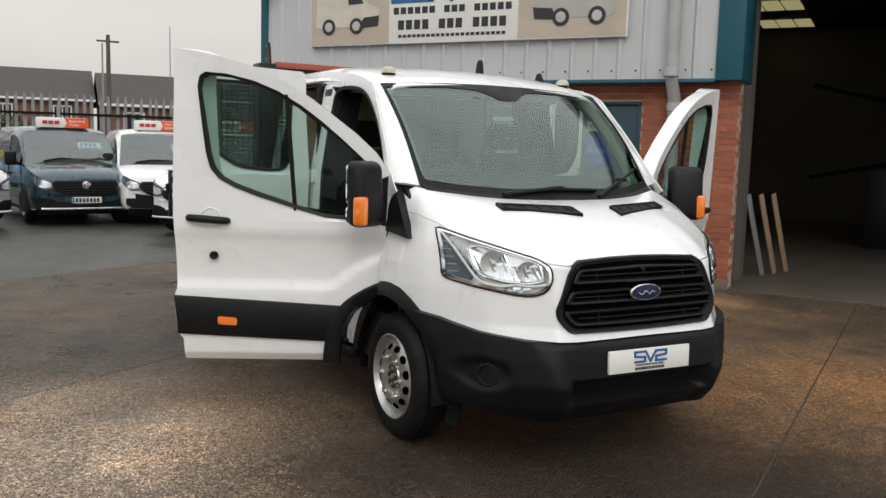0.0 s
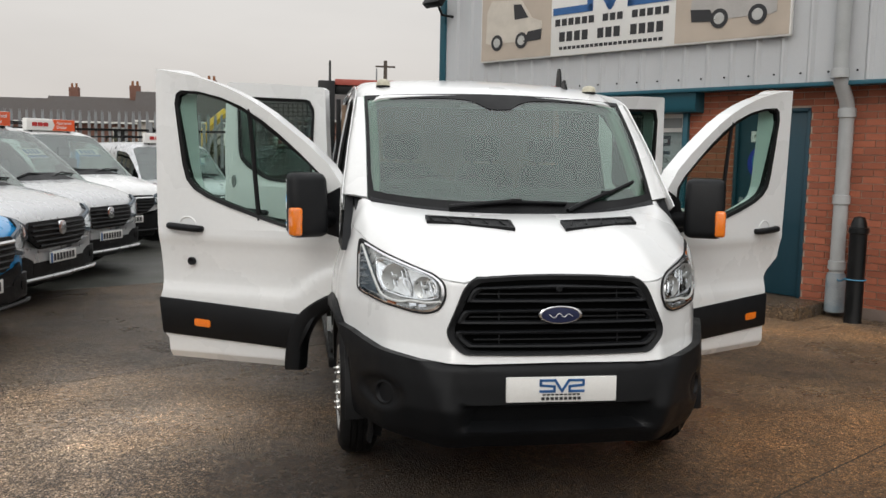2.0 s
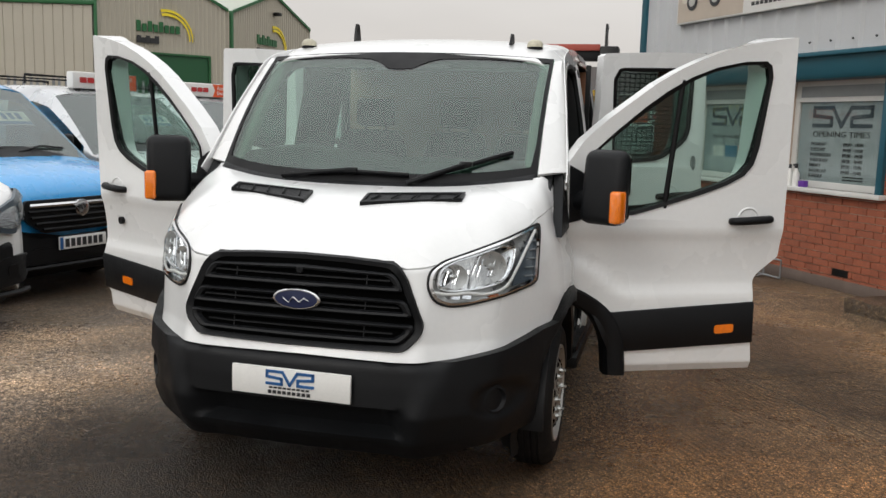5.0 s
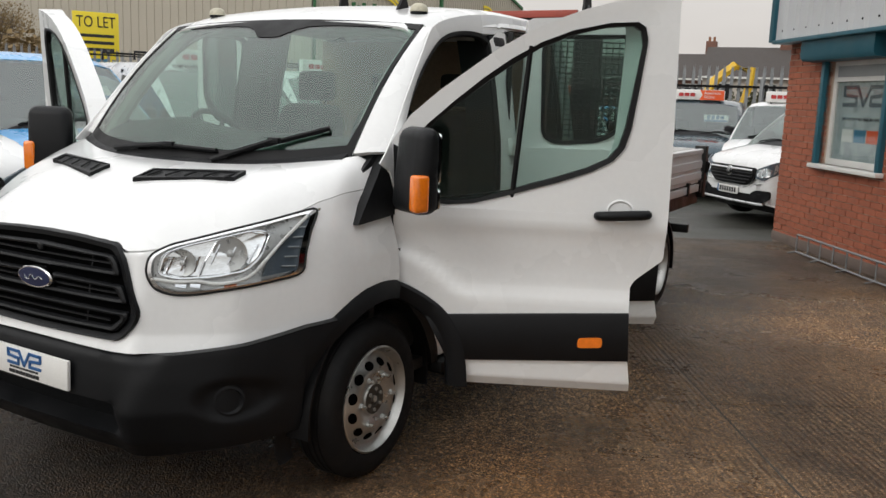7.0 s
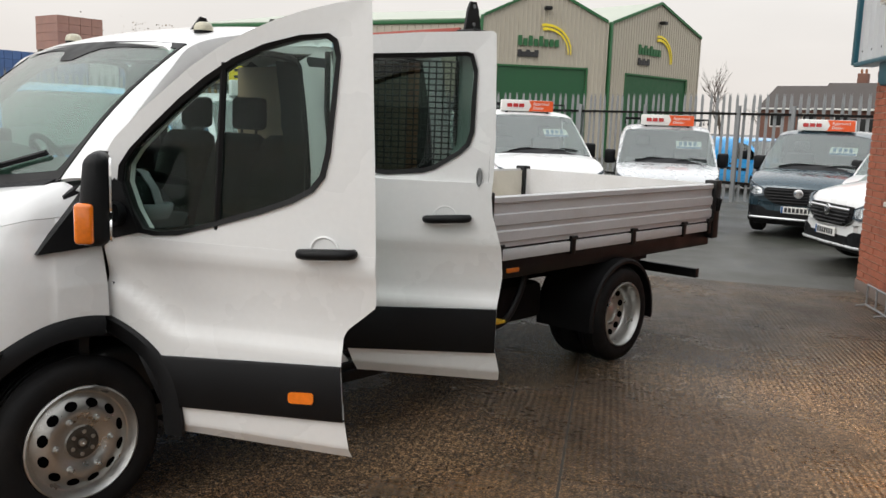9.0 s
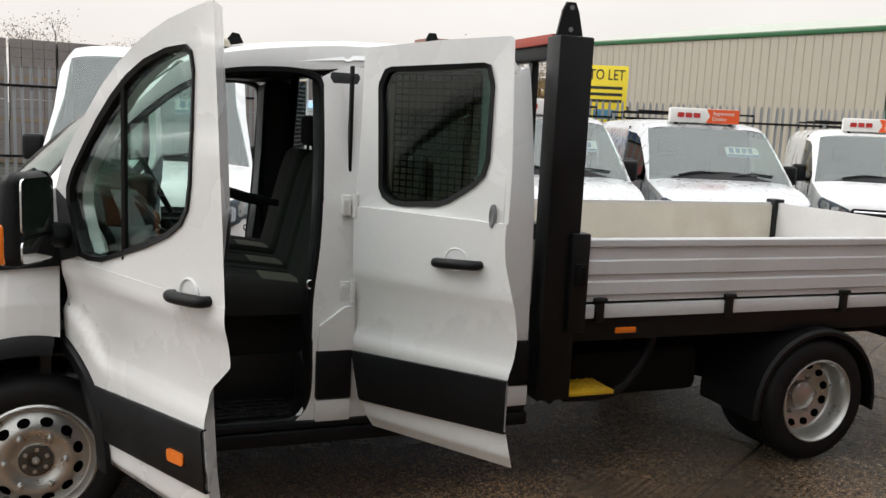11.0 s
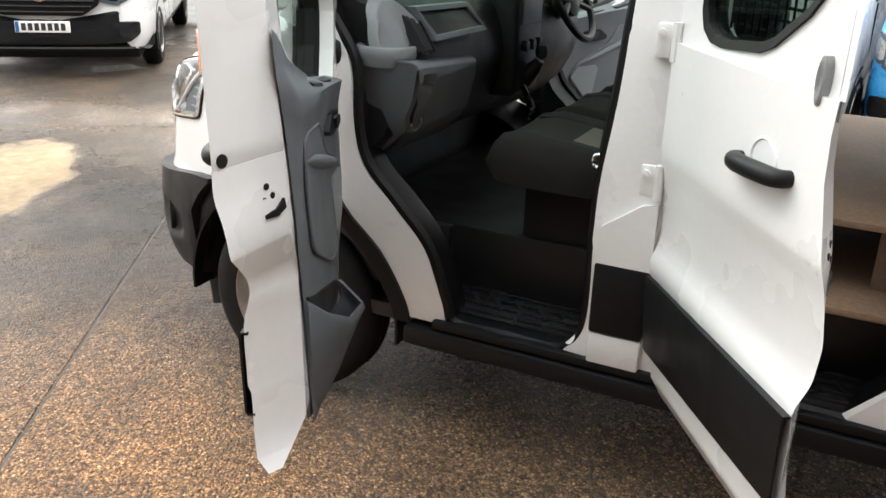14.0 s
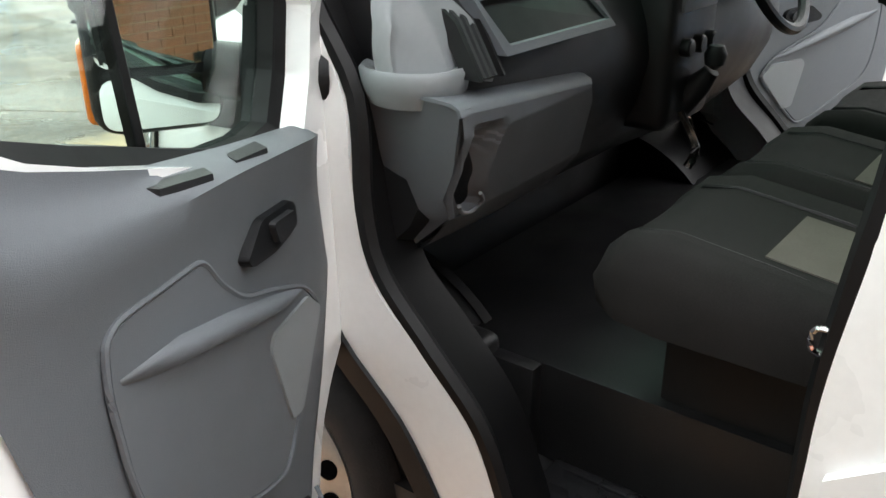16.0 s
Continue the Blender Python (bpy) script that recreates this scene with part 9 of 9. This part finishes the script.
delivery = parked("parked_van", pose(-14.56, -1.95, 0, 0, 0, 187), WHITE, HIGH, "white high-roof van with open rear door by the fence", sign=False, dark_bumper=True, sticker=False, high=2.56)
rd = part("rear_door", boxes((0.0, 0.045, 0.0, 0.86, 0.55, 2.45), r=0.018), WHITE, delivery, "white rear door standing open")
rd.matrix_basis = pose(-0.97, 5.74, 0, 0, 0, 12)
part("door_latch", boxes((-0.02, 0.0, 0.62, 0.74, 1.0, 1.06), r=0.006), BLACK, rd)
part("rear_bumper", boxes((-0.98, 0.98, 5.62, 5.86, 0.42, 0.72), r=0.04), BLACK, delivery, "black rear bumper")


# ---- distance ----
def gable_hall(name, a, c, eaves, apex, deep, label, shutter):
    """A profiled-steel hall whose gable stands from a to c."""
    (x0, y0), (x1, y1) = a, c
    w = math.hypot(x1 - x0, y1 - y0)
    m = pose(x0, y0, 0, 0, 0, math.degrees(math.atan2(y1 - y0, x1 - x0)))
    h = thing(name, m, label, "industrial hall")
    b = bmesh.new()
    k = 0.25
    pts = []
    x = 0.0
    while x < w - 0.01:
        for dx, dy in ((0, 0), (k * 0.6, 0), (k * 0.7, -0.04), (k * 0.9, -0.04)):
            pts.append((min(w, x + dx), dy))
        x += k
    pts.append((w, 0))
    top = lambda x: eaves + (apex - eaves) * (1 - abs(2 * x / w - 1))
    s0, s1, sz = shutter
    rows = [[(x, y, sz if s0 < x < s1 else 0.0) for x, y in pts], [(x, y, top(x)) for x, y in pts]]
    grid(b, rows)
    part("gable_wall", b, BEIGE_CLAD, h, smooth=20)
    part("shutter_door", boxes((s0, s1, 0.05, 0.12, 0, sz)), GREEN_DARK, h, "dark green roller shutter")
    part("shutter_frame", boxes((s0 - 0.1, s0, -0.05, 0.1, 0, sz + 0.1), (s1, s1 + 0.1, -0.05, 0.1, 0, sz + 0.1), (s0, s1, -0.05, 0.1, sz, sz + 0.1)), GREEN, h)
    b = bmesh.new()
    grid(b, [[(0, -0.1, eaves + 0.02), (0, deep, eaves + 0.02)], [(w / 2, -0.1, apex + 0.02), (w / 2, deep, apex + 0.02)], [(w, -0.1, eaves + 0.02), (w, deep, eaves + 0.02)]])
    part("roof", shell(b, 0.1), ROOF_GREEN, h, smooth=0)
    b = bmesh.new()
    for p, q in (((0, eaves), (w / 2, apex)), ((w / 2, apex), (w, eaves))):
        prism(b, [(p[0], -0.14, p[1] - 0.10), (q[0], -0.14, q[1] - 0.10), (q[0], -0.14, q[1] + 0.06), (p[0], -0.14, p[1] + 0.06)], [(p[0], -0.05, p[1] - 0.10), (q[0], -0.05, q[1] - 0.10), (q[0], -0.05, q[1] + 0.06), (p[0], -0.05, p[1] + 0.06)])
    part("verge_trim", b, GREEN, h)
    part("corner_post", boxes((-0.14, 0.0, -0.12, 0.1, 0, eaves), r=0.02), GREEN, h)
    part("corner_post", boxes((w, w + 0.06, -0.08, 0.1, 0, eaves), r=0.02), BEIGE_CLAD, h)
    part("side_wall", boxes((-0.02, 0.0, 0, deep, 0, eaves), (w, w + 0.02, 0, deep, 0, eaves)), BEIGE_CLAD, h)
    # company mark: a double yellow sweep and unread lettering
    for r in (0.0, 0.22):
        b = bmesh.new()
        rows = []
        for i in range(13):
            t = i / 12
            a_ = radians(100 - 105 * t)
            rr = 1.5 - r * (1 - 0.3 * t)
            th = 0.16 * (1 - 0.75 * t)
            cx, cz = w * 0.50, eaves - 0.35 - 1.45
            rows.append([(cx + 1.5 * math.cos(a_) * rr / 1.5, -0.12, cz + rr * 1.0 * math.sin(a_)), (cx + math.cos(a_) * (rr - th), -0.12, cz + (rr - th) * math.sin(a_))])
        grid(b, rows)
        part("yellow_sweep", shell(b, 0.05), YELLOW_TEXT, h, smooth=0)
    for k2, (zz, hh, n, x_, mt) in enumerate(((eaves - 1.55, 0.55, 8, w * 0.28, GREEN), (eaves - 2.15, 0.38, 5, w * 0.28, INK))):
        for q in range(n):
            part("sign_letter", boxes((x_ + q * (0.30 if k2 == 0 else 0.24), x_ + q * (0.30 if k2 == 0 else 0.24) + 0.22, -0.12, -0.05, zz, zz + hh * (1.0 if q in (0, 2, 4) else 0.72))), mt, h, smooth=0)
    b = bmesh.new()
    box(b, w / 2 - 0.2, w / 2 + 0.2, -0.5, -0.1, apex - 1.3, apex - 1.1, 0.04)
    part("gable_lamp", b, DARK_STEEL, h)
    return h


gable_hall("industrial_hall", (-27.3, 35.6), (-22.9, 41.2), 7.6, 9.3, 30, "beige steel hall with green trim and yellow mark", (0.8, 6.0, 4.9))
gable_hall("industrial_hall", (-22.8, 41.5), (-22.2, 51.0), 7.6, 9.2, 30, "beige steel hall with green shutter and trim", (1.6, 8.2, 4.8))
# long side of the neighbouring hall
sh = thing("warehouse", pose(-27.5, 35.5, 0, 0, 0, 197), "long beige warehouse with pale roof and green gutter", "warehouse")
cladding("warehouse_wall", pose(0, 0, 0), 0.0, 19.8, 0.0, 7.2, sh, pitch=0.5, mat=BEIGE_CLAD)
part("gutter", boxes((-0.2, 20.0, -0.10, 0.10, 7.15, 7.38), r=0.03), GREEN, sh)
part("warehouse_end", boxes((19.8, 19.9, -12.0, 0.0, 0, 7.2)), BEIGE_CLAD, sh)
b = bmesh.new()
grid(b, [[(-0.2, -0.1, 7.35), (20.1, -0.1, 7.35)], [(-0.2, -12, 9.4), (20.1, -12, 9.4)]])
part("warehouse_roof", shell(b, 0.1), ROOF_GREEN, sh, smooth=0)
# low grey shed behind the block yard
sd = thing("shed", pose(-44.0, -31.0, 0, 0, 0, 97), "low grey steel shed behind the block yard", "shed")
cladding("shed_wall", pose(0, 0, 0), 0.0, 17.0, 0.0, 4.3, sd, pitch=0.4, mat=CONCRETE_WALL)
b = bmesh.new()
grid(b, [[(-0.2, -0.3, 4.25), (17.2, -0.3, 4.25)], [(-0.2, 9.0, 5.6), (17.2, 9.0, 5.6)]])
part("shed_roof", shell(b, 0.12), CONCRETE_WALL, sd, smooth=0)
part("shed_sign", boxes((6.0, 9.0, -0.12, -0.04, 3.0, 4.0)), BLUE_PACK, sd, "blue sign panel", smooth=0)


# houses beyond the fence
def house(x, y, turn, w, d, eaves, ridge, wallm, label, chimney=True, windows=3):
    h = thing("house", pose(x, y, 0, 0, 0, turn), label, "house", "houses beyond the fence")
    part("house_wall", boxes((0, w, 0, d, 0, eaves)), wallm, h)
    b = bmesh.new()
    grid(b, [[(-0.3, -0.3, eaves - 0.1), (w + 0.3, -0.3, eaves - 0.1)], [(-0.3, d / 2, ridge), (w + 0.3, d / 2, ridge)], [(-0.3, d + 0.3, eaves - 0.1), (w + 0.3, d + 0.3, eaves - 0.1)]])
    rf = part("roof", shell(b, 0.15), SLATE, h, "slate roof", smooth=0)
    for x_ in (0, w):
        b = bmesh.new()
        prism(b, [(x_ - 0.02, 0, eaves), (x_ - 0.02, d, eaves), (x_ - 0.02, d / 2, ridge - 0.1)], [(x_ + 0.02, 0, eaves), (x_ + 0.02, d, eaves), (x_ + 0.02, d / 2, ridge - 0.1)])
        part("gable", b, wallm, h)
    if chimney:
        part("chimney", boxes((w * 0.8, w * 0.8 + 0.9, d / 2 - 0.35, d / 2 + 0.35, ridge - 0.5, ridge + 1.1), r=0.03), HOUSE_BRICK, rf)
        for k in range(2):
            b = bmesh.new()
            disc(b, (w * 0.8 + 0.25 + 0.4 * k, d / 2, ridge + 1.1), "z", [(0.12, 0), (0.1, 0.4), (0.08, 0.4)], 8)
            part("chimney_pot", b, ORANGE_PLY, rf)
    part("gutter", boxes((-0.3, w + 0.3, -0.42, -0.30, eaves - 0.2, eaves - 0.05)), SIGN_WHITE, h)
    for k in range(windows):
        xx = w * (k + 0.5) / windows - 0.6
        wn_ = part("house_window", boxes((xx, xx + 1.2, -0.06, 0.0, eaves - 1.8, eaves - 0.5)), UPVC, h, "white framed window")
        part("window_pane", boxes((xx + 0.1, xx + 0.56, -0.075, -0.06, eaves - 1.7, eaves - 0.6), (xx + 0.64, xx + 1.1, -0.075, -0.06, eaves - 1.7, eaves - 0.6)), DARK_STEEL, wn_)


house(-6.0, 62.0, -4, 11, 8, 4.2, 6.4, HOUSE_BRICK, "brick terrace with grey slate roof", chimney=False)
house(5.6, 60.0, -4, 8, 7, 4.0, 6.2, HOUSE_BRICK, "brick terrace with chimney stack")
house(4.6, 50.0, -12, 5.5, 6, 3.6, 5.4, HOUSE_BRICK, "small brick house with white windows", chimney=False, windows=2)
house(12.0, 58.0, -8, 9, 8, 4.4, 6.6, HOUSE_BRICK, "brick house with slate roof")
house(-13.5, 66.0, 6, 6.5, 8, 4.0, 6.4, RENDER_WALL, "pale rendered house with dark roof", windows=2)
house(-22.0, 72.0, 4, 8, 8, 4.0, 6.2, HOUSE_BRICK, "distant brick house with dark roof", windows=2)
house(-30, 80, 0, 9, 8, 4.2, 6.4, HOUSE_BRICK, "distant brick house with slate roof", windows=3)
for x, y, h_, r in ((3.2, 40.0, 6.4, 0.13), (2.4, 36.0, 5.6, 0.05), (8.5, 52, 8.5, 0.04)):
    b = bmesh.new()
    tube(b, [(0, 0, 0), (0, 0, h_)], [r, r * 0.7], 8)
    if r > 0.1:
        tube(b, [(-0.5, 0, h_ - 0.3), (0.5, 0, h_ - 0.3)], 0.05, 6)
    solo("utility_pole", b, BARK if r > 0.1 else GALV, "wooden utility pole beyond the fence" if r > 0.1 else "thin grey mast beyond the fence", "pole", m=pose(x, y, 0))


# bare and thin trees
def bare_tree(x, y, height, seed, leaves, label, leafm=LEAF, spread=0.5):
    rnd = random.Random(seed)
    t = thing("tree", pose(x, y, 0), label, "tree", "trees beyond the fence")
    b = bmesh.new()
    tips = []

    def limb(p, d, length, r, level):
        mid_ = p + d * length * 0.5 + Vector((rnd.uniform(-1, 1), rnd.uniform(-1, 1), rnd.uniform(-0.3, 0.3))) * length * 0.06
        q = p + d * length
        tube(b, [p, mid_, q], [r, r * 0.8, r * 0.55], 6 if level < 2 else 4, caps=False)
        tips.append((q, level))
        if level < 4:
            for _ in range(4 if level == 0 else 3):
                e = (d + Vector((rnd.uniform(-1, 1), rnd.uniform(-1, 1), rnd.uniform(-0.15, 0.6))) * spread * 1.3).normalized()
                start = p.lerp(q, rnd.uniform(0.45, 1.0))
                limb(start, e, length * rnd.uniform(0.5, 0.75), r * 0.5, level + 1)

    limb(Vector((0, 0, -0.1)), Vector((rnd.uniform(-0.1, 0.1), 0, 1)).normalized(), height * 0.36, height * 0.016, 0)
    part("trunk", b, BARK, t, smooth=60)
    if leaves:
        b = bmesh.new()
        for q, level in tips:
            if level < 2:
                continue
            for _ in range(leaves * 2):
                c = q + Vector((rnd.gauss(0, 1), rnd.gauss(0, 1), rnd.gauss(0, 0.8))) * height * 0.045
                s = rnd.uniform(0.03, 0.065) * height / 8
                n = Vector((rnd.uniform(-1, 1), rnd.uniform(-1, 1), rnd.uniform(-1, 1))).normalized()
                a = n.orthogonal().normalized()
                e = n.cross(a)
                vs = [b.verts.new(c + a * s), b.verts.new(c + e * s * 0.6), b.verts.new(c - a * s), b.verts.new(c - e * s * 0.6)]
                b.faces.new(vs)
        tagged(part("crown", b, leafm, t, "sparse yellow-brown leaves", smooth=0), kind="stuff")


bare_tree(-27.6, 66.4, 9.8, 1, 0, "bare winter tree beyond the halls")
bare_tree(-30.7, 81.4, 7.0, 2, 2, "thin bare tree far beyond the fence")
bare_tree(-11.0, 76.0, 7.5, 3, 2, "thin bare tree far beyond the fence")
bare_tree(-29.0, 18.0, 6.5, 4, 8, "tree with sparse yellow leaves behind the fence")
bare_tree(-31.0, 15.0, 6.0, 5, 8, "tree with sparse yellow leaves behind the fence")
bare_tree(-34.0, 21.5, 7.0, 6, 6, "tree with sparse yellow leaves behind the fence")
bare_tree(-40.0, -2.0, 7.0, 7, 4, "bare tree beyond the block stacks")
bare_tree(-38.0, -6.0, 6.0, 8, 5, "bare tree beyond the block stacks")
bare_tree(-45.0, -14.0, 6.0, 9, 9, "autumn tree beyond the block stacks")
bare_tree(-48.0, 2.0, 8.0, 10, 3, "bare tree beyond the block stacks")


def hedge(x0, y0, x1, y1, h_, seed, label, mat=HEDGE, thick=1.0, count=4000):
    rnd = random.Random(seed)
    b = bmesh.new()
    d = Vector((x1 - x0, y1 - y0, 0))
    for _ in range(count):
        t = rnd.random()
        top = h_ * (0.75 + 0.25 * math.sin(t * 23 + seed) * math.sin(t * 7.0) + 0.1 * rnd.random())
        c = Vector((x0, y0, 0)) + d * t + Vector((rnd.gauss(0, thick * 0.4), rnd.gauss(0, thick * 0.4), top * rnd.random() ** 0.6))
        s = rnd.uniform(0.07, 0.16)
        n = Vector((rnd.uniform(-1, 1), rnd.uniform(-1, 1), rnd.uniform(-1, 1))).normalized()
        a = n.orthogonal().normalized()
        e = n.cross(a)
        b.faces.new([b.verts.new(c + a * s), b.verts.new(c + e * s * 0.7), b.verts.new(c - a * s), b.verts.new(c - e * s * 0.7)])
    solo("hedge", b, mat, label, "hedge", kind="stuff", smooth=0)


hedge(-26, 14, -34, 24, 3.6, 1, "scrubby yellow-brown bushes behind the fence", LEAF, 1.5, 11000)
hedge(-40, -24, -40.5, -9.2, 5.0, 2, "dark trees behind the block yard", HEDGE, 2.0, 11000)
hedge(2, 46, -12, 50, 2.6, 3, "dark bushes before the houses", HEDGE, 1.0, 6000)


# block yard: stacks of pallets and wrapped packs behind the fence
def stack(x, y, turn, cols, layers, mat, label, size=(1.2, 1.0, 0.9), z0=0.0):
    for c in range(cols):
        z = z0
        for l_ in range(layers):
            p = thing("block_pack", pose(x, y, z, 0, 0, turn) @ pose(c * (size[0] + 0.06) + random.uniform(-0.03, 0.03), random.uniform(-0.05, 0.05), 0), label, "pallet pack", "stacked packs")
            for q in (0, 1, 2):
                part("pallet_board", boxes((0, size[0], q * size[1] * 0.42, q * size[1] * 0.42 + 0.12, 0.0, 0.12)), PALLET, p)
            b = bmesh.new()
            nz = 4
            for i in range(4):
                for j in range(nz):
                    box(b, size[0] * i / 4 + 0.006, size[0] * (i + 1) / 4 - 0.006, 0, size[1], 0.12 + (size[2] - 0.12) * j / nz + 0.004, 0.12 + (size[2] - 0.12) * (j + 1) / nz - 0.004)
            tagged(part("block_course", b, mat, p, smooth=0), kind="stuff")
            z += size[2]


WHITE_PACK = material("white wrapped pack", (0.46, 0.46, 0.48), 0.5, vary=0.2, scale=4)
stack(-23.3, -4.85, 97, 1, 4, STONE_PACK, "tall stack of grey blocks on weathered pallets", (1.15, 1.1, 1.0))
stack(-23.8, -5.75, 97, 1, 4, STONE_PACK, "grey blocks stacked on a weathered pallet", (0.82, 1.1, 0.93))
stack(-23.3, -7.75, 97, 2, 3, STONE_PACK, "grey blocks stacked on a weathered pallet", (0.95, 1.1, 1.02))
stack(-23.2, -3.6, 97, 4, 3, STONE_PACK, "grey blocks stacked on a weathered pallet", (1.2, 1.1, 1.18))
stack(-24.0, 2.2, 98, 4, 3, STONE_PACK, "grey blocks stacked on a weathered pallet", (1.3, 1.1, 1.0))
stack(-21.4, 9.7, 96, 1, 4, PINK_PACK, "tall stack of wrapped red brick packs", (1.45, 1.2, 1.09))
for k, (mt, lb) in enumerate(((PINK_PACK, "wrapped red brick pack behind the fence"), (BLUE_PACK, "blue wrapped pack behind the fence"), (PINK_PACK, "wrapped red brick pack behind the fence"), (WHITE_PACK, "white wrapped pack behind the fence"), (BLUE_PACK, "blue wrapped pack behind the fence"))):
    for q in range(3):
        stack(-20.45 - 0.1 * k, 7.4 + 0.98 * k, 96, 1, 1, (mt, PINK_PACK, mt)[q] if k % 2 else (mt, mt, BLUE_PACK)[q], lb if q != 1 else "wrapped red brick pack behind the fence", (0.92, 1.0, 1.06), z0=1.06 * q)
stack(-19.5, -11.5, 97, 6, 3, material("pale cream paving packs", (0.5, 0.44, 0.34), 0.8, vary=0.2, scale=4), "cream paving packs on pallets behind the fence", (1.1, 1.0, 0.85))
stack(-21.0, -16.5, 97, 4, 3, material("pale stone packs", (0.46, 0.41, 0.33), 0.8, vary=0.2, scale=4), "cream paving packs on pallets behind the fence", (1.1, 1.0, 0.85))
# notice board to let
tl = thing("to_let_board", pose(-19.2, 14.8, 0, 0, 0, 62), "yellow to-let board on posts", "sign")
part("board_face", boxes((-0.65, 0.65, -0.03, 0.03, 1.9, 3.75), r=0.01), YELLOW_TEXT, tl, "yellow board with black words")
lettering("to_let", "TO LET", 0.46, INK, tl, pose(0, -0.036, 3.45, 90), width=1.1)
for k in range(3):
    part("unread_line", boxes((-0.5, 0.5, -0.036, -0.03, 3.02 - 0.2 * k, 3.11 - 0.2 * k)), INK, tl, smooth=0)
part("blue_panel", boxes((-0.35, 0.35, -0.036, -0.03, 2.1, 2.4)), BLUE_TOPE, tl, smooth=0)
part("board_post", boxes((-0.55, -0.47, 0.03, 0.10, -0.03, 3.7), (0.47, 0.55, 0.03, 0.10, -0.03, 3.7)), PALLET, tl)
# grey sheeted gate standing open beside the yard
gt = thing("yard_gate", pose(-5.9, -6.45, 0, 0, 0, 205.5), "grey steel sheeted gate standing open", "gate")
part("gate_frame", boxes((0, 3.7, -0.03, 0.03, 0.08, 0.16), (0, 3.7, -0.03, 0.03, 2.2, 2.28), (0, 0.08, -0.03, 0.03, 0.08, 2.3), (3.62, 3.7, -0.03, 0.03, 0.0, 2.5), r=0.005), GALV, gt)
for k in range(24):
    part("gate_board", boxes((0.08 + 0.148 * k, 0.216 + 0.148 * k, -0.012, 0.0, 0.1, 2.35), r=0.002), CONCRETE_WALL, gt)
# blue car and red car beyond the far fence
parked("parked_car", pose(-4.5, 22.5, 0, 0, 0, 60), BLUE_PAINT, CAR, "bright blue car beyond the fence", sign=False, sticker=False, dark_bumper=False, category="car")
parked("parked_car", pose(-13.0, 6.6, 0, 0, 0, 80), RED_PAINT, CAR, "red car beyond the parked vans", sign=False, sticker=False, dark_bumper=False, category="car")
# yellow digger beyond the fence
dg = thing("digger", pose(-5.9, 30.7, 0, 0, 0, 25), "yellow digger with folded boom beyond the fence", "digger")
for y in (-0.75, 0.75):
    part("track", boxes((-1.3, 1.3, y - 0.2, y + 0.2, 0.0, 0.6), r=0.12), RUBBER, dg)
part("body", boxes((-1.5, 0.5, -0.8, 0.8, 0.7, 1.55), r=0.1), YELLOW, dg)
part("cab", boxes((-0.1, 0.9, 0.05, 0.8, 0.75, 2.35), r=0.08), DARK_STEEL, dg)
for nm, pts, rr in (("boom", [(0.6, -0.2, 1.2), (1.2, -0.2, 2.6), (1.9, -0.2, 3.2), (2.5, -0.2, 3.0)], [0.17, 0.2, 0.18, 0.12]), ("dipper", [(2.6, -0.2, 3.15), (2.5, -0.2, 2.4), (2.2, -0.2, 1.5)], [0.12, 0.15, 0.09]), ("ram", [(1.0, -0.2, 1.4), (1.7, -0.2, 2.75)], [0.07, 0.05])):
    b = bmesh.new()
    tube(b, pts, rr, 6)
    part(nm, b, YELLOW if nm != "ram" else GALV, dg)
part("bucket", boxes((1.7, 2.3, -0.55, 0.15, 0.95, 1.5), r=0.1), CHASSIS, dg)
